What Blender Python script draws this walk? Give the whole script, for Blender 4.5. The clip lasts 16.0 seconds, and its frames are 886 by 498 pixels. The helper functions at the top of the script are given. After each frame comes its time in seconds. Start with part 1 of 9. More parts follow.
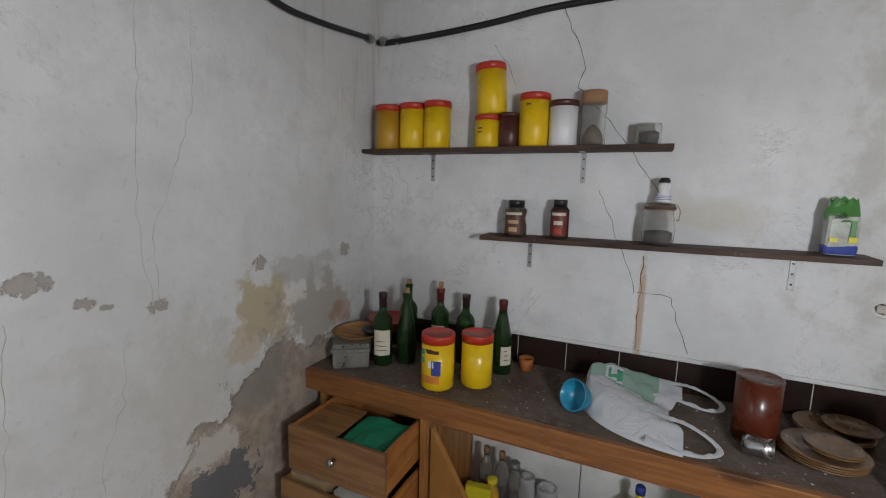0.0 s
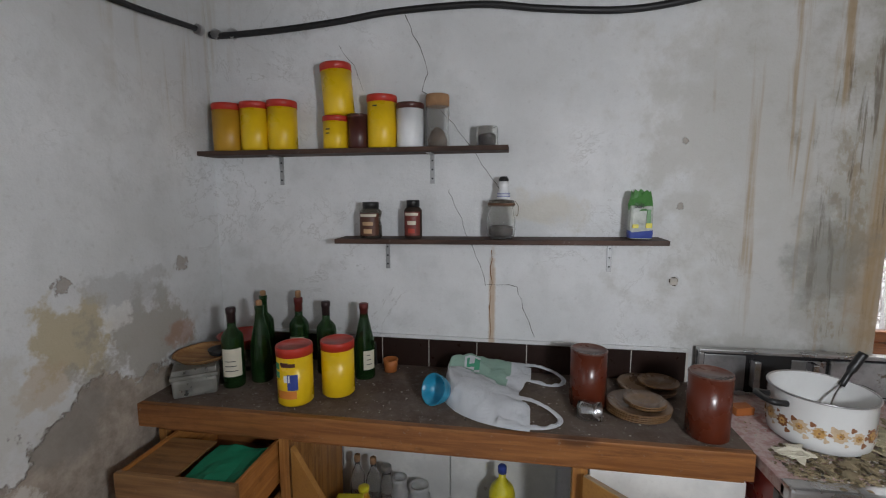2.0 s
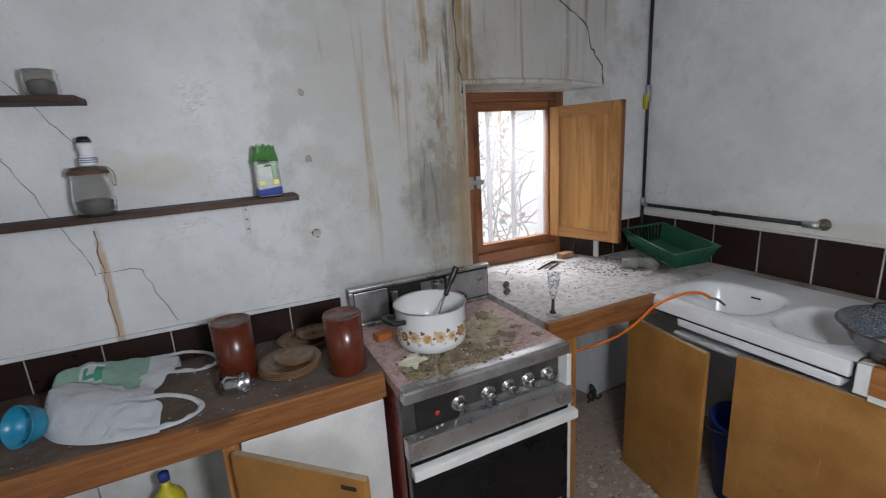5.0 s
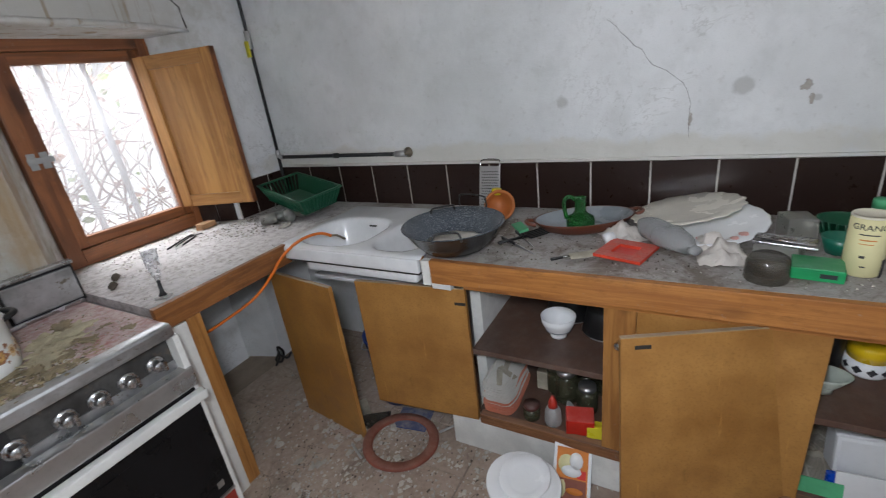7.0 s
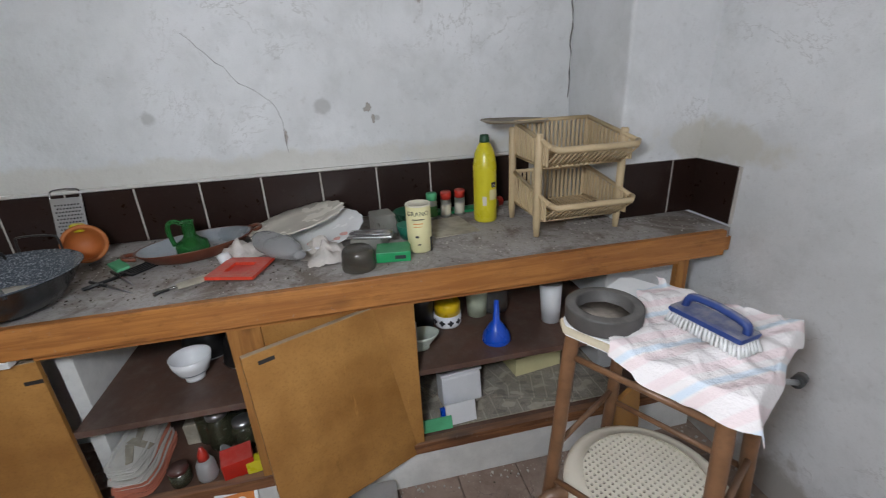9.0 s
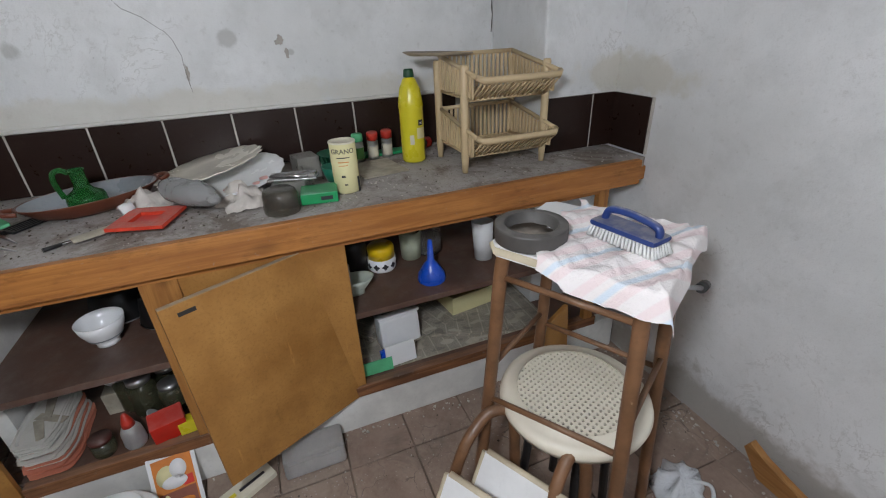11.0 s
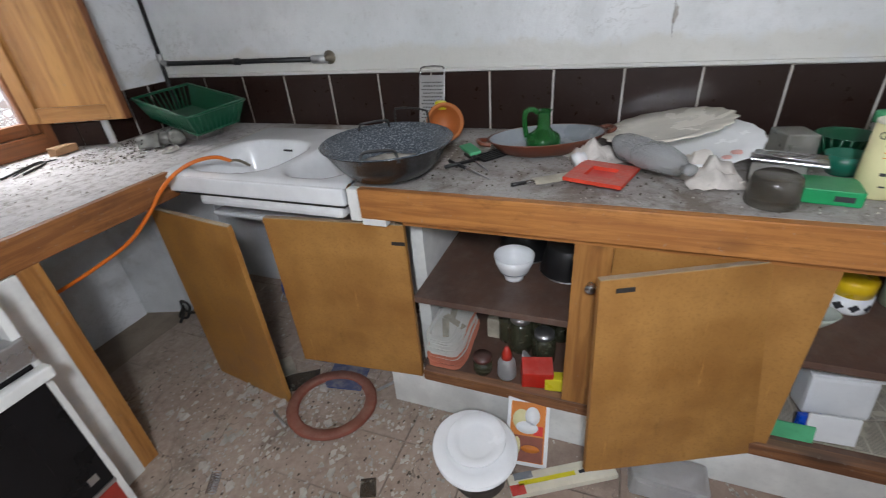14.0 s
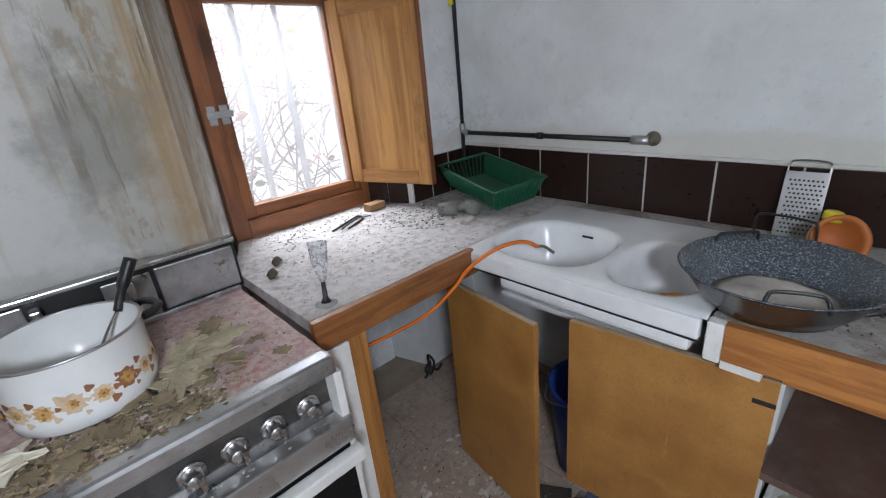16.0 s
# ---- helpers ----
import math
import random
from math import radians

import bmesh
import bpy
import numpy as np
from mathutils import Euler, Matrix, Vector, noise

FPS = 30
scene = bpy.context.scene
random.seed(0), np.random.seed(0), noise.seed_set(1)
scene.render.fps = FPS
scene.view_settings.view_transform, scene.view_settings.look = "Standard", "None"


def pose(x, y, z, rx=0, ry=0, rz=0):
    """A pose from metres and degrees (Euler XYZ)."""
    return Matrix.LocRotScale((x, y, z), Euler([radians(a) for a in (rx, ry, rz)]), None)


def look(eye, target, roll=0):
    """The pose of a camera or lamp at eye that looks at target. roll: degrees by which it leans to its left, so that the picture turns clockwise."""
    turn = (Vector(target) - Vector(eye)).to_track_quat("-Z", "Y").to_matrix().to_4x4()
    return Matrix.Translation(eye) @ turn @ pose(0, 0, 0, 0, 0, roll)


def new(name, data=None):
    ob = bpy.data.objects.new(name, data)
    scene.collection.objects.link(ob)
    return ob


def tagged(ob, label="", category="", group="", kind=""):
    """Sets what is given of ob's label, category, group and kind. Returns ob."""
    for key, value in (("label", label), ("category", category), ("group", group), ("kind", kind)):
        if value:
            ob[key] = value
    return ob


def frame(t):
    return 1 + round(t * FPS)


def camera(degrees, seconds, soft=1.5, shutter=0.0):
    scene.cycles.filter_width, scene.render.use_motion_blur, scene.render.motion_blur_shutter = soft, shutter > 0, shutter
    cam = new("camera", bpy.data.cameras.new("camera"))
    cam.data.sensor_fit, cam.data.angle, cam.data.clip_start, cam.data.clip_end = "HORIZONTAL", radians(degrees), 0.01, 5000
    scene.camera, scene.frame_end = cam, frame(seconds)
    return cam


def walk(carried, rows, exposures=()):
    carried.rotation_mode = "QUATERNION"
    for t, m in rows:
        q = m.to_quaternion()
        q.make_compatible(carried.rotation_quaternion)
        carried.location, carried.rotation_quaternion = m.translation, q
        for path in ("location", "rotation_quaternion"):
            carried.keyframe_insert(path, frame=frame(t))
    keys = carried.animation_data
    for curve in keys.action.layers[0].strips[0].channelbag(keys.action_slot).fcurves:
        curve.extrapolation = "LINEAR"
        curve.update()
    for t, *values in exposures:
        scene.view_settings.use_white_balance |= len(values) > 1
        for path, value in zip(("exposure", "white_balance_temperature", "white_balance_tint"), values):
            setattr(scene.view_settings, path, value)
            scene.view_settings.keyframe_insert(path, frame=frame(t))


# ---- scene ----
cam = camera(90.4, 16.0, soft=1.1, shutter=0.15)
PATH = [
    (0, (0.606, 0.784, 1.636), (-0.217, 2.585, 1.352), 1.5),
    (0.5, (0.625, 0.791, 1.639), (-0.117, 2.629, 1.367), 0.1),
    (1, (0.648, 0.802, 1.636), (0.059, 2.693, 1.363), -0.8),
    (1.5, (0.667, 0.808, 1.627), (0.207, 2.736, 1.362), -0.7),
    (2, (0.689, 0.82, 1.623), (0.383, 2.78, 1.37), 0.0),
    (2.5, (0.714, 0.837, 1.625), (0.557, 2.815, 1.374), 0.2),
    (3, (0.742, 0.847, 1.626), (0.752, 2.833, 1.387), -0.0),
    (3.5, (0.783, 0.855, 1.624), (0.982, 2.828, 1.362), -1.2),
    (3.7, (0.803, 0.866, 1.622), (1.067, 2.829, 1.341), -2.1),
    (5.8, (1.162, 0.766, 1.575), (2.303, 2.293, 0.971), -3.6),
    (6, (1.193, 0.738, 1.561), (2.398, 2.206, 0.935), -4.3),
    (6.3, (1.259, 0.684, 1.54), (2.571, 2.046, 0.888), -6.3),
    (6.5, (1.3, 0.643, 1.542), (2.698, 1.899, 0.858), -7.3),
    (7, (1.391, 0.558, 1.519), (2.989, 1.506, 0.779), -7.5),
    (7.5, (1.425, 0.5, 1.503), (3.199, 1.047, 0.76), -4.0),
    (8, (1.44, 0.464, 1.491), (3.297, 0.624, 0.764), -2.9),
    (8.5, (1.444, 0.418, 1.495), (3.287, 0.314, 0.724), -2.1),
    (9, (1.429, 0.353, 1.453), (3.247, -0.029, 0.71), -2.9),
    (9.2, (1.419, 0.313, 1.441), (3.207, -0.164, 0.682), -3.4),
    (11.5, (1.414, 0.382, 1.377), (3.068, -0.226, 0.431), -3.1),
    (12, (1.431, 0.444, 1.397), (3.145, 0.014, 0.461), -2.8),
    (12.5, (1.436, 0.522, 1.398), (3.205, 0.285, 0.495), -2.7),
    (13, (1.461, 0.602, 1.385), (3.242, 0.631, 0.475), -1.8),
    (13.5, (1.523, 0.645, 1.368), (3.286, 0.889, 0.455), -2.3),
    (14, (1.63, 0.693, 1.353), (3.23, 1.361, 0.356), -4.8),
    (14.5, (1.636, 0.796, 1.371), (2.991, 1.909, 0.41), -5.7),
    (15, (1.629, 0.881, 1.401), (2.898, 2.146, 0.512), -7.5),
    (15.5, (1.658, 1.036, 1.443), (2.978, 2.352, 0.719), -5.9),
    (15.6, (1.66, 1.061, 1.462), (2.97, 2.386, 0.734), -6.2),
    (16, (1.654, 1.153, 1.454), (2.891, 2.537, 0.71), -5.6),
]
walk(cam, [(t, look(eye, target, roll)) for t, eye, target, roll in PATH], [(0, -0.1, 6850, 10), (3, -0.2, 6600, 10), (6, -0.06, 6500, 10), (9, 0.0, 6550, 10), (12.5, -0.08, 6650, 10), (14, 0.28, 6500, 10), (15, 0.26, 6250, 10), (16, 0.17, 6250, 10)])


# ---- world and light ----
world = bpy.data.worlds.new("world")
scene.world = world
world.use_nodes = True
wn, wl = world.node_tree.nodes, world.node_tree.links
sky = wn.new("ShaderNodeTexSky")
sky.sky_type, sky.sun_disc = "NISHITA", False
sky.sun_elevation, sky.sun_rotation = radians(50), radians(252)
wl.new(sky.outputs[0], wn["Background"].inputs[0])
wn["Background"].inputs[1].default_value = 0.06


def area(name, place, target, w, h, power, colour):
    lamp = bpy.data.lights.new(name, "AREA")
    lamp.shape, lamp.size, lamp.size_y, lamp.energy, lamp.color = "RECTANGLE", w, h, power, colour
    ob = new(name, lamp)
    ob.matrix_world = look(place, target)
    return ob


# garden window daylight, plus two added fill lamps in unseen openings behind the walk
area("window_daylight", (2.49, 3.50, 2.30), (2.40, 2.1, 0.85), 0.9, 0.6, 60, (0.90, 0.95, 1.0))
area("south_added_fill", (0.62, -1.12, 1.45), (0.62, 2.5, 1.25), 0.6, 1.0, 2, (0.865, 0.915, 1.0))
area("west_added_fill", (-0.76, -0.02, 1.45), (3.2, 0.45, 0.95), 0.6, 1.0, 4, (0.865, 0.915, 1.0))

# an unseen carried torch, added here as one lamp fixed at the walk's middle
torch_standin = bpy.data.lights.new("torch_standin", "POINT")
torch_standin.energy, torch_standin.shadow_soft_size, torch_standin.color = 69, 0.09, (0.87, 0.92, 1.0)
new("torch_standin", torch_standin).matrix_world = pose(1.34, 0.63, 1.65)

sun = bpy.data.lights.new("sun", "SUN")
sun.energy, sun.angle, sun.color = 1.0, radians(10), (1.0, 0.96, 0.9)
new("sun", sun).matrix_world = look((-4.0, 0.5, 5.0), (0.0, 1.8, 0.0))

# ---- materials ----


class Nodes:
    """A short way to write node trees."""

    def __init__(self, name):
        self.mat = bpy.data.materials.new(name)
        self.mat.use_nodes = True
        self.tree = self.mat.node_tree
        self.bsdf = self.tree.nodes["Principled BSDF"]

    def put(self, socket, value):
        if isinstance(value, bpy.types.NodeSocket):
            self.tree.links.new(value, socket)
        else:
            socket.default_value = value

    def coords(self, space="Object"):
        return self.tree.nodes.new("ShaderNodeTexCoord").outputs[space]

    def place(self):
        return self.tree.nodes.new("ShaderNodeNewGeometry").outputs["Position"]

    def normal_z(self):
        n = self.tree.nodes.new("ShaderNodeSeparateXYZ")
        self.put(n.inputs[0], self.tree.nodes.new("ShaderNodeNewGeometry").outputs["Normal"])
        return n.outputs[2]

    def chance(self):
        return self.tree.nodes.new("ShaderNodeObjectInfo").outputs["Random"]

    def sub(self, v, c):
        return self.vec("SUBTRACT", v, c)

    def vec(self, op, a, b):
        n = self.tree.nodes.new("ShaderNodeVectorMath")
        n.operation = op
        self.put(n.inputs[0], a)
        self.put(n.inputs[1], b)
        return n.outputs["Value"] if op in ("LENGTH", "DOT_PRODUCT") else n.outputs[0]

    def noise(self, v, scale, detail=4, rough=0.6, warp=0.0, colour=False):
        n = self.tree.nodes.new("ShaderNodeTexNoise")
        self.put(n.inputs["Vector"], v)
        n.inputs["Scale"].default_value, n.inputs["Detail"].default_value = scale, detail
        n.inputs["Roughness"].default_value, n.inputs["Distortion"].default_value = rough, warp
        return n.outputs["Color" if colour else "Fac"]

    def voronoi(self, v, scale, feature="F1", out="Distance"):
        n = self.tree.nodes.new("ShaderNodeTexVoronoi")
        n.feature = feature
        self.put(n.inputs["Vector"], v)
        n.inputs["Scale"].default_value = scale
        return n.outputs[out]

    def math(self, op, a, b=0.0, clamp=False):
        n = self.tree.nodes.new("ShaderNodeMath")
        n.operation, n.use_clamp = op, clamp
        self.put(n.inputs[0], a)
        self.put(n.inputs[1], b)
        return n.outputs[0]

    def ramp(self, f, lo, hi, a=0.0, b=1.0):
        n = self.tree.nodes.new("ShaderNodeMapRange")
        n.interpolation_type = "SMOOTHSTEP"
        for i, v in enumerate((f, lo, hi, a, b)):
            self.put(n.inputs[i], v)
        return n.outputs[0]

    def mix(self, f, a, b):
        n = self.tree.nodes.new("ShaderNodeMix")
        n.data_type = "RGBA"
        self.put(n.inputs[0], f)
        for i, c in ((6, a), (7, b)):
            self.put(n.inputs[i], c if isinstance(c, bpy.types.NodeSocket) else (*c, 1))
        return n.outputs[2]

    def stretch(self, v, s):
        return self.vec("MULTIPLY", v, s)

    def bump(self, h, strength, dist=0.01):
        n = self.tree.nodes.new("ShaderNodeBump")
        n.inputs["Strength"].default_value, n.inputs["Distance"].default_value = strength, dist
        self.put(n.inputs["Height"], h)
        self.put(self.bsdf.inputs["Normal"], n.outputs[0])

    def done(self, colour, rough=0.6, metal=0.0):
        self.put(self.bsdf.inputs["Base Color"], colour if isinstance(colour, bpy.types.NodeSocket) else (*colour, 1))
        self.put(self.bsdf.inputs["Roughness"], rough)
        self.put(self.bsdf.inputs["Metallic"], metal)
        return self.mat


def shade(c, k):
    return tuple(min(1.0, v * k) for v in c)


DUST = (0.36, 0.335, 0.30)


def paint(name, c, rough=0.5, metal=0.0, var=0.2, big=6.0, fine=70.0, bump=0.06, dust=0.0, worn=None, worn_at=0.62):
    """A surface of one colour, mottled at two scales, with dust on its upper faces and patches of wear."""
    n = Nodes(name)
    v = n.coords()
    a, b = n.noise(v, big), n.noise(v, fine, 3)
    col = n.mix(n.ramp(a, 0.3, 0.7), shade(c, 1 - var), shade(c, 1 + var * 0.6))
    col = n.mix(n.math("MULTIPLY", n.ramp(b, 0.5, 0.75), var), col, shade(c, 0.55))
    if worn:
        col = n.mix(n.ramp(n.noise(v, big * 2.3, 6, 0.7), worn_at, worn_at + 0.06), col, worn)
    r = n.ramp(a, 0.25, 0.75, max(0.03, rough - 0.1), min(1, rough + 0.12))
    if dust:
        f = n.math("MULTIPLY", n.ramp(n.normal_z(), 0.6, 0.97), n.ramp(n.noise(v, big * 4, 5, 0.7), 0.35, 0.75, 0.2 * dust, 0.85 * dust))
        col = n.mix(f, col, DUST)
        r = n.math("MAXIMUM", r, n.math("MULTIPLY", f, 0.95))
    n.bump(n.math("ADD", b, n.math("MULTIPLY", a, 0.6)), bump, 0.004)
    return n.done(col, r, metal)


def wood(name, c, dark, axis, rough=0.45, grain=1.0, dust=0.0):
    """Timber whose grain runs along one axis of its own coordinates."""
    n = Nodes(name)
    v = n.coords()
    s = [26.0 * grain] * 3
    s[axis] = 1.6 * grain
    w = n.stretch(v, tuple(s))
    rings = n.noise(w, 1.0, 3, 0.55, 0.9)
    fibre = n.noise(n.stretch(v, tuple(8 * k for k in s)), 1.0, 2)
    col = n.mix(n.ramp(rings, 0.32, 0.68), dark, c)
    col = n.mix(n.math("MULTIPLY", n.ramp(fibre, 0.5, 0.8), 0.4), col, shade(dark, 0.7))
    s2 = [9.0] * 3
    s2[axis] = 4.0
    knot = n.ramp(n.voronoi(n.stretch(v, tuple(s2)), 0.55), 0.07, 0.17)
    col = n.mix(n.math("MULTIPLY", n.math("SUBTRACT", 1.0, knot), 0.8), col, shade(dark, 0.35))
    stain = n.noise(v, 3.5, 5, 0.7)
    col = n.mix(n.ramp(stain, 0.55, 0.8, 0, 0.55), col, shade(dark, 0.55))
    grime = n.noise(n.stretch(v, tuple(7.0 if k != axis else 2.2 for k in range(3))), 2.0, 6, 0.75)
    col = n.mix(n.ramp(grime, 0.54, 0.70, 0, 0.5), col, shade(dark, 0.4))
    col = n.mix(n.ramp(n.noise(v, 60, 4, 0.7), 0.62, 0.72, 0, 0.35), col, shade(DUST, 0.8))
    r = n.ramp(stain, 0.3, 0.7, rough - 0.08, rough + 0.2)
    if dust:
        f = n.math("MULTIPLY", n.ramp(n.normal_z(), 0.5, 0.95), n.ramp(stain, 0.2, 0.7, 0.4 * dust, dust))
        col = n.mix(f, col, DUST)
    n.bump(n.math("ADD", fibre, rings), 0.12, 0.003)
    return n.done(col, r)


def board(name, c, dark, dust=0.0):
    """Varnished chipboard or hardboard: soft brown mottles, small flecks, scuffs."""
    n = Nodes(name)
    v = n.coords()
    a = n.noise(v, 5, 5, 0.65)
    b = n.noise(v, 120, 3)
    col = n.mix(n.ramp(a, 0.3, 0.72), dark, c)
    col = n.mix(n.math("MULTIPLY", n.ramp(b, 0.48, 0.72), 0.35), col, shade(dark, 0.7))
    col = n.mix(n.ramp(n.noise(n.stretch(v, (14, 14, 3)), 1.2, 5, 0.7), 0.62, 0.8, 0, 0.6), col, shade(dark, 0.5))
    edge = n.noise(v, 2.3, 6, 0.75)
    col = n.mix(n.ramp(edge, 0.56, 0.72, 0, 0.45), col, shade(dark, 0.55))
    col = n.mix(n.ramp(n.noise(n.stretch(v, (30, 30, 3)), 1.0, 4, 0.7), 0.66, 0.72, 0, 0.3), col, shade(c, 1.5))
    if dust:
        col = n.mix(n.ramp(n.noise(v, 14, 6, 0.75), 0.42, 0.72, 0.08, dust), col, DUST)
    n.bump(b, 0.08, 0.002)
    return n.done(col, n.ramp(a, 0.3, 0.7, 0.36, 0.62))


def glass(name, c=(1, 1, 1), rough=0.05, dirt=0.25, grime=(0.5, 0.48, 0.44), see=1.0, ior=1.45):
    """Dirty bottle glass: clear body with a patchy film."""
    n = Nodes(name)
    v = n.coords()
    film = n.ramp(n.noise(v, 22, 6, 0.7), 0.35, 0.75, dirt * 0.4, min(1, dirt * 1.6))
    col = n.mix(film, c, grime)
    n.put(n.bsdf.inputs["Transmission Weight"], n.math("MULTIPLY", n.math("SUBTRACT", 1.0, film), see))
    n.bsdf.inputs["IOR"].default_value = ior
    return n.done(col, n.math("ADD", rough, n.math("MULTIPLY", film, 0.5)))


def stained_plaster(name):
    """Old whitewash: grey mottles, damp, brown runs, patches fallen off to the render beneath, all at fixed places on the walls."""
    n = Nodes(name)
    p = n.place()
    big = n.noise(p, 1.3, 5, 0.6)
    mid = n.noise(p, 7, 6, 0.65)
    fine = n.noise(p, 45, 4, 0.6)
    grit = n.noise(p, 260, 2)
    col = n.mix(n.ramp(big, 0.3, 0.7), (0.60, 0.61, 0.61), (0.78, 0.79, 0.80))
    col = n.mix(n.ramp(grit, 0.5, 0.75, 0, 0.16), col, (0.42, 0.42, 0.40))
    col = n.mix(n.ramp(mid, 0.46, 0.72, 0, 0.33), col, (0.47, 0.48, 0.47))
    col = n.mix(n.ramp(fine, 0.58, 0.74, 0, 0.25), col, (0.40, 0.39, 0.37))
    scar = n.ramp(n.math("ABSOLUTE", n.math("SUBTRACT", n.noise(p, 3.1, 6, 0.7, 0.6), 0.5)), 0.012, 0.0, 0.0, n.ramp(big, 0.5, 0.65))
    col = n.mix(n.math("MULTIPLY", scar, 0.45), col, (0.36, 0.35, 0.33))
    speck = n.ramp(n.voronoi(p, 26), 0.07, 0.03, 0.0, n.ramp(mid, 0.5, 0.62))
    col = n.mix(n.math("MULTIPLY", speck, 0.4), col, (0.22, 0.20, 0.18))

    def blob(c, r, edge=0.35, ragged=0.55, scale=None):
        d = n.vec("LENGTH", n.vec("DIVIDE", n.sub(p, c), r), (0, 0, 0))
        src = mid if scale is None else n.noise(p, scale, 5, 0.65)
        d = n.math("ADD", d, n.math("MULTIPLY", n.math("SUBTRACT", src, 0.5), ragged * 5))
        return n.ramp(d, 1.0 - edge, 1.0 + edge, 1.0, 0.0)

    def lay(under, mask, strength, c):
        return n.mix(n.math("MULTIPLY", mask, strength), under, c)

    # damp and grime clouds
    for c, r, k, tint in (
            ((-0.57, 2.25, 1.35), (0.4, 0.35, 0.30), 0.2, (0.36, 0.36, 0.34)),
            ((-0.57, 1.6, 0.75), (0.4, 0.5, 0.4), 0.35, (0.42, 0.41, 0.38)),
            ((-0.30, 2.555, 1.10), (0.40, 0.3, 0.22), 0.28, (0.40, 0.40, 0.38)),
            ((-0.57, 2.3, 2.45), (0.4, 0.9, 0.55), 0.35, (0.42, 0.42, 0.41)),
            ((1.83, 2.60, 1.27), (0.17, 0.3, 0.27), 0.6, (0.25, 0.25, 0.23)),
            ((1.75, 2.60, 1.25), (0.35, 0.3, 0.5), 0.35, (0.44, 0.43, 0.40)),
            ((1.75, 2.60, 0.98), (0.45, 0.3, 0.10), 0.5, (0.30, 0.29, 0.27)),
            ((1.85, 2.60, 2.0), (0.7, 0.3, 0.7), 0.35, (0.45, 0.43, 0.38)),
            ((1.95, 2.78, 1.55), (0.22, 0.45, 0.75), 0.65, (0.34, 0.32, 0.265)),
            ((1.62, 2.555, 1.55), (0.42, 0.25, 0.85), 0.40, (0.43, 0.425, 0.385)),
            ((0.80, 2.555, 1.55), (0.14, 0.2, 0.07), 0.45, (0.55, 0.50, 0.38)),
            ((2.4, 2.7, 2.1), (0.7, 0.4, 0.4), 0.55, (0.36, 0.34, 0.29)),
            ((2.3, 2.3, 0.45), (0.5, 0.9, 0.35), 0.45, (0.40, 0.37, 0.32)),
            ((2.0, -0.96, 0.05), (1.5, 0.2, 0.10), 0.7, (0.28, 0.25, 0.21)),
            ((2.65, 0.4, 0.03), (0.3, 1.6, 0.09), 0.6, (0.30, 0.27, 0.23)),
            ((3.257, 1.2, 1.15), (0.2, 2.5, 0.05), 0.5, (0.55, 0.52, 0.44)),
            ((2.80, -0.96, 1.18), (0.3, 0.2, 0.06), 0.6, (0.52, 0.49, 0.40))):
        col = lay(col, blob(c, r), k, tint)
    # ochre salts above the counter in the corner
    col = lay(col, blob((-0.57, 1.88, 1.185), (0.3, 0.12, 0.115), 0.25, 0.7, 9), 0.8, (0.43, 0.355, 0.20))
    col = lay(col, blob((-0.57, 1.80, 1.09), (0.3, 0.06, 0.07), 0.3, 0.8, 12), 0.6, (0.46, 0.36, 0.24))
    col = lay(col, blob((-0.57, 2.13, 1.13), (0.3, 0.19, 0.15), 0.3, 0.8, 11), 0.75, (0.33, 0.30, 0.25))
    col = lay(col, blob((-0.57, 2.30, 1.08), (0.3, 0.07, 0.05), 0.4, 0.6, 14), 0.6, (0.34, 0.17, 0.09))
    col = lay(col, blob((-0.57, 2.07, 1.29), (0.3, 0.14, 0.07), 0.3, 0.8, 10), 0.55, (0.40, 0.40, 0.39))
    col = lay(col, blob((-0.57, 2.03, 1.22), (0.3, 0.05, 0.045), 0.25, 0.6, 16), 0.7, (0.74, 0.73, 0.70))
    col = lay(col, blob((-0.57, 1.62, 1.02), (0.3, 0.14, 0.16), 0.3, 0.9, 11), 0.35, (0.50, 0.48, 0.42))
    # grey rubbed marks on the east wall
    for y_, z_, w_ in ((0.415, 1.352, 0.028), (1.02, 1.35, 0.022), (0.21, 1.30, 0.01)):
        col = lay(col, blob((3.257, y_, z_), (0.1, w_, w_), 0.35, 0.4, 18), 0.6, (0.38, 0.38, 0.37))
    # brown runs of water
    runs = n.ramp(n.noise(n.stretch(p, (17, 17, 0.9)), 1.0, 4, 0.6, 0.4), 0.53, 0.68)
    col = lay(col, n.math("MULTIPLY", runs, blob((1.80, 2.6, 1.80), (0.34, 0.5, 0.85), 0.4, 0.2)), 0.75, (0.33, 0.22, 0.10))
    peel = n.ramp(n.noise(n.stretch(p, (3, 3, 1.6)), 5, 6, 0.7), 0.50, 0.58)
    col = lay(col, n.math("MULTIPLY", peel, blob((1.93, 2.75, 1.50), (0.20, 0.40, 0.62), 0.4, 0.3)), 0.6, (0.27, 0.21, 0.13))
    streak = n.ramp(n.noise(n.stretch(p, (34, 34, 2.4)), 1.0, 5, 0.7, 0.5), 0.54, 0.64)
    col = lay(col, n.math("MULTIPLY", streak, blob((1.88, 2.65, 1.62), (0.16, 0.40, 0.55), 0.4, 0.4)), 0.75, (0.13, 0.105, 0.075))
    col = lay(col, blob((1.95, 2.60, 1.28), (0.075, 0.3, 0.27), 0.5, 0.5, 9), 0.6, (0.36, 0.25, 0.14))
    col = lay(col, blob((1.80, 2.60, 1.40), (0.12, 0.2, 0.15), 0.5, 0.7, 9), 0.6, (0.22, 0.215, 0.19))
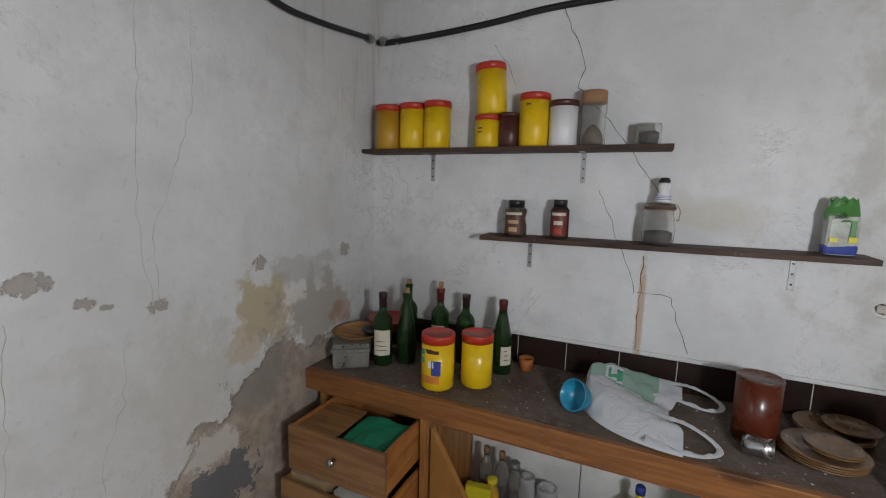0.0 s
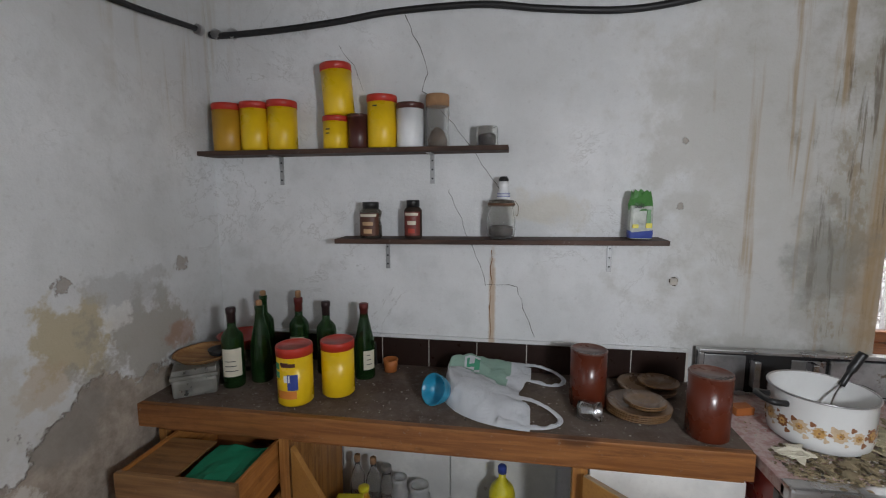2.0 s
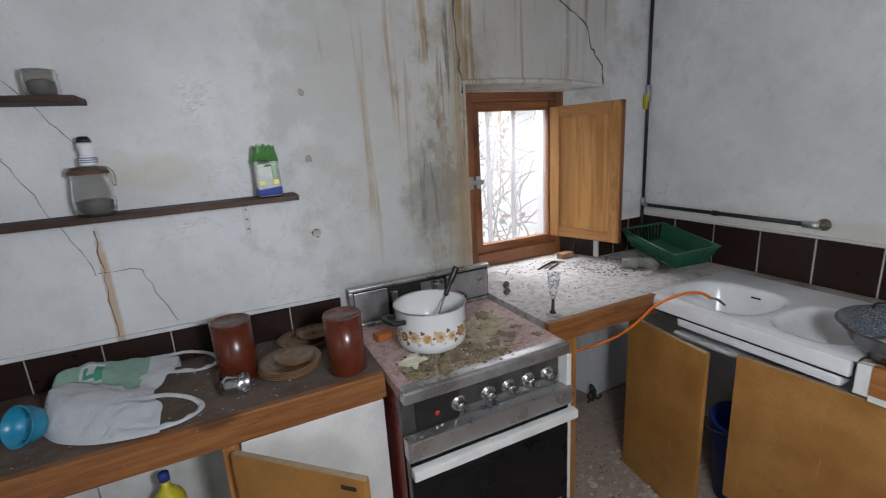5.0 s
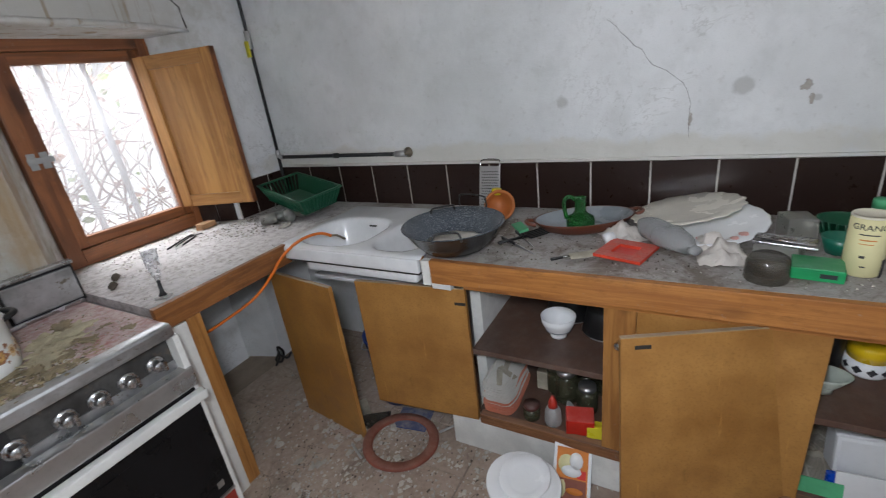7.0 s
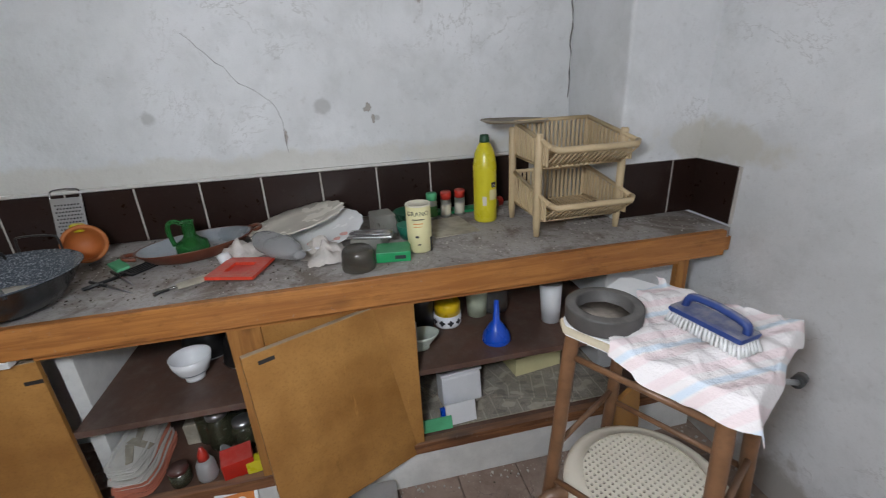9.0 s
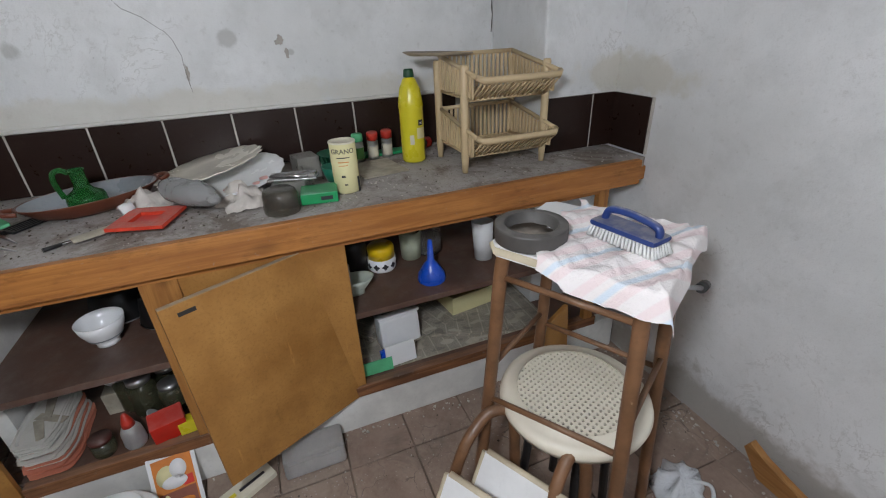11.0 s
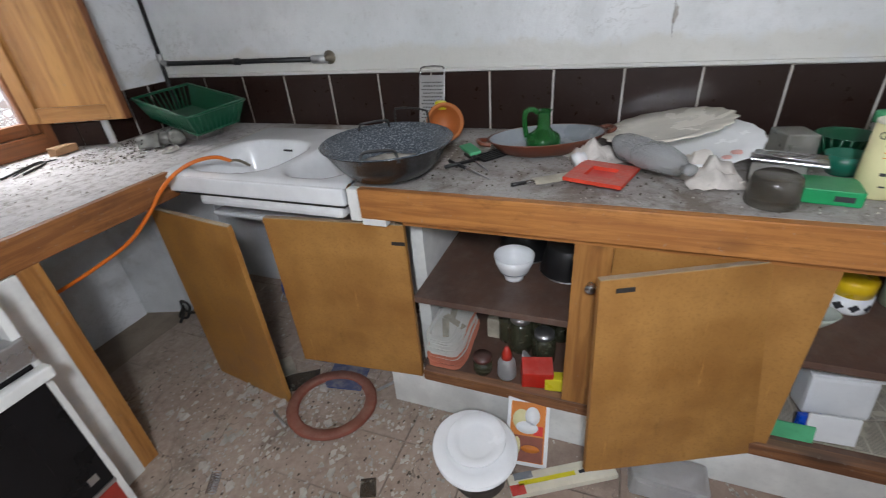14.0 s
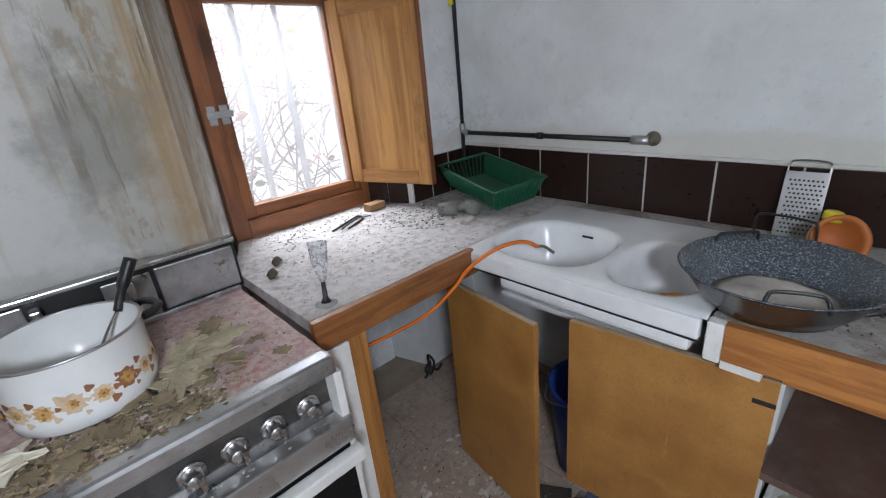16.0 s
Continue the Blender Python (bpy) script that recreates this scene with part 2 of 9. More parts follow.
    col = lay(col, n.math("MULTIPLY", runs, blob((2.35, 2.7, 2.3), (0.5, 0.4, 0.6), 0.4, 0.3)), 0.8, (0.25, 0.165, 0.08))
    col = lay(col, n.math("MULTIPLY", runs, blob((-0.57, 2.35, 2.25), (0.2, 0.25, 0.4), 0.4, 0.3)), 0.4, (0.36, 0.28, 0.16))
    col = lay(col, blob((0.617, 2.555, 1.16), (0.013, 0.1, 0.22), 0.4, 0.25, 30), 0.6, (0.42, 0.24, 0.08))
    col = lay(col, blob((0.617, 2.555, 0.97), (0.05, 0.1, 0.035), 0.4, 0.35, 30), 0.75, (0.35, 0.19, 0.07))
    # whitewash fallen off: bare brown render, and a dark damp patch at the bottom
    bare = blob((-0.57, 1.94, 0.62), (0.3, 0.43, 0.43), 0.04, 0.24, 6)
    col = lay(col, bare, 0.95, n.mix(n.ramp(n.noise(p, 13, 6, 0.7), 0.3, 0.7), (0.24, 0.195, 0.155), (0.44, 0.375, 0.31)))
    # shadow of the broken upper rim, painted into the bare patch as grey
    col = lay(col, n.math("MULTIPLY", bare, blob((-0.57, 1.78, 0.96), (0.3, 0.20, 0.11), 0.3, 0.4, 9)), 0.7, (0.24, 0.22, 0.20))
    col = lay(col, blob((-0.57, 1.655, 0.79), (0.3, 0.10, 0.06), 0.2, 0.7, 14), 0.8, (0.60, 0.58, 0.54))
    slate = blob((-0.57, 1.675, 0.64), (0.3, 0.13, 0.10), 0.05, 0.7, 14)
    col = lay(col, slate, 0.9, (0.115, 0.125, 0.135))
    holes = None
    for c, r in (((-0.57, 1.245, 1.405), (0.1, 0.045, 0.026)), ((-0.57, 1.345, 1.34), (0.1, 0.024, 0.014)), ((-0.57, 1.391, 1.32), (0.1, 0.02, 0.008)), ((-0.57, 1.513, 1.293), (0.1, 0.035, 0.018)), 
                 ((-0.57, 2.326, 1.355), (0.1, 0.035, 0.032)), ((3.257, 0.243, 1.338), (0.1, 0.018, 0.016)), ((3.257, 0.224, 1.297), (0.1, 0.006, 0.022)),
                 ((3.257, 0.02, 1.72), (0.1, 0.018, 0.02)), ((3.257, 0.563, 1.258), (0.1, 0.007, 0.03)), ((-0.57, 1.871, 1.361), (0.1, 0.03, 0.022)),
                 ((3.257, -0.02, 1.76), (0.1, 0.018, 0.018)), ((3.257, 0.56, 1.80), (0.1, 0.013, 0.013)), ((1.30, 2.555, 1.81), (0.012, 0.1, 0.012)),
                 ((1.30, 2.555, 1.575), (0.012, 0.1, 0.012))):
        b = blob(c, tuple(0.85 * q for q in r), 0.15, 0.75, 40)
        holes = b if holes is None else n.math("MAXIMUM", holes, b)
    col = lay(col, holes, 0.85, n.mix(fine, (0.26, 0.23, 0.20), (0.42, 0.38, 0.34)))
    depth = n.math("ADD", n.math("MULTIPLY", n.math("MAXIMUM", n.math("MAXIMUM", bare, slate), holes), -1.2),
                   n.math("ADD", n.math("MULTIPLY", mid, 0.8), n.math("ADD", n.math("MULTIPLY", fine, 0.14), n.math("MULTIPLY", grit, 0.03))))
    n.bump(depth, 0.6, 0.014)
    return n.done(col, 0.88)


def dusty_top(name):
    """Counter slab: dark brown-grey laminate under dust, crumbs and fallen plaster."""
    n = Nodes(name)
    p = n.place()
    a, b, c = n.noise(p, 4, 6, 0.7), n.noise(p, 30, 6, 0.7), n.voronoi(p, 90)
    col = n.mix(n.ramp(a, 0.35, 0.65), (0.075, 0.046, 0.034), (0.155, 0.120, 0.100))
    col = n.mix(n.ramp(b, 0.5, 0.75, 0, 0.4), col, (0.30, 0.27, 0.24))
    east = n.tree.nodes.new("ShaderNodeSeparateXYZ")
    n.put(east.inputs[0], p)
    pale = n.math("MULTIPLY", n.ramp(east.outputs[0], 1.9, 2.2), n.ramp(n.math("ADD", a, n.math("MULTIPLY", b, 0.4)), 0.35, 0.9, 0.40, 0.92))
    col = n.mix(pale, col, (0.43, 0.41, 0.39))
    col = n.mix(n.ramp(n.noise(p, 4.5, 6, 0.7, 0.5), 0.47, 0.62, 0, 0.75), col, (0.135, 0.10, 0.072))
    col = n.mix(n.ramp(n.noise(p, 85, 5, 0.75), 0.52, 0.66, 0, 0.55), col, (0.12, 0.095, 0.075))
    col = n.mix(n.ramp(n.noise(p, 55, 5, 0.75), 0.60, 0.70, 0, 0.55), col, (0.52, 0.50, 0.47))
    chalk = n.math("MULTIPLY", n.ramp(east.outputs[1], 2.0, 2.2), n.math("MULTIPLY", n.ramp(east.outputs[0], 1.95, 2.05), n.ramp(b, 0.3, 0.62, 0.25, 0.9)))
    col = n.mix(chalk, col, (0.62, 0.585, 0.58))
    col = n.mix(n.ramp(c, 0.10, 0.05, 0, n.ramp(a, 0.45, 0.6)), col, (0.60, 0.57, 0.52))
    n.bump(n.math("ADD", b, n.math("MULTIPLY", c, -0.5)), 0.35, 0.004)
    return n.done(col, 0.85)


def glazed(name):
    n = Nodes(name)
    v = n.coords()
    k = n.chance()
    col = n.mix(n.noise(v, 9, 4), (0.013, 0.006, 0.0045), (0.024, 0.011, 0.008))
    col = n.mix(n.math("MULTIPLY", k, 0.5), col, (0.032, 0.019, 0.016))
    film = n.noise(n.place(), 30, 6, 0.7)
    col = n.mix(n.ramp(film, 0.55, 0.8, 0, 0.12), col, (0.16, 0.13, 0.11))
    n.bump(n.noise(v, 14, 3), 0.04, 0.003)
    n.bsdf.inputs["Specular IOR Level"].default_value = 0.32
    return n.done(col, n.ramp(film, 0.3, 0.75, 0.27, 0.36))


def clay(name):
    n = Nodes(name)
    p = n.place()
    v = n.vec("ADD", p, n.vec("MULTIPLY", (7.0, 3.0, 1.0), n.chance()))
    a, b, c = n.noise(v, 6, 5, 0.65), n.noise(p, 40, 5, 0.65), n.noise(p, 1.7, 5, 0.6)
    col = n.mix(n.ramp(a, 0.3, 0.7), (0.17, 0.105, 0.08), (0.29, 0.20, 0.16))
    col = n.mix(n.math("MULTIPLY", n.chance(), 0.35), col, (0.17, 0.14, 0.12))
    north = n.tree.nodes.new("ShaderNodeSeparateXYZ")
    n.put(north.inputs[0], p)
    film = n.math("ADD", n.ramp(c, 0.35, 0.7, 0.2, 0.7), n.ramp(north.outputs[1], 0.4, 1.6, 0.0, 0.5), True)
    col = n.mix(n.math("MULTIPLY", film, n.ramp(b, 0.25, 0.7, 0.5, 1.0)), col, (0.46, 0.375, 0.305))
    col = n.mix(n.ramp(b, 0.66, 0.8, 0, 0.5), col, (0.52, 0.49, 0.45))
    grime = n.ramp(n.noise(p, 3.3, 6, 0.72, 0.8), 0.54, 0.70, 0, 0.55)
    col = n.mix(grime, col, (0.15, 0.125, 0.105))
    chip = n.ramp(n.voronoi(p, 70), 0.16, 0.09, 0, n.ramp(c, 0.42, 0.6))
    col = n.mix(chip, col, (0.56, 0.53, 0.49))
    crackle = n.ramp(n.voronoi(n.vec("ADD", p, n.vec("MULTIPLY", n.noise(p, 5, 4, 0.6, 0.0, True), (0.25, 0.25, 0.25))), 5.5, "DISTANCE_TO_EDGE"), 0.012, 0.004, 0, n.ramp(c, 0.45, 0.55, 0, 0.7))
    col = n.mix(crackle, col, (0.11, 0.09, 0.075))
    n.bump(n.math("ADD", n.math("ADD", b, a), n.math("MULTIPLY", crackle, -1.0)), 0.4, 0.005)
    return n.done(col, 0.85)


PLASTER = stained_plaster("old_whitewash")
COUNTER = dusty_top("dusty_counter")
TILE = glazed("brown_glazed_tile")
GROUT = paint("tile_grout", (0.52, 0.49, 0.45), 0.9, bump=0.3)
CLAY = clay("clay_floor_tile")
JOINT = paint("floor_joint", (0.29, 0.235, 0.185), 0.95, bump=0.4)
# the ceiling is out of view; dark boards chosen to cut bounced light
CEIL = wood("dark_bounce_cut_boards", (0.16, 0.11, 0.07), (0.07, 0.045, 0.03), 0, 0.7)
PINE_Y = wood("varnished_pine_y", (0.44, 0.185, 0.047), (0.30, 0.112, 0.028), 1, 0.42, 1.9)
PINE_X = wood("varnished_pine_x", (0.30, 0.122, 0.036), (0.19, 0.07, 0.021), 0, 0.42, 1.9)
PINE_Z = wood("varnished_pine_z", (0.42, 0.195, 0.052), (0.26, 0.105, 0.026), 2, 0.42, 1.5)
SHUT_Z = wood("shutter_pine_z", (0.49, 0.24, 0.072), (0.31, 0.14, 0.042), 2, 0.4)
SHUT_X = wood("shutter_pine_x", (0.44, 0.22, 0.075), (0.30, 0.135, 0.04), 0, 0.4)
SHUT_PANEL = wood("flame_grained_pine", (0.52, 0.27, 0.085), (0.34, 0.15, 0.042), 2, 0.4, 0.8)
FRAME_Z = wood("window_frame_z", (0.29, 0.105, 0.035), (0.16, 0.055, 0.02), 2, 0.45)
FRAME_X = wood("window_frame_x", (0.29, 0.105, 0.035), (0.16, 0.055, 0.02), 0, 0.45)
SHELFWOOD = wood("dark_shelf_wood", (0.085, 0.042, 0.027), (0.035, 0.018, 0.012), 0, 0.66, dust=0.05)
DARKRAIL = wood("grimy_dark_rail", (0.27, 0.118, 0.048), (0.14, 0.057, 0.024), 1, 0.6, 1.9, dust=0.15)
CABWOOD = board("dark_cabinet_shelf", (0.13, 0.055, 0.032), (0.065, 0.027, 0.017), 0.2)
DOORBOARD = board("varnished_door_board", (0.43, 0.215, 0.055), (0.29, 0.13, 0.032))
DOOREDGE = paint("chipped_board_edge", (0.36, 0.25, 0.13), 0.8, bump=0.4, dust=0.7)
DRAWERWOOD = wood("drawer_wood", (0.30, 0.155, 0.06), (0.17, 0.078, 0.03), 0, 0.4)
WHITE = paint("white_paint", (0.72, 0.72, 0.69), 0.7, var=0.15, worn=(0.45, 0.42, 0.36), worn_at=0.66)
STEEL = paint("galvanised_steel", (0.50, 0.50, 0.50), 0.38, 0.9, worn=(0.22, 0.18, 0.14), worn_at=0.68)
BLACKPIPE = paint("black_conduit", (0.012, 0.012, 0.013), 0.5, bump=0.05, dust=0.1)
BRASS = paint("brass_valve", (0.24, 0.21, 0.16), 0.42, 0.8, worn=(0.14, 0.12, 0.1))

# ---- geometry helpers ----


def box(bm, x0, x1, y0, y1, z0, z1, m=None, bevel=0.0):
    r = bmesh.ops.create_cube(bm, size=1)
    vs = r["verts"]
    for v in vs:
        v.co = Vector(((x0 + x1) / 2 + v.co.x * (x1 - x0), (y0 + y1) / 2 + v.co.y * (y1 - y0), (z0 + z1) / 2 + v.co.z * (z1 - z0)))
    if bevel:
        es = list({e for v in vs for e in v.link_edges})
        vs = list(set(vs) | {v for f in bmesh.ops.bevel(bm, geom=es, offset=bevel, segments=2, profile=0.6, affect="EDGES")["faces"] for v in f.verts})
        vs = [v for v in vs if v.is_valid]
    if m is not None:
        bmesh.ops.transform(bm, matrix=m, verts=vs)
    return vs


def cuboid(x0, x1, y0, y1, z0, z1, bevel=0.0, m=None):
    bm = bmesh.new()
    box(bm, x0, x1, y0, y1, z0, z1, m, bevel)
    return bm


def lathe(profile, seg=28, bm=None, m=None, squash=(1, 1)):
    """Turns (radius, height) pairs round the z axis."""
    bm = bm or bmesh.new()
    rings, made = [], []
    for r, z in profile:
        if r < 1e-5:
            ring = [bm.verts.new((0, 0, z))]
        else:
            ring = [bm.verts.new((r * math.cos(2 * math.pi * i / seg) * squash[0], r * math.sin(2 * math.pi * i / seg) * squash[1], z)) for i in range(seg)]
        rings.append(ring)
        made += ring
    for a, b in zip(rings, rings[1:]):
        for i in range(seg):
            j = (i + 1) % seg
            if len(a) == 1 and len(b) > 1:
                bm.faces.new((a[0], b[j], b[i]))
            elif len(b) == 1 and len(a) > 1:
                bm.faces.new((a[i], a[j], b[0]))
            elif len(a) > 1:
                bm.faces.new((a[i], a[j], b[j], b[i]))
    for f in bm.faces:
        f.smooth = True
    if m is not None:
        bmesh.ops.transform(bm, matrix=m, verts=made)
    return bm


def tube(points, r, seg=8, bm=None, closed=False):
    """A round bar along points; r is one radius or one for each point."""
    bm = bm or bmesh.new()
    pts = [Vector(p) for p in points]
    k = len(pts)
    rings, side = [], None
    for i, p in enumerate(pts):
        a = pts[(i - 1) % k] if closed or i else p
        b = pts[(i + 1) % k] if closed or i < k - 1 else p
        d = (b - a).normalized()
        if side is None:
            side = d.orthogonal().normalized()
        side = (side - d * side.dot(d)).normalized()
        up = d.cross(side)
        rr = r[i] if isinstance(r, (list, tuple)) else r
        rings.append([bm.verts.new(p + (side * math.cos(2 * math.pi * j / seg) + up * math.sin(2 * math.pi * j / seg)) * rr) for j in range(seg)])
    for i in range(k if closed else k - 1):
        a, b = rings[i], rings[(i + 1) % k]
        for j in range(seg):
            f = bm.faces.new((a[j], a[(j + 1) % seg], b[(j + 1) % seg], b[j]))
            f.smooth = True
    if not closed:
        bm.faces.new(list(reversed(rings[0])))
        bm.faces.new(rings[-1])
    return bm


def curve(points, steps=8, closed=False):
    """A smooth line through points."""
    p = [Vector(q) for q in points]
    n = len(p)
    out = []
    for i in range(n if closed else n - 1):
        a, b, c, d = (p[(i + o) % n] if closed else p[min(max(i + o, 0), n - 1)] for o in (-1, 0, 1, 2))
        for s in range(steps):
            t = s / steps
            out.append(0.5 * ((2 * b) + (c - a) * t + (2 * a - 5 * b + 4 * c - d) * t * t + (3 * b - a - 3 * c + d) * t ** 3))
    if not closed:
        out.append(p[-1])
    return out


def prism(points, z0, z1, bm=None, m=None):
    """A flat plate with an outline of (x, y) pairs."""
    bm = bm or bmesh.new()
    lo = [bm.verts.new((x, y, z0)) for x, y in points]
    hi = [bm.verts.new((x, y, z1)) for x, y in points]
    bm.faces.new(list(reversed(lo)))
    bm.faces.new(hi)
    for i in range(len(lo)):
        j = (i + 1) % len(lo)
        bm.faces.new((lo[i], lo[j], hi[j], hi[i]))
    if m is not None:
        bmesh.ops.transform(bm, matrix=m, verts=lo + hi)
    return bm


def jitter(bm, amount, scale=20.0):
    for v in bm.verts:
        v.co += noise.noise_vector(v.co * scale) * amount
    return bm


def mesh_of(name, bm, material):
    bmesh.ops.recalc_face_normals(bm, faces=bm.faces[:])
    me = bpy.data.meshes.new(name)
    bm.to_mesh(me)
    bm.free()
    for m in (material if isinstance(material, (list, tuple)) else (material,)):
        me.materials.append(m)
    return me


def thing(name, label, category, m=None, group="", kind=""):
    ob = new(name)
    ob.empty_display_size = 0.05
    if m is not None:
        ob.matrix_basis = m
    return tagged(ob, label, category, group, kind)


def part(name, bm, material, parent, label="", m=None):
    ob = new(name, mesh_of(name, bm, material))
    ob.parent = parent
    if m is not None:
        ob.matrix_basis = m
    if label:
        ob["label"] = label
    return ob


def solid(name, bm, material, label, category, m=None, group="", kind=""):
    ob = new(name, mesh_of(name, bm, material))
    if m is not None:
        ob.matrix_basis = m
    return tagged(ob, label, category, group, kind)


def structure(name, bm, material, label, category):
    return solid(name, bm, material, label, category, kind="structure")


# ---- the room ----
# wall lines: west x = XW, north y = YN, east x = XE, south y = YS; the north-east counter runs into the window niche
XW, XE, YN, YS, TOP = -0.57, 3.257, 2.555, -0.96, 2.72
NICHE_L, NICHE_R, NICHE_TOP, YN2, YWIN = 1.975, 2.885, 1.83, 2.705, 2.975
CT = 0.9

floor = structure("floor", cuboid(XW - 0.3, XE + 0.3, YS - 0.6, YN + 0.6, -0.2, -0.012), JOINT, "worn clay tile floor under dust and rubble", "floor")
structure("ceiling", cuboid(XW - 0.3, XE + 0.3, YS - 0.3, 3.2, TOP, TOP + 0.15), CEIL, "unseen ceiling, boarded dark to cut bounced light", "ceiling")

# the gap in this wall is unseen, added for the west fill lamp
bm = bmesh.new()
box(bm, XW - 0.25, XW, 0.46, YN + 0.25, -0.1, TOP + 0.05)
box(bm, XW - 0.25, XW, YS - 0.3, -0.5, -0.1, TOP + 0.05)
box(bm, XW - 0.25, XW, -0.5, 0.46, 2.1, TOP + 0.05)
wall_west = structure("wall_west", bm, PLASTER, "damp whitewashed wall with fallen plaster", "wall")

bm = bmesh.new()
# left part with its splayed side of the niche
prism([(XW, YN), (NICHE_L, YN), (2.16, YWIN), (2.16, 3.15), (XW, 3.15)], -0.1, TOP + 0.05, bm)
# right part, from the niche to the east wall
prism([(NICHE_R, YN2), (XE, 2.72), (XE + 0.25, 2.72), (XE + 0.25, 3.15), (2.80, 3.15), (2.80, YWIN)], -0.1, TOP + 0.05, bm)
# below the window, and the sloping lintel above it
box(bm, 2.16, 2.80, 2.93, 3.15, -0.1, 0.94)
prism([(NICHE_L, YN + 0.01), (NICHE_R, YN2), (2.80, 3.15), (2.16, 3.15)], 1.845, TOP + 0.05, bm)
wall_north = structure("wall_north", bm, PLASTER, "cracked whitewashed wall with brown water runs", "wall")

# rounded plaster lip of the lintel
lip = []
for i in range(15):
    t = i / 14
    lip.append((NICHE_L - 0.02 + t * (NICHE_R - NICHE_L + 0.04), YN + t * (YN2 - YN), 1.846 + 0.012 * math.sin(math.pi * t) + 0.006 * t))
structure("lintel_trim", jitter(tube(lip, [0.006] + [0.013] * 13 + [0.006], 10), 0.005, 9), PLASTER, "rounded plaster lip over the window niche", "trim")

bm = bmesh.new()
box(bm, XE, XE + 0.25, -0.62, 2.72, -0.1, TOP + 0.05)
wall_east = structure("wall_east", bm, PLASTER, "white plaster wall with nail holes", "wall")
bm = bmesh.new()
box(bm, 2.862, XE + 0.25, YS - 0.25, -0.62, -0.1, TOP + 0.05, bevel=0.012)
wall_pier = structure("wall_pier", bm, PLASTER, "whitewashed chimney pier in the corner", "wall")
# unseen gap left between the two lower boxes for the south fill lamp
bm = bmesh.new()
box(bm, 1.12, 2.862, YS - 0.25, YS, -0.1, TOP + 0.05)
box(bm, XW, 0.12, YS - 0.25, YS, -0.1, TOP + 0.05)
box(bm, 0.12, 1.12, YS - 0.25, YS, 2.1, TOP + 0.05)
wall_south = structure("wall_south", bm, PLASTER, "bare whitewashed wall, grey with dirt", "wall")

# ---- counters ----


east = thing("east_worktop", "dusty worktop with a varnished pine front edge", "worktop")
bm = cuboid(2.640, XE, -0.94, 1.385, CT - 0.035, CT)
part("slab", bm, COUNTER, east, "dust-covered brown slab")
part("front_board", jitter(cuboid(2.615, 2.640, -0.905, 1.352, CT - 0.090, CT + 0.001, 0.003), 0.002, 3), PINE_Y, east, "varnished pine edge board")
part("end_board", cuboid(2.642, 2.69, -0.955, -0.905, CT - 0.088, CT - 0.036, 0.003), PINE_Y, east)
part("rail", cuboid(2.648, 2.672, -0.80, 1.24, CT - 0.118, CT - 0.091, 0.002), PINE_Y, east, "thin pine rail under the edge")

corner = thing("corner_worktop", "dusty corner worktop under the window with fallen plaster", "worktop")
part("slab", prism([(2.04, 2.118), (2.640, 2.118), (2.640, 2.125), (XE, 2.125), (XE, 2.72), (2.80, 2.93), (2.16, 2.93), (2.04, 2.62)], CT - 0.035, CT + 0.002), COUNTER, corner, "chalk-white dust over a brown slab")
part("front_board", jitter(cuboid(2.035, 2.640, 2.090, 2.115, CT - 0.085, CT + 0.003, 0.003), 0.002, 3), PINE_X, corner, "varnished pine edge board")
part("post", cuboid(2.124, 2.182, 2.095, 2.135, 0.0, CT - 0.0865, 0.003), PINE_Z, corner, "slim pine post")
part("side_panel", jitter(cuboid(2.016, 2.1225, 2.086, 2.5, 0.0, CT - 0.0875, 0.003), 0.002, 9), WHITE, corner, "white painted side panel")

north = thing("north_worktop", "long dusty worktop with a varnished pine front edge", "worktop")
part("slab", cuboid(XW, 1.372, 2.096, YN, CT - 0.03, CT + 0.005), COUNTER, north, "dust-covered brown slab")
part("front_board", jitter(cuboid(XW + 0.002, 1.368, 2.070, 2.095, CT - 0.075, CT + 0.007, 0.003), 0.002, 3), PINE_X, north, "varnished pine edge board")
part("rail", cuboid(-0.52, 1.36, 2.10, 2.12, CT - 0.10, CT - 0.076, 0.002), PINE_X, north)


# ---- materials of the things ----
YELLOW = paint("yellow_plastic", (0.80, 0.52, 0.012), 0.32, var=0.06, bump=0.02)
AMBER = paint("amber_plastic", (0.50, 0.27, 0.02), 0.35, var=0.1, bump=0.02)
RED = paint("red_plastic_lid", (0.50, 0.035, 0.02), 0.4, var=0.1, dust=0.45)
BROWN = paint("brown_plastic", (0.075, 0.022, 0.018), 0.35, var=0.1, dust=0.5)
RUST = paint("rust_brown_plastic", (0.105, 0.020, 0.008), 0.3, var=0.15, dust=0.6)
WHITEP = paint("white_plastic", (0.74, 0.75, 0.76), 0.35, var=0.06, bump=0.02)
CORK = paint("cork", (0.36, 0.20, 0.10), 0.9, var=0.3, fine=120, bump=0.3)
CLEAR = glass("clear_glass", (0.97, 0.97, 0.96), dirt=0.08, grime=(0.62, 0.60, 0.56), ior=1.2)
HAZE = glass("hazy_plastic", (0.93, 0.93, 0.93), 0.25, 0.34, (0.68, 0.68, 0.68), ior=1.2)
DUSTGLASS = glass("dusty_glass", (0.55, 0.55, 0.5), 0.2, 0.34)
SMOKE = glass("smoked_glass", (0.30, 0.27, 0.22), 0.12, 0.2, (0.30, 0.29, 0.26))
GREEN = glass("green_bottle_glass", (0.040, 0.150, 0.034), 0.05, 0.10, (0.10, 0.12, 0.09), 0.9)
GREENJ = glass("bright_green_glass", (0.03, 0.30, 0.06), 0.04, 0.12, (0.08, 0.2, 0.09), 0.85)
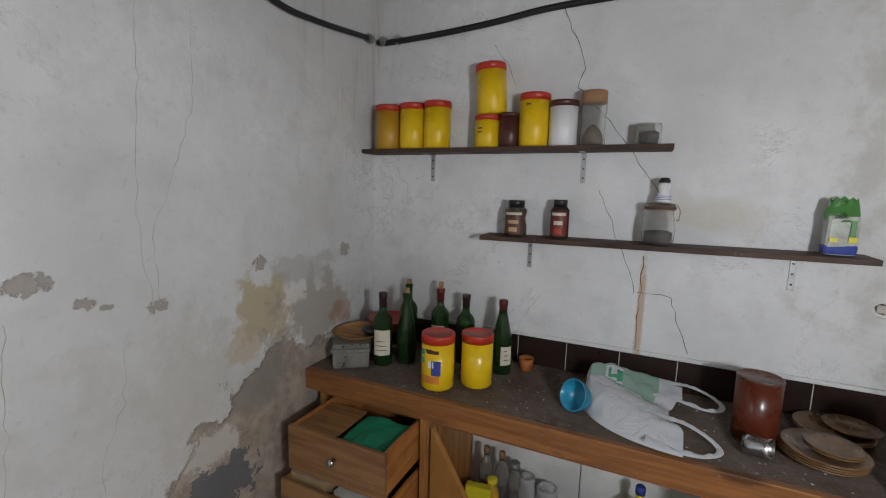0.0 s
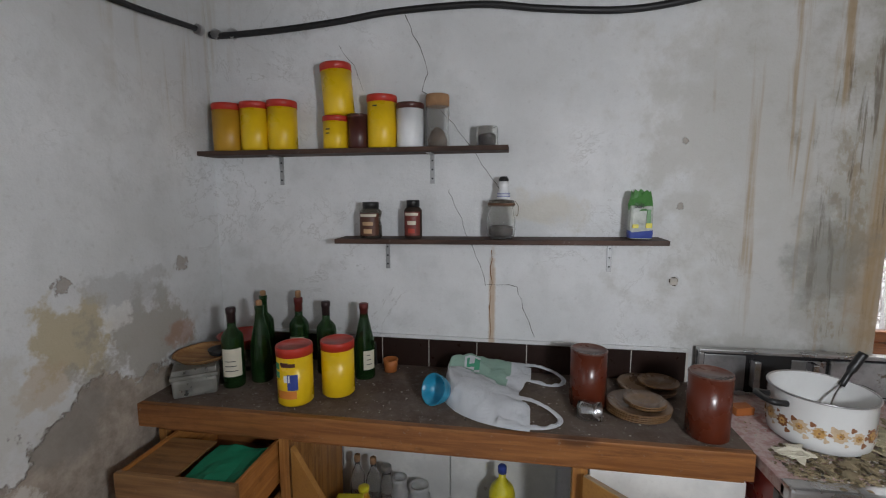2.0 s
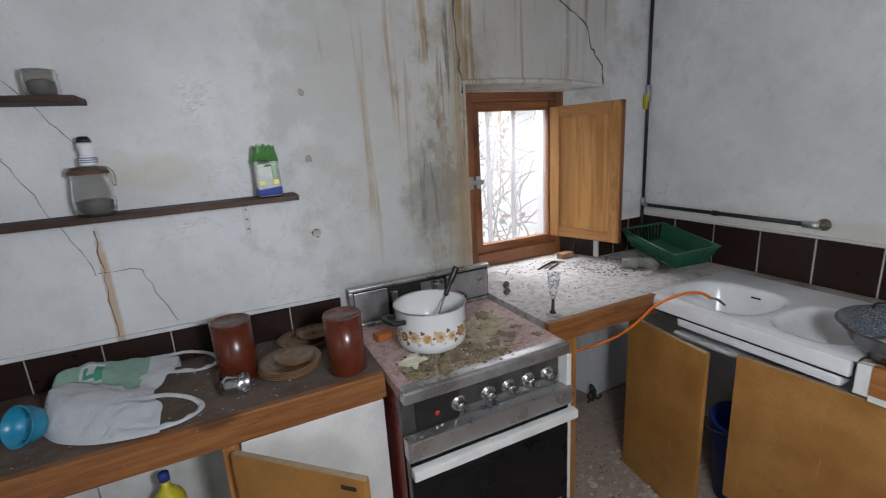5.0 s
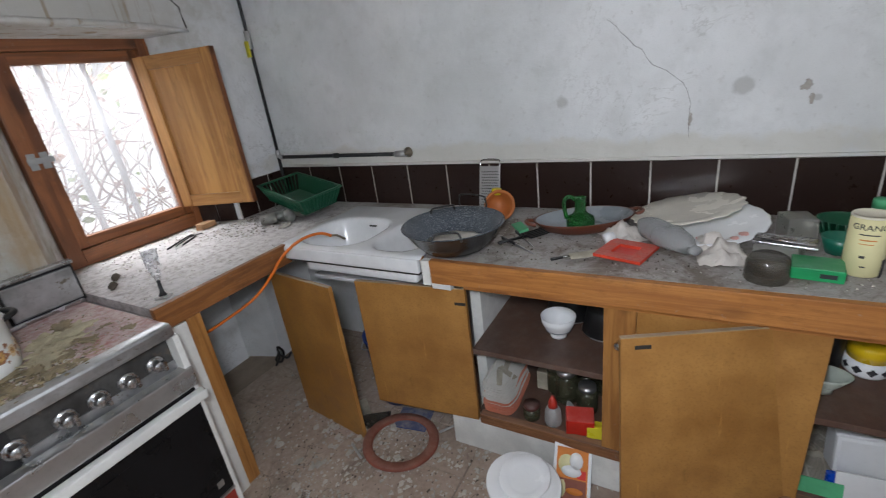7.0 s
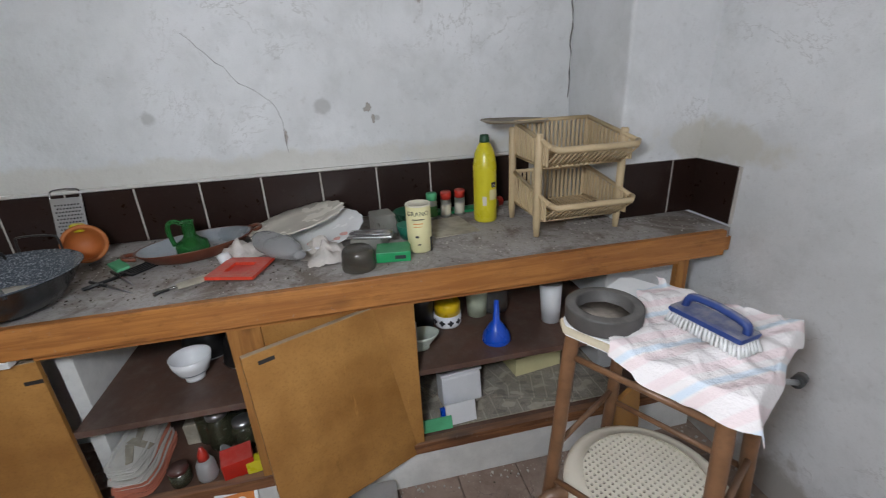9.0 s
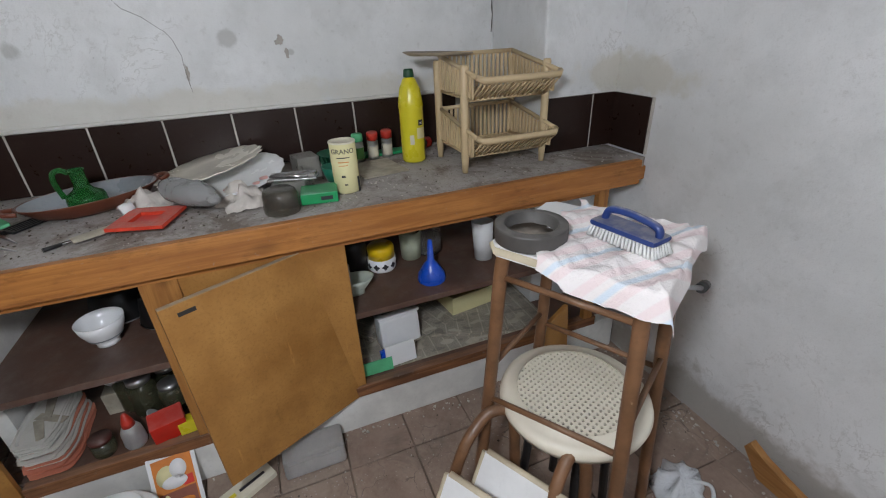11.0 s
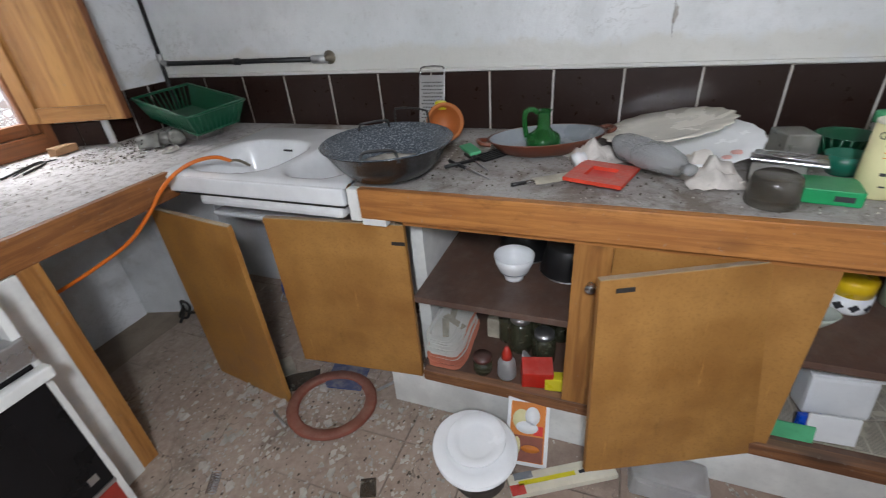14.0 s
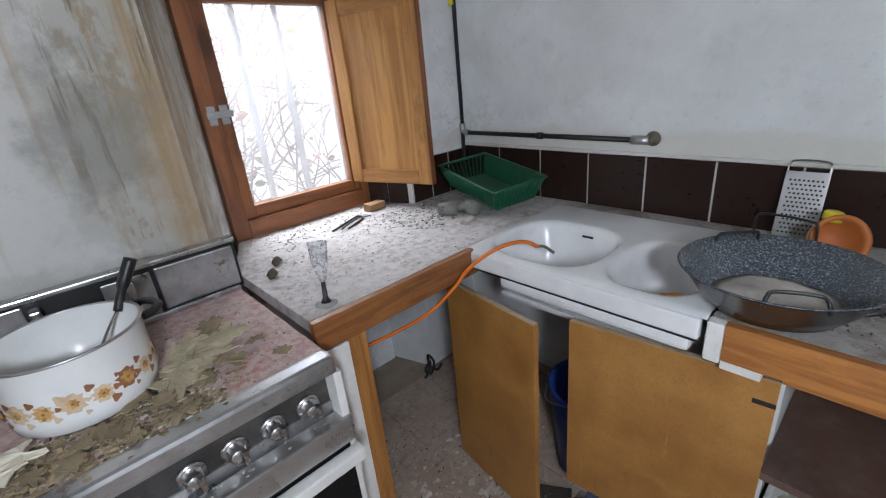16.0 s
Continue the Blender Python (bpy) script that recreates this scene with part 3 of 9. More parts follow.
OLIVE = glass("dark_olive_glass", (0.10, 0.105, 0.06), 0.08, 0.3, (0.16, 0.14, 0.10), 0.8)
BLACK = paint("black_plastic", (0.012, 0.012, 0.013), 0.42, var=0.2, dust=0.2)
PAPER = paint("aged_paper_label", (0.66, 0.62, 0.50), 0.8, var=0.12)
INK = paint("dark_ink", (0.03, 0.03, 0.035), 0.7)
REDINK = paint("red_ink", (0.42, 0.05, 0.03), 0.6)
BLUEINK = paint("blue_ink", (0.03, 0.06, 0.30), 0.6)
ORANGEINK = paint("orange_ink", (0.62, 0.20, 0.03), 0.6)
GREENINK = paint("green_print", (0.09, 0.42, 0.20), 0.6, var=0.25)
LIME = paint("lime_plastic_film", (0.075, 0.24, 0.06), 0.35, var=0.25)
COFFEE = paint("ground_coffee", (0.03, 0.016, 0.009), 0.9, bump=0.4)
HERB = paint("dry_herbs", (0.20, 0.12, 0.06), 0.95, var=0.4, bump=0.4)
CREAM = paint("cream_plastic", (0.56, 0.43, 0.255), 0.45, var=0.12, dust=0.15)
RAG = paint("stiff_pale_rag", (0.68, 0.63, 0.58), 0.9, var=0.18, big=14, bump=0.3)
LEMON = paint("lemon_plastic", (0.68, 0.60, 0.03), 0.32, var=0.06)
PALEYEL = paint("pale_yellow_card", (0.70, 0.65, 0.36), 0.6, var=0.08)
CYAN = paint("blue_plastic_cup", (0.02, 0.28, 0.45), 0.35, dust=0.2)
BLUE = paint("bright_blue_plastic", (0.01, 0.09, 0.62), 0.3)
NAVY = paint("dark_blue_plastic", (0.018, 0.045, 0.19), 0.45, dust=0.95)
BUCKET = paint("blue_bucket_plastic", (0.01, 0.05, 0.28), 0.4, dust=0.2)
FELT = paint("green_felt_lining", (0.002, 0.20, 0.10), 0.9, var=0.2, bump=0.2)
GREENP = paint("green_plastic_rack", (0.004, 0.075, 0.034), 0.38, var=0.2, dust=0.08)
GALV = paint("galvanised_bracket", (0.42, 0.425, 0.43), 0.5, 0.7, var=0.3)
COOKSTEEL = paint("grimy_cooker_steel", (0.085, 0.083, 0.08), 0.4, 0.5, var=0.45, big=9, worn=(0.12, 0.10, 0.085), worn_at=0.58)
BRIGHTSTEEL = paint("brushed_cooker_steel", (0.50, 0.51, 0.52), 0.34, 0.9, var=0.35, worn=(0.24, 0.21, 0.17), worn_at=0.60)
TORNSHEET = paint("torn_olive_paper", (0.42, 0.37, 0.25), 0.9, var=0.3, big=14, fine=90, bump=0.4, worn=(0.20, 0.15, 0.08), worn_at=0.64)
PINKINK = paint("faded_pink_print", (0.70, 0.38, 0.34), 0.4, var=0.3)
MINT = paint("green_plastic_box", (0.01, 0.30, 0.10), 0.4, dust=0.3)
ENAMEL = paint("white_enamel", (0.78, 0.79, 0.78), 0.14, var=0.05, bump=0.015)
SINKWHITE = paint("white_sink_glaze", (0.76, 0.77, 0.78), 0.16, var=0.08, bump=0.02, dust=0.25)
CHROME = paint("tarnished_chrome", (0.55, 0.55, 0.56), 0.28, 1.0, var=0.15, worn=(0.25, 0.2, 0.15), worn_at=0.7)
STAINLESS = paint("dusty_stainless", (0.52, 0.52, 0.52), 0.33, 0.9, var=0.15, dust=0.6)
BLACKGLASS = paint("black_oven_glass", (0.006, 0.006, 0.007), 0.30, var=0.3, bump=0.02)
BLACKGLASS.node_tree.nodes["Principled BSDF"].inputs["Specular IOR Level"].default_value = 0.25
COOKRED = paint("red_cooker_enamel", (0.30, 0.028, 0.018), 0.35, var=0.15)
TERRA = paint("red_oxide_paint", (0.25, 0.075, 0.045), 0.6, var=0.25, dust=0.3)
EARTH = paint("glazed_earthenware", (0.13, 0.034, 0.015), 0.4, var=0.2, dust=0.3)
CLAYDISH = paint("terracotta_pot", (0.42, 0.13, 0.03), 0.6, var=0.15)
GREYGLAZE = paint("grey_blue_glaze", (0.25, 0.28, 0.31), 0.3, var=0.25, dust=0.3)
PLATEBROWN = paint("dusty_brown_plate", (0.17, 0.085, 0.030), 0.3, var=0.2, dust=0.32)
CHINA = paint("white_china", (0.84, 0.85, 0.86), 0.18, var=0.04, dust=0.04)
PINKFOAM = paint("salmon_plastic_tray", (0.62, 0.20, 0.12), 0.5, dust=0.2)
FOAM = paint("dirty_white_tray", (0.66, 0.65, 0.61), 0.6, var=0.12, dust=0.4)
REDTRAY = paint("red_plastic_holder", (0.60, 0.022, 0.012), 0.4, dust=0.3)
TUBE = paint("brown_enamelled_tube", (0.18, 0.088, 0.042), 0.42, var=0.3, big=14, worn=(0.30, 0.20, 0.12), worn_at=0.66, dust=0.2)
IVORY = paint("ivory_plastic_seat", (0.70, 0.65, 0.54), 0.4, var=0.08, dust=0.1)
LAMINATE = paint("white_laminate", (0.74, 0.74, 0.74), 0.4, var=0.08)
LAMEDGE = paint("worn_cream_edge", (0.58, 0.50, 0.36), 0.7, var=0.2)
STONE = paint("grey_stone_dish", (0.075, 0.07, 0.066), 0.5, var=0.3, dust=0.22)
BRISTLE = paint("white_bristles", (0.70, 0.70, 0.69), 0.8, var=0.15, fine=200, bump=0.4)
ORANGE = paint("orange_rubber_hose", (0.65, 0.15, 0.01), 0.45, var=0.1, dust=0.15)
BAREEARTH = paint("dry_mud", (0.34, 0.28, 0.20), 0.95, var=0.25, bump=0.5)
CHIPS = paint("plaster_crumbs", (0.50, 0.47, 0.42), 0.95, var=0.3, bump=0.3)
DARKCHIPS = paint("dark_dirt_crumbs", (0.10, 0.08, 0.06), 0.95, var=0.4, bump=0.3)
FLAKE = paint("peeled_paper_flakes", (0.27, 0.215, 0.13), 0.9, var=0.45, big=18, bump=0.4)
PALECRACK = paint("pale_crack", (0.46, 0.44, 0.40), 0.95)
RUSTRING = paint("perished_rubber_ring", (0.12, 0.05, 0.022), 0.7, var=0.35, big=40)
CRACK = paint("dark_crack", (0.10, 0.095, 0.085), 0.95)
RUSTLINE = paint("rusty_crack", (0.26, 0.12, 0.04), 0.95)
NEWS = paint("yellowed_newspaper", (0.42, 0.38, 0.30), 0.85, var=0.3, big=14, fine=160)
DARKSTEEL = paint("dark_steel_catch", (0.06, 0.055, 0.05), 0.5, 0.6, var=0.3)
IRON = paint("painted_iron_bar", (0.62, 0.63, 0.66), 0.5, dust=0.1)
LEAF = paint("pale_leaf", (0.34, 0.42, 0.18), 0.5, var=0.4)
REDLEAF = paint("dry_red_leaf", (0.40, 0.22, 0.16), 0.6, var=0.4)
TWIG = paint("dry_vine_twig", (0.40, 0.31, 0.29), 0.85, var=0.3)


def speckled(name):
    n = Nodes(name)
    v = n.coords()
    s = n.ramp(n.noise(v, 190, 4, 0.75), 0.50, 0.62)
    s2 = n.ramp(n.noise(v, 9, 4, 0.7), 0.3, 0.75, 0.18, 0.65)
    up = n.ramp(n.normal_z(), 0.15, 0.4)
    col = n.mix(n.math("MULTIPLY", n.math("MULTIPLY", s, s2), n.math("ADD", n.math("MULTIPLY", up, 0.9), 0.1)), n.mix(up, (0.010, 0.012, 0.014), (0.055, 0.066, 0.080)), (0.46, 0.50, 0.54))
    n.bump(n.noise(v, 40, 2), 0.03, 0.002)
    return n.done(col, 0.22)


SPECKLE = speckled("speckled_grey_enamel")


def printed_page(name):
    """Yellowed newsprint: grey columns of text, darker headlines and pictures, gutters between them."""
    n = Nodes(name)
    v = n.coords()
    s = n.tree.nodes.new("ShaderNodeSeparateXYZ")
    n.put(s.inputs[0], v)
    gutter = n.ramp(n.math("ABSOLUTE", n.math("SINE", n.math("MULTIPLY", s.outputs[1], 62.0))), 0.10, 0.22)
    lines = n.ramp(n.math("SINE", n.math("MULTIPLY", s.outputs[0], 1300.0)), -0.2, 0.4, 0.35, 1.0)
    blocks = n.noise(n.stretch(v, (26, 13, 1)), 1.0, 1, 0.3)
    text = n.math("MULTIPLY", n.math("MULTIPLY", gutter, lines), n.ramp(blocks, 0.36, 0.42))
    col = n.mix(n.ramp(n.noise(v, 9, 5, 0.7), 0.3, 0.7), (0.36, 0.32, 0.25), (0.50, 0.46, 0.38))
    col = n.mix(n.math("MULTIPLY", text, 0.6), col, (0.12, 0.11, 0.10))
    col = n.mix(n.math("MULTIPLY", n.ramp(blocks, 0.62, 0.66), 0.35), col, (0.09, 0.085, 0.08))
    n.bump(n.noise(v, 30, 4), 0.3, 0.004)
    return n.done(col, 0.9)


NEWSPRINT = printed_page("yellowed_newsprint")


def hob_top(name):
    n = Nodes(name)
    p = n.place()
    a, b = n.noise(p, 9, 6, 0.7), n.noise(p, 45, 6, 0.7)
    col = n.mix(n.ramp(a, 0.52, 0.7), (0.38, 0.22, 0.20), (0.33, 0.05, 0.035))
    col = n.mix(n.ramp(b, 0.38, 0.6, 0.2, 0.85), col, (0.56, 0.46, 0.44))
    n.bump(b, 0.4, 0.004)
    return n.done(col, 0.8)


HOB = hob_top("dusty_red_hob")


def towel_stripes(name):
    n = Nodes(name)
    v = n.coords("Object")
    s = n.tree.nodes.new("ShaderNodeSeparateXYZ")
    n.put(s.inputs[0], v)
    w = n.math("SINE", n.math("MULTIPLY", n.math("ADD", s.outputs[0], n.math("MULTIPLY", s.outputs[2], 0.55)), 118.0))
    w2 = n.math("SINE", n.math("MULTIPLY", n.math("ADD", s.outputs[0], n.math("MULTIPLY", s.outputs[2], 0.55)), 59.0))
    col = n.mix(n.ramp(w, 0.1, 0.7), (0.76, 0.72, 0.71), (0.74, 0.63, 0.63))
    col = n.mix(n.math("MULTIPLY", n.ramp(w2, 0.5, 0.8), n.ramp(w, 0.2, -0.4)), col, (0.60, 0.67, 0.74))
    fuzz = n.noise(v, 160, 3)
    col = n.mix(n.ramp(n.noise(v, 9, 5, 0.7), 0.55, 0.8, 0, 0.5), col, (0.55, 0.51, 0.48))
    n.bump(fuzz, 0.5, 0.004)
    return n.done(col, 0.95)


TOWEL = towel_stripes("striped_towel")


def film(name, c, see):
    """Thin milky plastic film."""
    n = Nodes(name)
    v = n.coords()
    n.bsdf.inputs["Transmission Weight"].default_value = see
    n.bsdf.inputs["IOR"].default_value = 1.15
    n.bump(n.noise(v, 17, 7, 0.75, 1.6), 0.75, 0.014)
    return n.done(n.mix(n.noise(v, 12), shade(c, 0.86), c), 0.2)


BAGFILM = film("white_carrier_film", (0.82, 0.85, 0.89), 0.18)
BAGPRINT = film("green_printed_film", (0.40, 0.60, 0.50), 0.2)
BOTTLEP = film("clear_crumpled_plastic", (0.80, 0.81, 0.82), 0.62)
BAGBADGE = film("green_badge_film", (0.10, 0.42, 0.26), 0.1)

# ---- the window ----
win = tagged(thing("window_1", "small varnished wooden window with dusty pane and iron bars", "window"), kind="structure")
WX0, WX1, WZ0, WZ1, WY = 2.262, 2.724, 1.024, 1.752, 2.955
part("jamb", cuboid(2.155, 2.215, WY - 0.035, WY + 0.06, 0.9035, 1.85, 0.003), FRAME_Z, win)
part("jamb", cuboid(2.765, 2.815, WY - 0.035, WY + 0.06, 0.9035, 1.85, 0.003), FRAME_Z, win)
part("head", cuboid(2.216, 2.764, WY - 0.035, WY + 0.06, 1.80, 1.85, 0.003), FRAME_X, win)
part("sill", cuboid(2.216, 2.764, WY - 0.035, WY + 0.06, 0.9035, 0.975, 0.003), FRAME_X, win, "dark varnished sill")
sash = part("sash", cuboid(2.217, WX0, WY - 0.015, WY + 0.035, 0.977, 1.798, 0.003), FRAME_Z, win)
part("sash_stile", cuboid(WX1, 2.763, WY - 0.015, WY + 0.035, 0.977, 1.798, 0.003), FRAME_Z, win)
part("top_rail", cuboid(WX0, WX1, WY - 0.013, WY + 0.033, WZ1, 1.798, 0.003), FRAME_X, win)
part("bottom_rail", cuboid(WX0, WX1, WY - 0.013, WY + 0.033, 0.977, WZ0, 0.003), FRAME_X, win)
n = Nodes("dusty_window_pane")
n.bsdf.inputs["Transmission Weight"].default_value = 0.93
n.bsdf.inputs["IOR"].default_value = 1.02
PANE = n.done(n.mix(n.noise(n.coords(), 9, 6, 0.7), (0.90, 0.89, 0.89), (1, 1, 1)), n.ramp(n.noise(n.coords(), 5, 5), 0.3, 0.7, 0.0, 0.05))
veil = n.tree.nodes.new("ShaderNodeBsdfTranslucent")
veil.inputs[0].default_value = (0.9, 0.9, 0.92, 1)
blend = n.tree.nodes.new("ShaderNodeMixShader")
n.put(blend.inputs[0], n.ramp(n.noise(n.coords(), 7, 5, 0.7), 0.3, 0.7, 0.07, 0.14))
n.put(blend.inputs[1], n.bsdf.outputs[0])
n.put(blend.inputs[2], veil.outputs[0])
n.put(n.tree.nodes["Material Output"].inputs[0], blend.outputs[0])
pane = part("pane", cuboid(WX0, WX1, WY + 0.008, WY + 0.012, WZ0, WZ1), PANE, win, "dusty window pane")
pane.visible_shadow = False
latch = part("latch", cuboid(2.17, 2.262, WY - 0.046, WY - 0.036, 1.372, 1.396, 0.002), GALV, win, "rusty steel bolt latch")
for z in (1.360, 1.404):
    for x in (2.188, 2.232):
        part("latch_plate", cuboid(x - 0.014, x + 0.014, WY - 0.042, WY - 0.0355, z - 0.012, z + 0.012, 0.002), GALV, latch)
for x in (2.41, 2.585):
    part("iron_bar", tube([(x, 3.10, 0.94), (x, 3.10, 1.85)], 0.015, 10), IRON, win, "white painted iron bar")

hinge_a, hinge_b = Vector((2.742, 2.935, 0)), Vector((2.868, 2.528, 0))
d = (hinge_b - hinge_a)
shutter = thing("window_shutter", "open pine panel shutter with varnished frame", "shutter", Matrix.Translation((hinge_a.x, hinge_a.y, 0)) @ Matrix.Rotation(math.atan2(d.y, d.x), 4, "Z"))
L = d.length
for x0, x1 in ((0, 0.062), (L - 0.062, L)):
    part("stile", cuboid(x0, x1, -0.015, 0.015, 1.018, 1.762, 0.004), SHUT_Z, shutter)
for z0, z1 in ((1.018, 1.078), (1.700, 1.762)):
    part("rail", cuboid(0.062, L - 0.062, -0.0145, 0.0145, z0, z1, 0.004), SHUT_X, shutter)
part("panel", cuboid(0.062, L - 0.062, -0.003, 0.003, 1.078, 1.700), SHUT_PANEL, shutter, "flame-grained pine panel")
part("edge_strip", cuboid(L, L + 0.004, -0.015, 0.015, 1.018, 1.762), FRAME_Z, shutter, "dark varnished edge")
for z in (1.15, 1.60):
    part("hinge", tube([(0, 0.016, z - 0.03), (0, 0.016, z + 0.03)], 0.006, 8), STEEL, shutter)

# garden beyond the window: bright overcast sky, a vine and dry twigs
n = Nodes("bright_garden_haze")
n.put(n.bsdf.inputs["Emission Color"], n.mix(n.ramp(n.noise(n.place(), 1.6, 5, 0.65), 0.36, 0.66), (0.66, 0.69, 0.72), (1.0, 0.95, 0.94)))
n.bsdf.inputs["Emission Strength"].default_value = 0.95
HAZEBACK = n.done((0.8, 0.8, 0.8), 1.0)
structure("backdrop", cuboid(-1.2, 6.2, 6.4, 6.45, -1.0, 5.0), HAZEBACK, "bright hazy garden daylight beyond the window", "backdrop")
structure("ground", cuboid(-1.2, 6.2, 3.16, 6.39, -0.3, -0.05), BAREEARTH, "dry bare garden soil outside", "ground")
rnd = random.Random(5)
vine = thing("climbing_vine", "leafless climbing vine with a few leaves", "vine", Matrix.Translation((2.5, 3.5, -0.05)))
bm = bmesh.new()
for k in range(120):
    x, z = rnd.uniform(-0.6, 0.55), rnd.uniform(0.7, 1.25) if k % 3 else rnd.uniform(1.2, 1.8)
    pts = [(x, rnd.uniform(0, 0.25), z)]
    a = rnd.uniform(0.2, 2.9)
    for s in range(7):
        a += rnd.uniform(-0.5, 0.5)
        pts.append((pts[-1][0] + 0.11 * math.cos(a), pts[-1][1] + rnd.uniform(-0.03, 0.03), pts[-1][2] + 0.10 * math.sin(a)))
    tube(curve(pts, 4), [(0.0045 if k % 4 else 0.008) * (1 - 0.75 * i / 28) for i in range(29)], 5, bm)
for k in range(9):
    x = rnd.uniform(-0.5, 0.4)
    tube(curve([(x, 0.1, 0), (x + rnd.uniform(-0.2, 0.2), 0.15, 0.7), (x + rnd.uniform(-0.3, 0.3), 0.1, 1.3), (x + rnd.uniform(-0.3, 0.3), 0.1, 2.0)], 8), 0.006, 5, bm)
part("stem", bm, TWIG, vine)
bm = bmesh.new()
for k in range(110):
    c = Vector((rnd.uniform(-0.6, 0.5), rnd.uniform(0, 0.3), rnd.choice((rnd.uniform(1.0, 1.3), rnd.uniform(1.35, 1.85)))))
    q = Euler((rnd.uniform(0, 6), rnd.uniform(0, 6), rnd.uniform(0, 6))).to_matrix()
    s = rnd.uniform(0.012, 0.034)
    vs = [bm.verts.new(c + q @ Vector(p) * s) for p in ((0, -1, 0), (0.6, -0.3, 0.15), (0.5, 0.5, 0.1), (0, 1.2, -0.1), (-0.5, 0.5, 0.1), (-0.6, -0.3, 0.15))]
    f = bm.faces.new(vs)
    f.material_index = 0 if rnd.random() < 0.55 else 1
part("leaves", bm, (LEAF, REDLEAF), vine, "small green and reddish leaves")

# ---- pipes, cracks and wall fittings ----
conduit = thing("wall_conduit", "black cable conduit clipped along the wall", "conduit")
part("west_run", tube(curve([(XW + 0.018, 1.55, 2.30), (XW + 0.018, 1.93, 2.222), (XW + 0.018, 2.15, 2.226), (XW + 0.018, 2.50, 2.268)], 8), 0.011, 8), BLACKPIPE, conduit)
run = [(XW + 0.03, 2.538, 2.262), (-0.487, 2.538, 2.255), (-0.241, 2.538, 2.263), (0.005, 2.538, 2.281), (0.231, 2.538, 2.305), (0.558, 2.538, 2.311), (0.783, 2.538, 2.283), (1.051, 2.538, 2.262), (1.256, 2.538, 2.278), (1.44, 2.538, 2.317), (1.75, 2.538, 2.37), (1.95, 2.538, 2.40)]
part("north_run", tube(curve(run, 6), 0.013, 8), BLACKPIPE, conduit)
for x, y in ((XW + 0.024, 2.48), (XW + 0.06, 2.535), (XW + 0.13, 2.54)):
    part("clip", tube([(x, y - 0.01, 2.262), (x, y + 0.012, 2.262)], 0.02, 8), STEEL, conduit, "grey metal clip")

pipe = thing("water_pipe", "black water pipe with brass stop valve", "pipe")
part("riser", tube([(3.232, 2.690, TOP), (3.232, 2.690, 1.19)], 0.009, 8), BLACKPIPE, pipe)
part("elbow", tube(curve([(3.232, 2.690, 1.215), (3.232, 2.688, 1.180), (3.236, 2.655, 1.172)], 5), 0.014, 8), STEEL, pipe, "galvanised elbow")
part("branch", tube([(3.236, 2.66, 1.172), (3.238, 1.84, 1.168)], 0.010, 8), BLACKPIPE, pipe)
part("coupling", tube([(3.237, 2.265, 1.170), (3.237, 2.235, 1.170)], 0.014, 8), BLACKPIPE, pipe)
tap = part("tap", tube([(3.238, 1.86, 1.168), (3.238, 1.795, 1.168)], 0.016, 10), STEEL, pipe, "tarnished tap end")
part("flange", lathe([(0, 0), (0.026, 0), (0.026, 0.005), (0.014, 0.012), (0.010, 0.03), (0, 0.03)], 16), BRASS, tap, "", pose(3.256, 1.79, 1.172, 0, -90, 0))
valve = part("valve_body", tube([(3.232, 2.690, 1.85), (3.232, 2.690, 1.76)], 0.016, 10), STEEL, pipe)
part("valve_handle", cuboid(3.205, 3.215, 2.675, 2.70, 1.72, 1.80, 0.003), LEMON, valve, "yellow lever handle")
part("lower_tail", tube([(3.228, 2.688, 1.18), (3.222, 2.685, 0.905)], 0.009, 8), BLACKPIPE, pipe)


def crack(parent, points, r, material=CRACK, seed=0, axis=1):
    """A hairline crack between points of a wall, wandering on the way."""
    rr = random.Random(seed)
    out = []
    for a, b in zip(points, points[1:]):
        a, b = Vector(a), Vector(b)
        k = max(3, int((b - a).length / 0.03))
        for i in range(k):
            p = a.lerp(b, i / k)
            o = Vector([rr.uniform(-0.006, 0.006) for _ in range(3)])
            o[axis] = 0
            out.append(p + o)
    out.append(Vector(points[-1]))
    part("crack", tube(out, [r * rr.uniform(0.4, 1.3) for _ in out], 4), material, parent)


crack(wall_north, [(0.27, YN, 2.31), (0.363, YN, 2.084), (0.336, YN, 2.02), (0.502, YN, 1.837), (0.644, YN, 1.631)], 0.0017, seed=1)
crack(wall_north, [(0.438, YN, 1.642), (0.46, YN, 1.585), (0.543, YN, 1.401), (0.59, YN, 1.254)], 0.0012, seed=2)
crack(wall_north, [(0.615, YN, 1.40), (0.612, YN, 1.20), (0.610, YN, 1.034)], 0.0022, RUSTLINE, 3)
crack(wall_north, [(0.60, YN, 1.262), (0.719, YN, 1.256), (0.735, YN, 1.17), (0.787, YN, 1.053)], 0.0013, seed=4)
crack(wall_north, [(1.935, YN, 2.60), (1.929, YN, 2.303), (1.945, YN, 2.0), (1.958, YN, 1.80)], 0.0045, seed=5)
crack(wall_north, [(0.0, YN, 2.20), (0.06, YN, 2.12), (0.10, YN, 2.02)], 0.0009, seed=6)
crack(wall_west, [(XW, 1.67, 2.5), (XW, 1.646, 1.851), (XW, 1.565, 1.601), (XW, 1.514, 1.512), (XW, 1.522, 1.296)], 0.0010, PALECRACK, seed=7, axis=0)
crack(wall_west, [(XW, 1.43, 1.25), (XW, 1.412, 1.06), (XW, 1.353, 0.93), (XW, 1.35, 0.6)], 0.0010, PALECRACK, seed=8, axis=0)
crack(wall_west, [(XW, 1.51, 2.07), (XW, 1.478, 1.515), (XW, 1.50, 1.30)], 0.0010, PALECRACK, seed=9, axis=0)
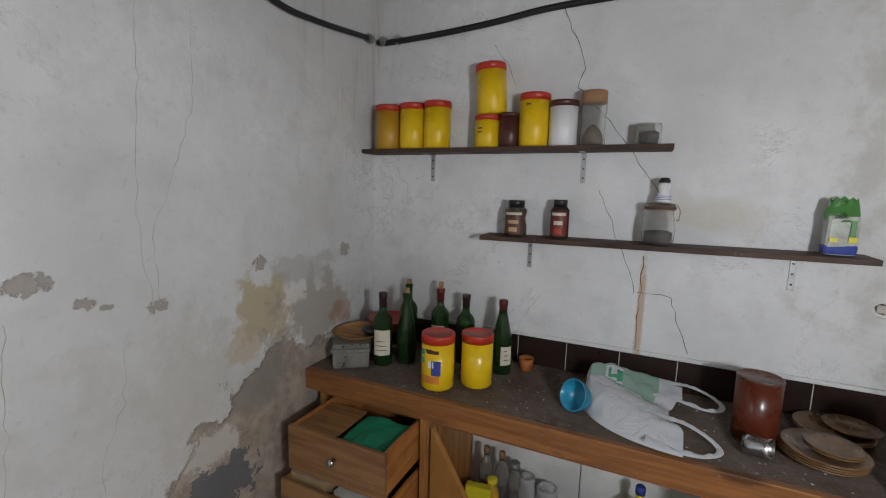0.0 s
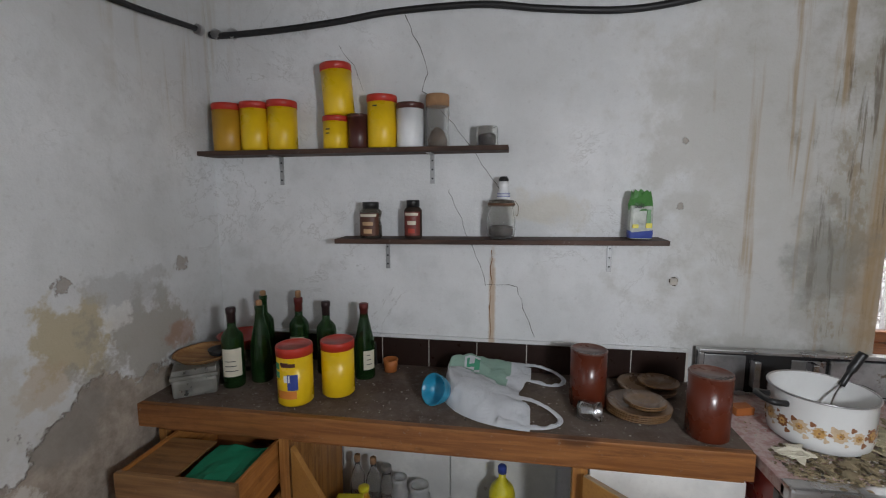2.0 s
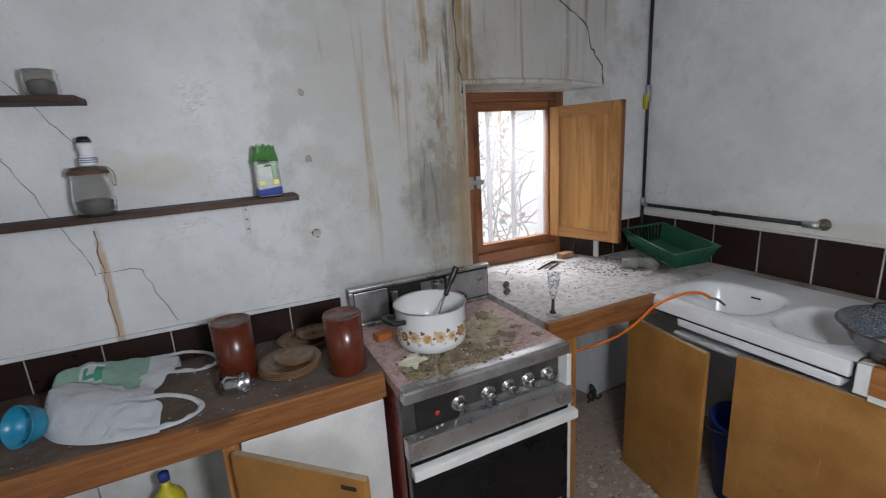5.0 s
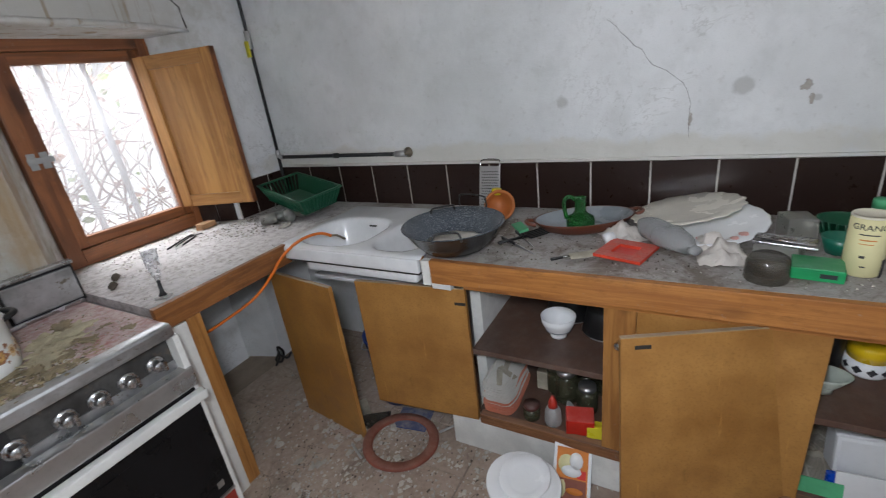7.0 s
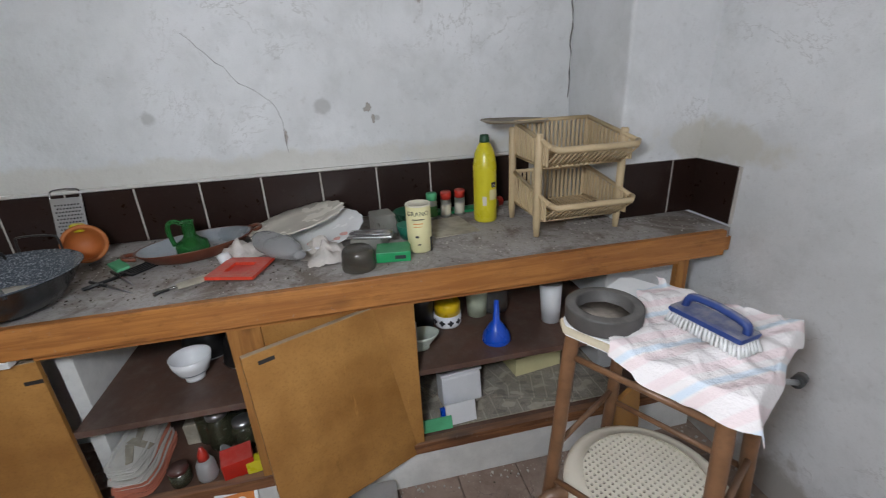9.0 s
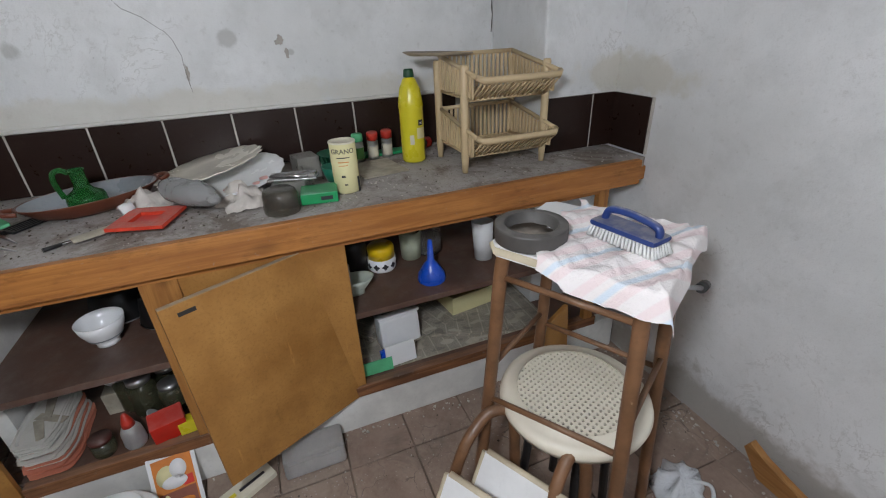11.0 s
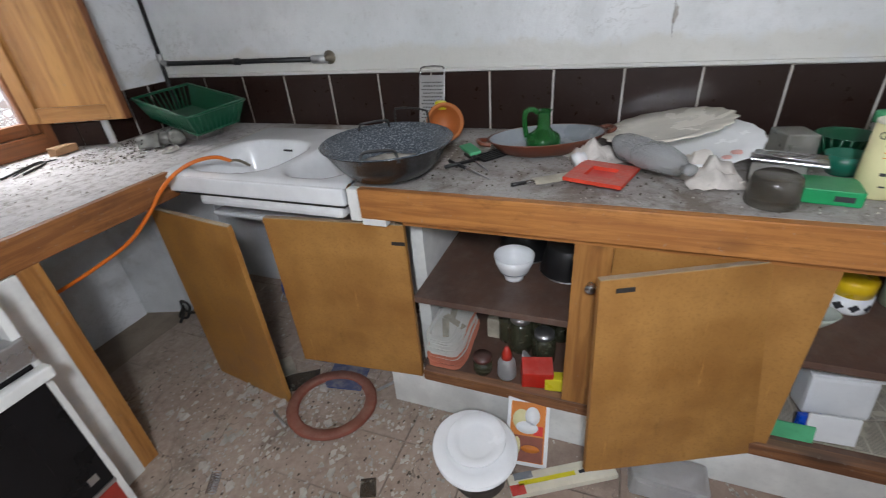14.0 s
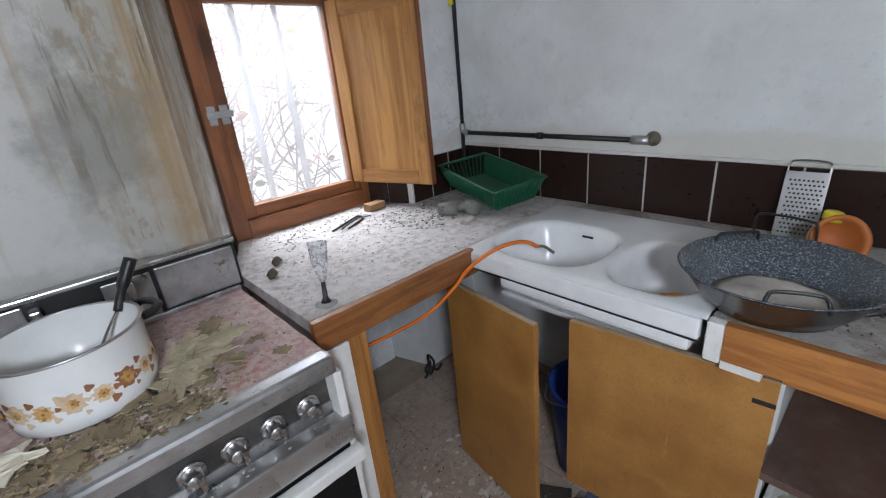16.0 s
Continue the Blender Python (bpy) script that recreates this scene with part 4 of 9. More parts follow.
crack(wall_west, [(XW, 1.2, 1.33), (XW, 1.17, 0.9), (XW, 1.22, 0.5)], 0.0010, PALECRACK, seed=10, axis=0)
crack(wall_east, [(XE, -0.606, 2.30), (XE, -0.608, 1.95), (XE, -0.611, 1.60), (XE, -0.610, 1.33)], 0.0032, seed=11, axis=0)
crack(wall_east, [(XE, 0.85, 1.62), (XE, 0.693, 1.459), (XE, 0.594, 1.387), (XE, 0.566, 1.31), (XE, 0.563, 1.19)], 0.0011, seed=12, axis=0)
crack(wall_north, [(2.548, 2.651, 2.232), (2.70, 2.675, 2.17), (2.76, 2.685, 2.13), (2.80, 2.691, 2.03), (2.835, 2.696, 2.0), (2.895, 2.704, 1.95), (2.902, 2.704, 1.86)], 0.0036, seed=13)

sock = thing("empty_socket_hole", "broken empty socket box in the wall", "socket", Matrix.Translation((1.292, YN, 1.293)))
bm = lathe([(0.017, 0), (0.018, 0.003), (0.024, 0.004), (0.029, 0)], 18, None, pose(0, 0, 0, 90, 0, 0))
part("rim", jitter(bm, 0.006, 45), PLASTER, sock, "crumbled plaster rim")
part("hole", lathe([(0, 0.001), (0.018, 0.0015)], 16, None, pose(0, 0, 0, 90, 0, 0)), DARKCHIPS, sock)
part("core", cuboid(-0.012, 0.014, -0.006, 0, -0.012, 0.013, 0.002), CHIPS, sock)

# ---- shelves on the north wall ----


def wall_shelf(x0, x1, z, brackets, label, tilt=0.0):
    s = thing("wall_shelf", label, "shelf", pose(0, 0, z, 0, 0, 0), group="wall shelves")
    part("plank", jitter(cuboid(x0, x1, 2.428, YN, -0.018, 0.0, 0.002, pose(0, 0, 0, 0, tilt, 0)), 0.002, 5), SHELFWOOD, s, "dark stained dusty plank")
    for x in brackets:
        dz = -0.018 - math.tan(radians(tilt)) * x
        b = part("bracket", cuboid(x - 0.009, x + 0.009, YN - 0.004, YN - 0.0005, dz - 0.115, dz, 0.001), GALV, s, "galvanised angle bracket")
        part("bracket_arm", cuboid(x - 0.009, x + 0.009, 2.462, YN - 0.004, dz - 0.004, dz - 0.0004, 0.001), GALV, b)
        for k in (0.025, 0.06, 0.095):
            part("screw", tube([(x, YN - 0.006, dz - k), (x, YN - 0.003, dz - k)], 0.0035, 8), BLACK, b)
    return s


wall_shelf(-0.552, 0.673, 1.790, (-0.26, 0.377), "dark stained plank shelf on two galvanised brackets", -0.35)
wall_shelf(0.012, 1.231, 1.446, (0.19, 1.058), "rough dark plank shelf covered in dust", -0.6)


def at(x, y, z, rz=0, rx=0, ry=0):
    return pose(x, y, z, rx, ry, rz)


def canister(m, r, h, lid_h, body, lid, label, lidlabel="", marks=(), group=""):
    t = thing("storage_canister", label, "canister", m, group=group)
    e = 0.006
    part("body", lathe([(0, 0), (r - e, 0), (r, e), (r, h - lid_h), (0, h - lid_h)]), body, t)
    part("lid", lathe([(0, h - lid_h), (r * 1.03, h - lid_h), (r * 1.03, h - 0.004), (r * 1.0, h), (r * 0.93, h), (r * 0.92, h - 0.003), (0, h - 0.003)]), lid, t, lidlabel)
    for name, a0, a1, z0, z1, mat in marks:
        wrap(name, r + 0.0006, a0, a1, z0, z1, mat, t)
    return t


def wrap(name, r, a0, a1, z0, z1, material, parent, label="", seg=None, taper=0.0):
    """A patch of print bent round a can; angles in degrees, 0 along +x."""
    bm = bmesh.new()
    k = seg or max(2, int(abs(a1 - a0) / 9))
    rows = []
    for z in (z0, z1):
        rows.append([bm.verts.new(((r + taper * (z - z0)) * math.cos(radians(a0 + (a1 - a0) * i / k)), (r + taper * (z - z0)) * math.sin(radians(a0 + (a1 - a0) * i / k)), z)) for i in range(k + 1)])
    for i in range(k):
        f = bm.faces.new((rows[0][i], rows[0][i + 1], rows[1][i + 1], rows[1][i]))
        f.smooth = True
    return part(name, bm, material, parent, label)


Z1 = lambda x: 1.7905 + 0.0061 * x
Z2 = lambda x: 1.4465 + 0.0105 * x
G = "canisters on the shelf"
canister(at(-0.448, 2.492, Z1(-0.462)), 0.060, 0.186, 0.026, AMBER, RED, "amber plastic canister with a red lid", group=G)
canister(at(-0.328, 2.490, Z1(-0.333)), 0.058, 0.187, 0.026, YELLOW, RED, "yellow plastic canister with a red lid", group=G)
canister(at(-0.214, 2.490, Z1(-0.207)), 0.056, 0.190, 0.027, YELLOW, RED, "yellow plastic canister with a red lid", group=G)
canister(at(0.008, 2.490, Z1(0.0)), 0.050, 0.124, 0.020, YELLOW, RED, "small yellow canister under a taller one", marks=(("print", -118, -98, 0.055, 0.060, INK), ("print", -118, -96, 0.070, 0.075, INK)), group=G)
canister(at(0.024, 2.492, Z1(0) + 0.1275, 0, 0, -4), 0.058, 0.190, 0.027, YELLOW, RED, "tall yellow canister leaning on a small one", group=G)
canister(at(0.100, 2.487, Z1(0.1)), 0.041, 0.128, 0.012, BROWN, BROWN, "small dark brown plastic canister", group=G)
canister(at(0.194, 2.488, Z1(0.19)), 0.056, 0.194, 0.026, YELLOW, RED, "yellow plastic canister with a red lid", marks=(("print", -112, -92, 0.148, 0.153, INK),), group=G)
canister(at(0.303, 2.487, Z1(0.3)), 0.051, 0.162, 0.022, WHITEP, BROWN, "white plastic canister with a brown lid", group=G)


def glass_jar(m, profile, wall, label, material=CLEAR, fill=None, fillmat=None, name="glass_jar"):
    t = thing(name, label, "jar", m)
    inner = [(max(0.0, r - wall), z) for r, z in reversed(profile)]
    inner[-1] = (0, profile[0][1] + wall)
    inner.insert(-1, (max(0.002, profile[1][0] - wall - 0.002), profile[0][1] + wall))
    part("glass_body", lathe(profile + inner[0:]), material, t, "dusty clear glass")
    if fill:
        part("contents", jitter(lathe(fill), 0.0015, 40), fillmat, t)
    return t


j = glass_jar(at(0.408, 2.488, Z1(0.418)), [(0, 0), (0.042, 0), (0.045, 0.006), (0.045, 0.04), (0.042, 0.045), (0.042, 0.11), (0.045, 0.115), (0.045, 0.145), (0.036, 0.155)], 0.003,
              "clear storage jar with cork lid and dried herbs", CLEAR, [(0, 0.004), (0.036, 0.005), (0.036, 0.03), (0.024, 0.058), (0.01, 0.072), (0, 0.072)], HERB)
part("lid", lathe([(0, 0.148), (0.044, 0.148), (0.044, 0.186), (0.041, 0.19), (0, 0.19)]), CORK, j, "round cork lid")
j = glass_jar(at(0.594, 2.488, Z1(0.612)), [(0, 0), (0.036, 0), (0.040, 0.006), (0.040, 0.062), (0.037, 0.070)], 0.003, "small open glass jar stained inside", CLEAR,
              [(0, 0.005), (0.030, 0.006), (0.033, 0.038), (0.02, 0.046), (0, 0.04)], COFFEE)


TAN = paint("tan_print_patch", (0.52, 0.34, 0.19), 0.6, var=0.2)


def coffee_jar(m, r, h, label, print_mat, waist):
    t = thing("coffee_jar", label, "jar", m)
    part("glass_body", lathe([(0, 0), (r - 0.004, 0), (r, 0.006), (r, h * 0.3), (r - waist, h * 0.5), (r, h * 0.68), (r, h * 0.74), (r * 0.72, h * 0.82), (0, h * 0.82)]), SMOKE if waist else COFFEE, t, "dark coffee glass")
    part("lid", lathe([(0, h * 0.82), (r * 0.74, h * 0.82), (r * 0.74, h * 0.985), (r * 0.70, h), (0, h)]), BLACK, t, "black screw lid")
    part("contents", lathe([(0, 0.004), (r - 0.008, 0.004), (r - 0.006, h * 0.3), (r - 0.005 - waist, h * 0.5), (0, h * 0.52)]), COFFEE, t)
    wrap("paper_label", r + 0.0008, -150, -30, h * 0.08, h * 0.70, print_mat, t, "printed paper label")
    wrap("label_band", r + 0.0016, -135, -45, h * 0.60, h * 0.67, PAPER, t)
    wrap("label_patch", r + 0.0016, -118, -62, h * 0.36, h * 0.46, TAN if waist else PAPER, t)
    wrap("label_cup", r + 0.0016, -112, -68, h * 0.14, h * 0.26, TAN if waist else REDINK, t)
    return t


coffee_jar(at(0.142, 2.486, Z2(0.142)), 0.043, 0.140, "waisted instant coffee jar with black lid", paint("brown_jar_print", (0.10, 0.035, 0.018), 0.5, var=0.3), 0.006)
coffee_jar(at(0.312, 2.486, Z2(0.312)), 0.034, 0.146, "slim instant coffee jar with red label", paint("dark_red_jar_print", (0.17, 0.03, 0.022), 0.5, var=0.25), 0.0)
j = glass_jar(at(0.650, 2.488, Z2(0.65)), [(0, 0), (0.042, 0), (0.051, 0.012), (0.054, 0.035), (0.052, 0.07), (0.047, 0.10), (0.044, 0.116), (0.047, 0.118), (0.047, 0.124)], 0.003,
              "clip-top glass jar a third full of coffee", CLEAR, [(0, 0.006), (0.036, 0.007), (0.044, 0.016), (0.046, 0.042), (0.03, 0.048), (0, 0.044)], COFFEE)
part("lid", lathe([(0, 0.127), (0.048, 0.127), (0.049, 0.132), (0.046, 0.142), (0.02, 0.146), (0, 0.146)]), SMOKE, j, "domed glass lid")
part("gasket", lathe([(0.046, 0.1235), (0.0505, 0.1240), (0.0515, 0.1270), (0.0505, 0.1320), (0.048, 0.1325)], 28), RUSTRING, j, "perished brown rubber ring")
part("wire_clip", tube(curve([(0.05 * math.cos(a), 0.05 * math.sin(a), 0.122) for a in [2 * math.pi * i / 16 for i in range(16)]], 2, True), 0.0016, 5, closed=True), BRASS, j, "rusty wire clip")
part("clasp", tube(curve([(0.049, 0, 0.14), (0.062, 0, 0.12), (0.060, 0, 0.085), (0.053, 0, 0.09)], 5), 0.0018, 5), BRASS, j)
t = thing("salt_shaker", "blue-striped white shaker with black cap", "shaker", at(0.657, 2.488, Z2(0.65) + 0.147))
part("body", lathe([(0, 0), (0.022, 0), (0.0235, 0.004), (0.0235, 0.022), (0.016, 0.030), (0.016, 0.040), (0.019, 0.046), (0.019, 0.062), (0.015, 0.066), (0, 0.066)]), WHITEP, t)
part("cap", lathe([(0, 0.066), (0.018, 0.066), (0.018, 0.074), (0.012, 0.083), (0, 0.084)]), BLACK, t, "black domed cap")
for z in (0.008, 0.014, 0.020):
    wrap("stripe", 0.024, -180, 180, z, z + 0.0022, BLUEINK, t, seg=24)

bag = thing("salt_packet", "opened salt packet with green crumpled top", "packet", at(1.143, 2.488, Z2(1.143)) @ Matrix.Diagonal((0.86, 0.9, 0.97, 1)))
bm = cuboid(-0.047, 0.047, -0.026, 0.026, 0, 0.125, 0.012)
part("body", jitter(bm, 0.004, 25), paint("grey_salt_film", (0.44, 0.47, 0.42), 0.35, var=0.3, big=22), bag, "cloudy plastic packet")
bm = bmesh.new()
rows = []
for i, (w, dd, z) in enumerate(((0.048, 0.027, 0.105), (0.047, 0.022, 0.130), (0.046, 0.013, 0.152), (0.040, 0.006, 0.172))):
    rows.append([bm.verts.new((w * math.cos(a), dd * math.sin(a), z + (0.010 * math.sin(5 * a) if i == 3 else 0))) for a in [2 * math.pi * q / 20 for q in range(20)]])
for a, b in zip(rows, rows[1:]):
    for i in range(20):
        bm.faces.new((a[i], a[(i + 1) % 20], b[(i + 1) % 20], b[i]))
part("crumpled_top", jitter(bm, 0.007, 30), LIME, bag, "green crumpled film")
part("blue_band", jitter(cuboid(-0.0485, 0.0485, -0.0275, 0.0275, 0.002, 0.036, 0.012), 0.003, 25), BLUEINK, bag, "blue printed band")
for x0, x1, z0, z1, mt in ((-0.036, -0.012, 0.042, 0.056, LEMON), (0.016, 0.040, 0.042, 0.060, LEMON), (0.018, 0.034, 0.06, 0.11, LIME)):
    part("print", cuboid(x0, x1, -0.0315, -0.0285, z0, z1, 0.001), mt, bag)


def words(text, size, material, parent, m):
    c = bpy.data.curves.new("lettering", "FONT")
    c.body, c.size, c.align_x, c.align_y = text, size, "CENTER", "CENTER"
    c.extrude = 0.0003
    tmp = bpy.data.objects.new("lettering", c)
    me = bpy.data.meshes.new_from_object(tmp)
    bpy.data.objects.remove(tmp)
    me.materials.append(material)
    ob = new("lettering", me)
    ob.parent, ob.matrix_basis = parent, m
    return ob


words("Salt", 0.026, INK, bag, pose(-0.012, -0.030, 0.124, 90, 0, 0))

# ---- north worktop ----


def wine_bottle(m, h, label, shoulder, top, paper=None, glassmat=GREEN, corked=False):
    t = thing("wine_bottle", label, "bottle", m, group="empty wine bottles")
    r, k = 0.039, h / 0.295
    if shoulder == "round":
        prof = [(0, 0.012), (0.02, 0.006), (0.036, 0), (r, 0.005), (r, 0.175 * k), (0.037, 0.19 * k), (0.027, 0.205 * k), (0.0155, 0.218 * k), (0.0145, 0.27 * k), (0.0165, 0.272 * k), (0.0165, 0.288 * k), (0.0125, 0.289 * k)]
    else:
        prof = [(0, 0.012), (0.02, 0.006), (0.037, 0), (r + 0.001, 0.006), (r + 0.001, 0.12 * k), (0.036, 0.155 * k), (0.027, 0.195 * k), (0.018, 0.235 * k), (0.0145, 0.265 * k), (0.0165, 0.272 * k), (0.0165, 0.288 * k), (0.0125, 0.289 * k)]
    inner = [(max(0.003, a - 0.003), z) for a, z in reversed(prof[3:])] + [(0.034, 0.01), (0, 0.016)]
    part("glass_body", lathe(prof + inner), glassmat, t)
    if top == "cork":
        part("cork", lathe([(0, 0.27 * k), (0.0105, 0.27 * k), (0.0115, 0.305 * k), (0.009, 0.308 * k), (0, 0.308 * k)], 14), CORK, t, "old cork stopper")
    else:
        part("capsule", lathe([(0.0150, 0.238 * k), (0.0158, 0.24 * k), (0.0160, 0.27 * k), (0.0178, 0.273 * k), (0.0178, 0.292 * k), (0.015, 0.294 * k), (0, 0.294 * k)], 18), top, t, "foil neck capsule")
    if corked:
        part("cork", lathe([(0, 0.29 * k), (0.0105, 0.29 * k), (0.0115, 0.318 * k), (0.009, 0.321 * k), (0, 0.321 * k)], 14), CORK, t, "old cork stopper")
    if paper:
        a0, a1, z0, z1 = paper
        wrap("paper_label", r + 0.0012, a0, a1, z0 * k, z1 * k, PAPER, t, "stained paper label")
        for i in range(3):
            wrap("print", r + 0.0018, a0 + 18, a1 - 22 - 6 * i, (z0 + 0.02 + 0.018 * i) * k, (z0 + 0.023 + 0.018 * i) * k, INK, t)
    return t


DARKCAP = paint("dark_foil", (0.035, 0.018, 0.018), 0.4, 0.3)
REDCAP = paint("wine_red_foil", (0.12, 0.018, 0.015), 0.4, 0.3)
wine_bottle(at(-0.330, 2.262, 0.906), 0.300, "labelled dark green wine bottle", "round", DARKCAP, (-118, -12, 0.045, 0.148))
wine_bottle(at(-0.255, 2.325, 0.906), 0.300, "green wine bottle with cork, no label", "slope", "cork")
wine_bottle(at(-0.325, 2.47, 0.906), 0.302, "green wine bottle corked, standing behind", "round", "cork")
wine_bottle(at(-0.162, 2.455, 0.906), 0.298, "green bottle with red neck foil and cork", "round", REDCAP, (-130, -40, 0.06, 0.14), corked=True)
wine_bottle(at(-0.038, 2.44, 0.906), 0.290, "green wine bottle with dark foil", "round", DARKCAP, (-75, 0, 0.08, 0.115))
wine_bottle(at(0.130, 2.412, 0.906), 0.296, "slope-shouldered green bottle with small label", "slope", REDCAP, (-78, -8, 0.04, 0.115))

t = canister(at(-0.042, 2.182, 0.906), 0.060, 0.203, 0.031, YELLOW, RED, "yellow cocoa canister with printed front",
             marks=(("logo_shape", -108, -62, 0.140, 0.153, BROWN), ("logo_shape", -112, -84, 0.146, 0.156, BROWN), ("printed_figure", -88, -55, 0.060, 0.115, BLUEINK), ("printed_figure", -100, -80, 0.088, 0.112, WHITEP),
                    ("print", -128, -60, 0.030, 0.058, ORANGEINK), ("print", -140, -116, 0.130, 0.152, GREENINK), ("print", -140, -116, 0.100, 0.122, GREENINK)))
canister(at(0.080, 2.265, 0.906), 0.058, 0.198, 0.029, YELLOW, RED, "plain yellow canister with a dusty red lid")
for x, y, rz in ((0.955, 2.305, 0), (1.275, 2.158, 20)):
    canister(at(x, y, 0.906, rz), 0.059, 0.197, 0.004, RUST, RUST, "rust-brown plastic canister with dusty top", group="rust-brown canisters")

box_l = thing("plastic_food_box", "murky lidded plastic food box", "food box", at(-0.455, 2.222, 0.906, 33))
part("tub", jitter(cuboid(-0.070, 0.072, -0.086, 0.090, 0, 0.066, 0.012), 0.002, 9), DUSTGLASS, box_l, "grey translucent tub")
part("lid", jitter(cuboid(-0.075, 0.077, -0.091, 0.095, 0.067, 0.080, 0.005), 0.002, 9), DUSTGLASS, box_l)
part("upper_lid", jitter(cuboid(-0.068, 0.070, -0.083, 0.087, 0.0805, 0.100, 0.004), 0.002, 9), DUSTGLASS, box_l)
solid("wicker_plate", jitter(lathe([(0, 0), (0.08, 0), (0.10, 0.02), (0.104, 0.022), (0.085, 0.008), (0, 0.008)]), 0.002, 30), wood("woven_wicker", (0.40, 0.22, 0.08), (0.24, 0.11, 0.04), 0, 0.7), "woven wicker plate on a food box", "plate", at(-0.452, 2.262, 1.008, 0, 2, 0))
solid("ash_dish", lathe([(0, 0), (0.035, 0), (0.042, 0.018), (0.038, 0.018), (0.03, 0.005), (0, 0.005)]), BLACK, "small dark dish on a wicker plate", "dish", at(-0.40, 2.285, 1.018, 0, 2, 0))
solid("red_bowl", lathe([(0, 0), (0.06, 0), (0.10, 0.05), (0.104, 0.052), (0.095, 0.046), (0.055, 0.006), (0, 0.006)]), RED, "red plastic bowl behind the bottles", "bowl", at(-0.40, 2.44, 0.992, 0, 0, 0))
solid("bowl_stand", lathe([(0, 0), (0.07, 0), (0.075, 0.01), (0.07, 0.085), (0, 0.085)]), SMOKE, "dark tin standing under a bowl", "tin", at(-0.40, 2.44, 0.906))
t = thing("smoked_jar", "smoked glass jar with black lid", "jar", at(0.045, 2.49, 0.906))
part("glass_body", lathe([(0, 0), (0.045, 0), (0.048, 0.01), (0.048, 0.09), (0.035, 0.105), (0, 0.105)]), SMOKE, t)
part("lid", lathe([(0, 0.105), (0.033, 0.105), (0.033, 0.128), (0.03, 0.131), (0, 0.131)]), BLACK, t)
solid("baking_tray", jitter(cuboid(-0.10, 0.10, -0.008, 0.008, 0, 0.10, 0.003), 0.001), BLACK, "black tray leaning behind the bottles", "tray", at(0.04, 2.535, 0.906, 0, 6, 0))
solid("clay_cup", lathe([(0, 0), (0.025, 0), (0.030, 0.05), (0.027, 0.05), (0.022, 0.005), (0, 0.005)]), CLAYDISH, "small clay cup near the tiles", "cup", at(0.215, 2.48, 0.906))


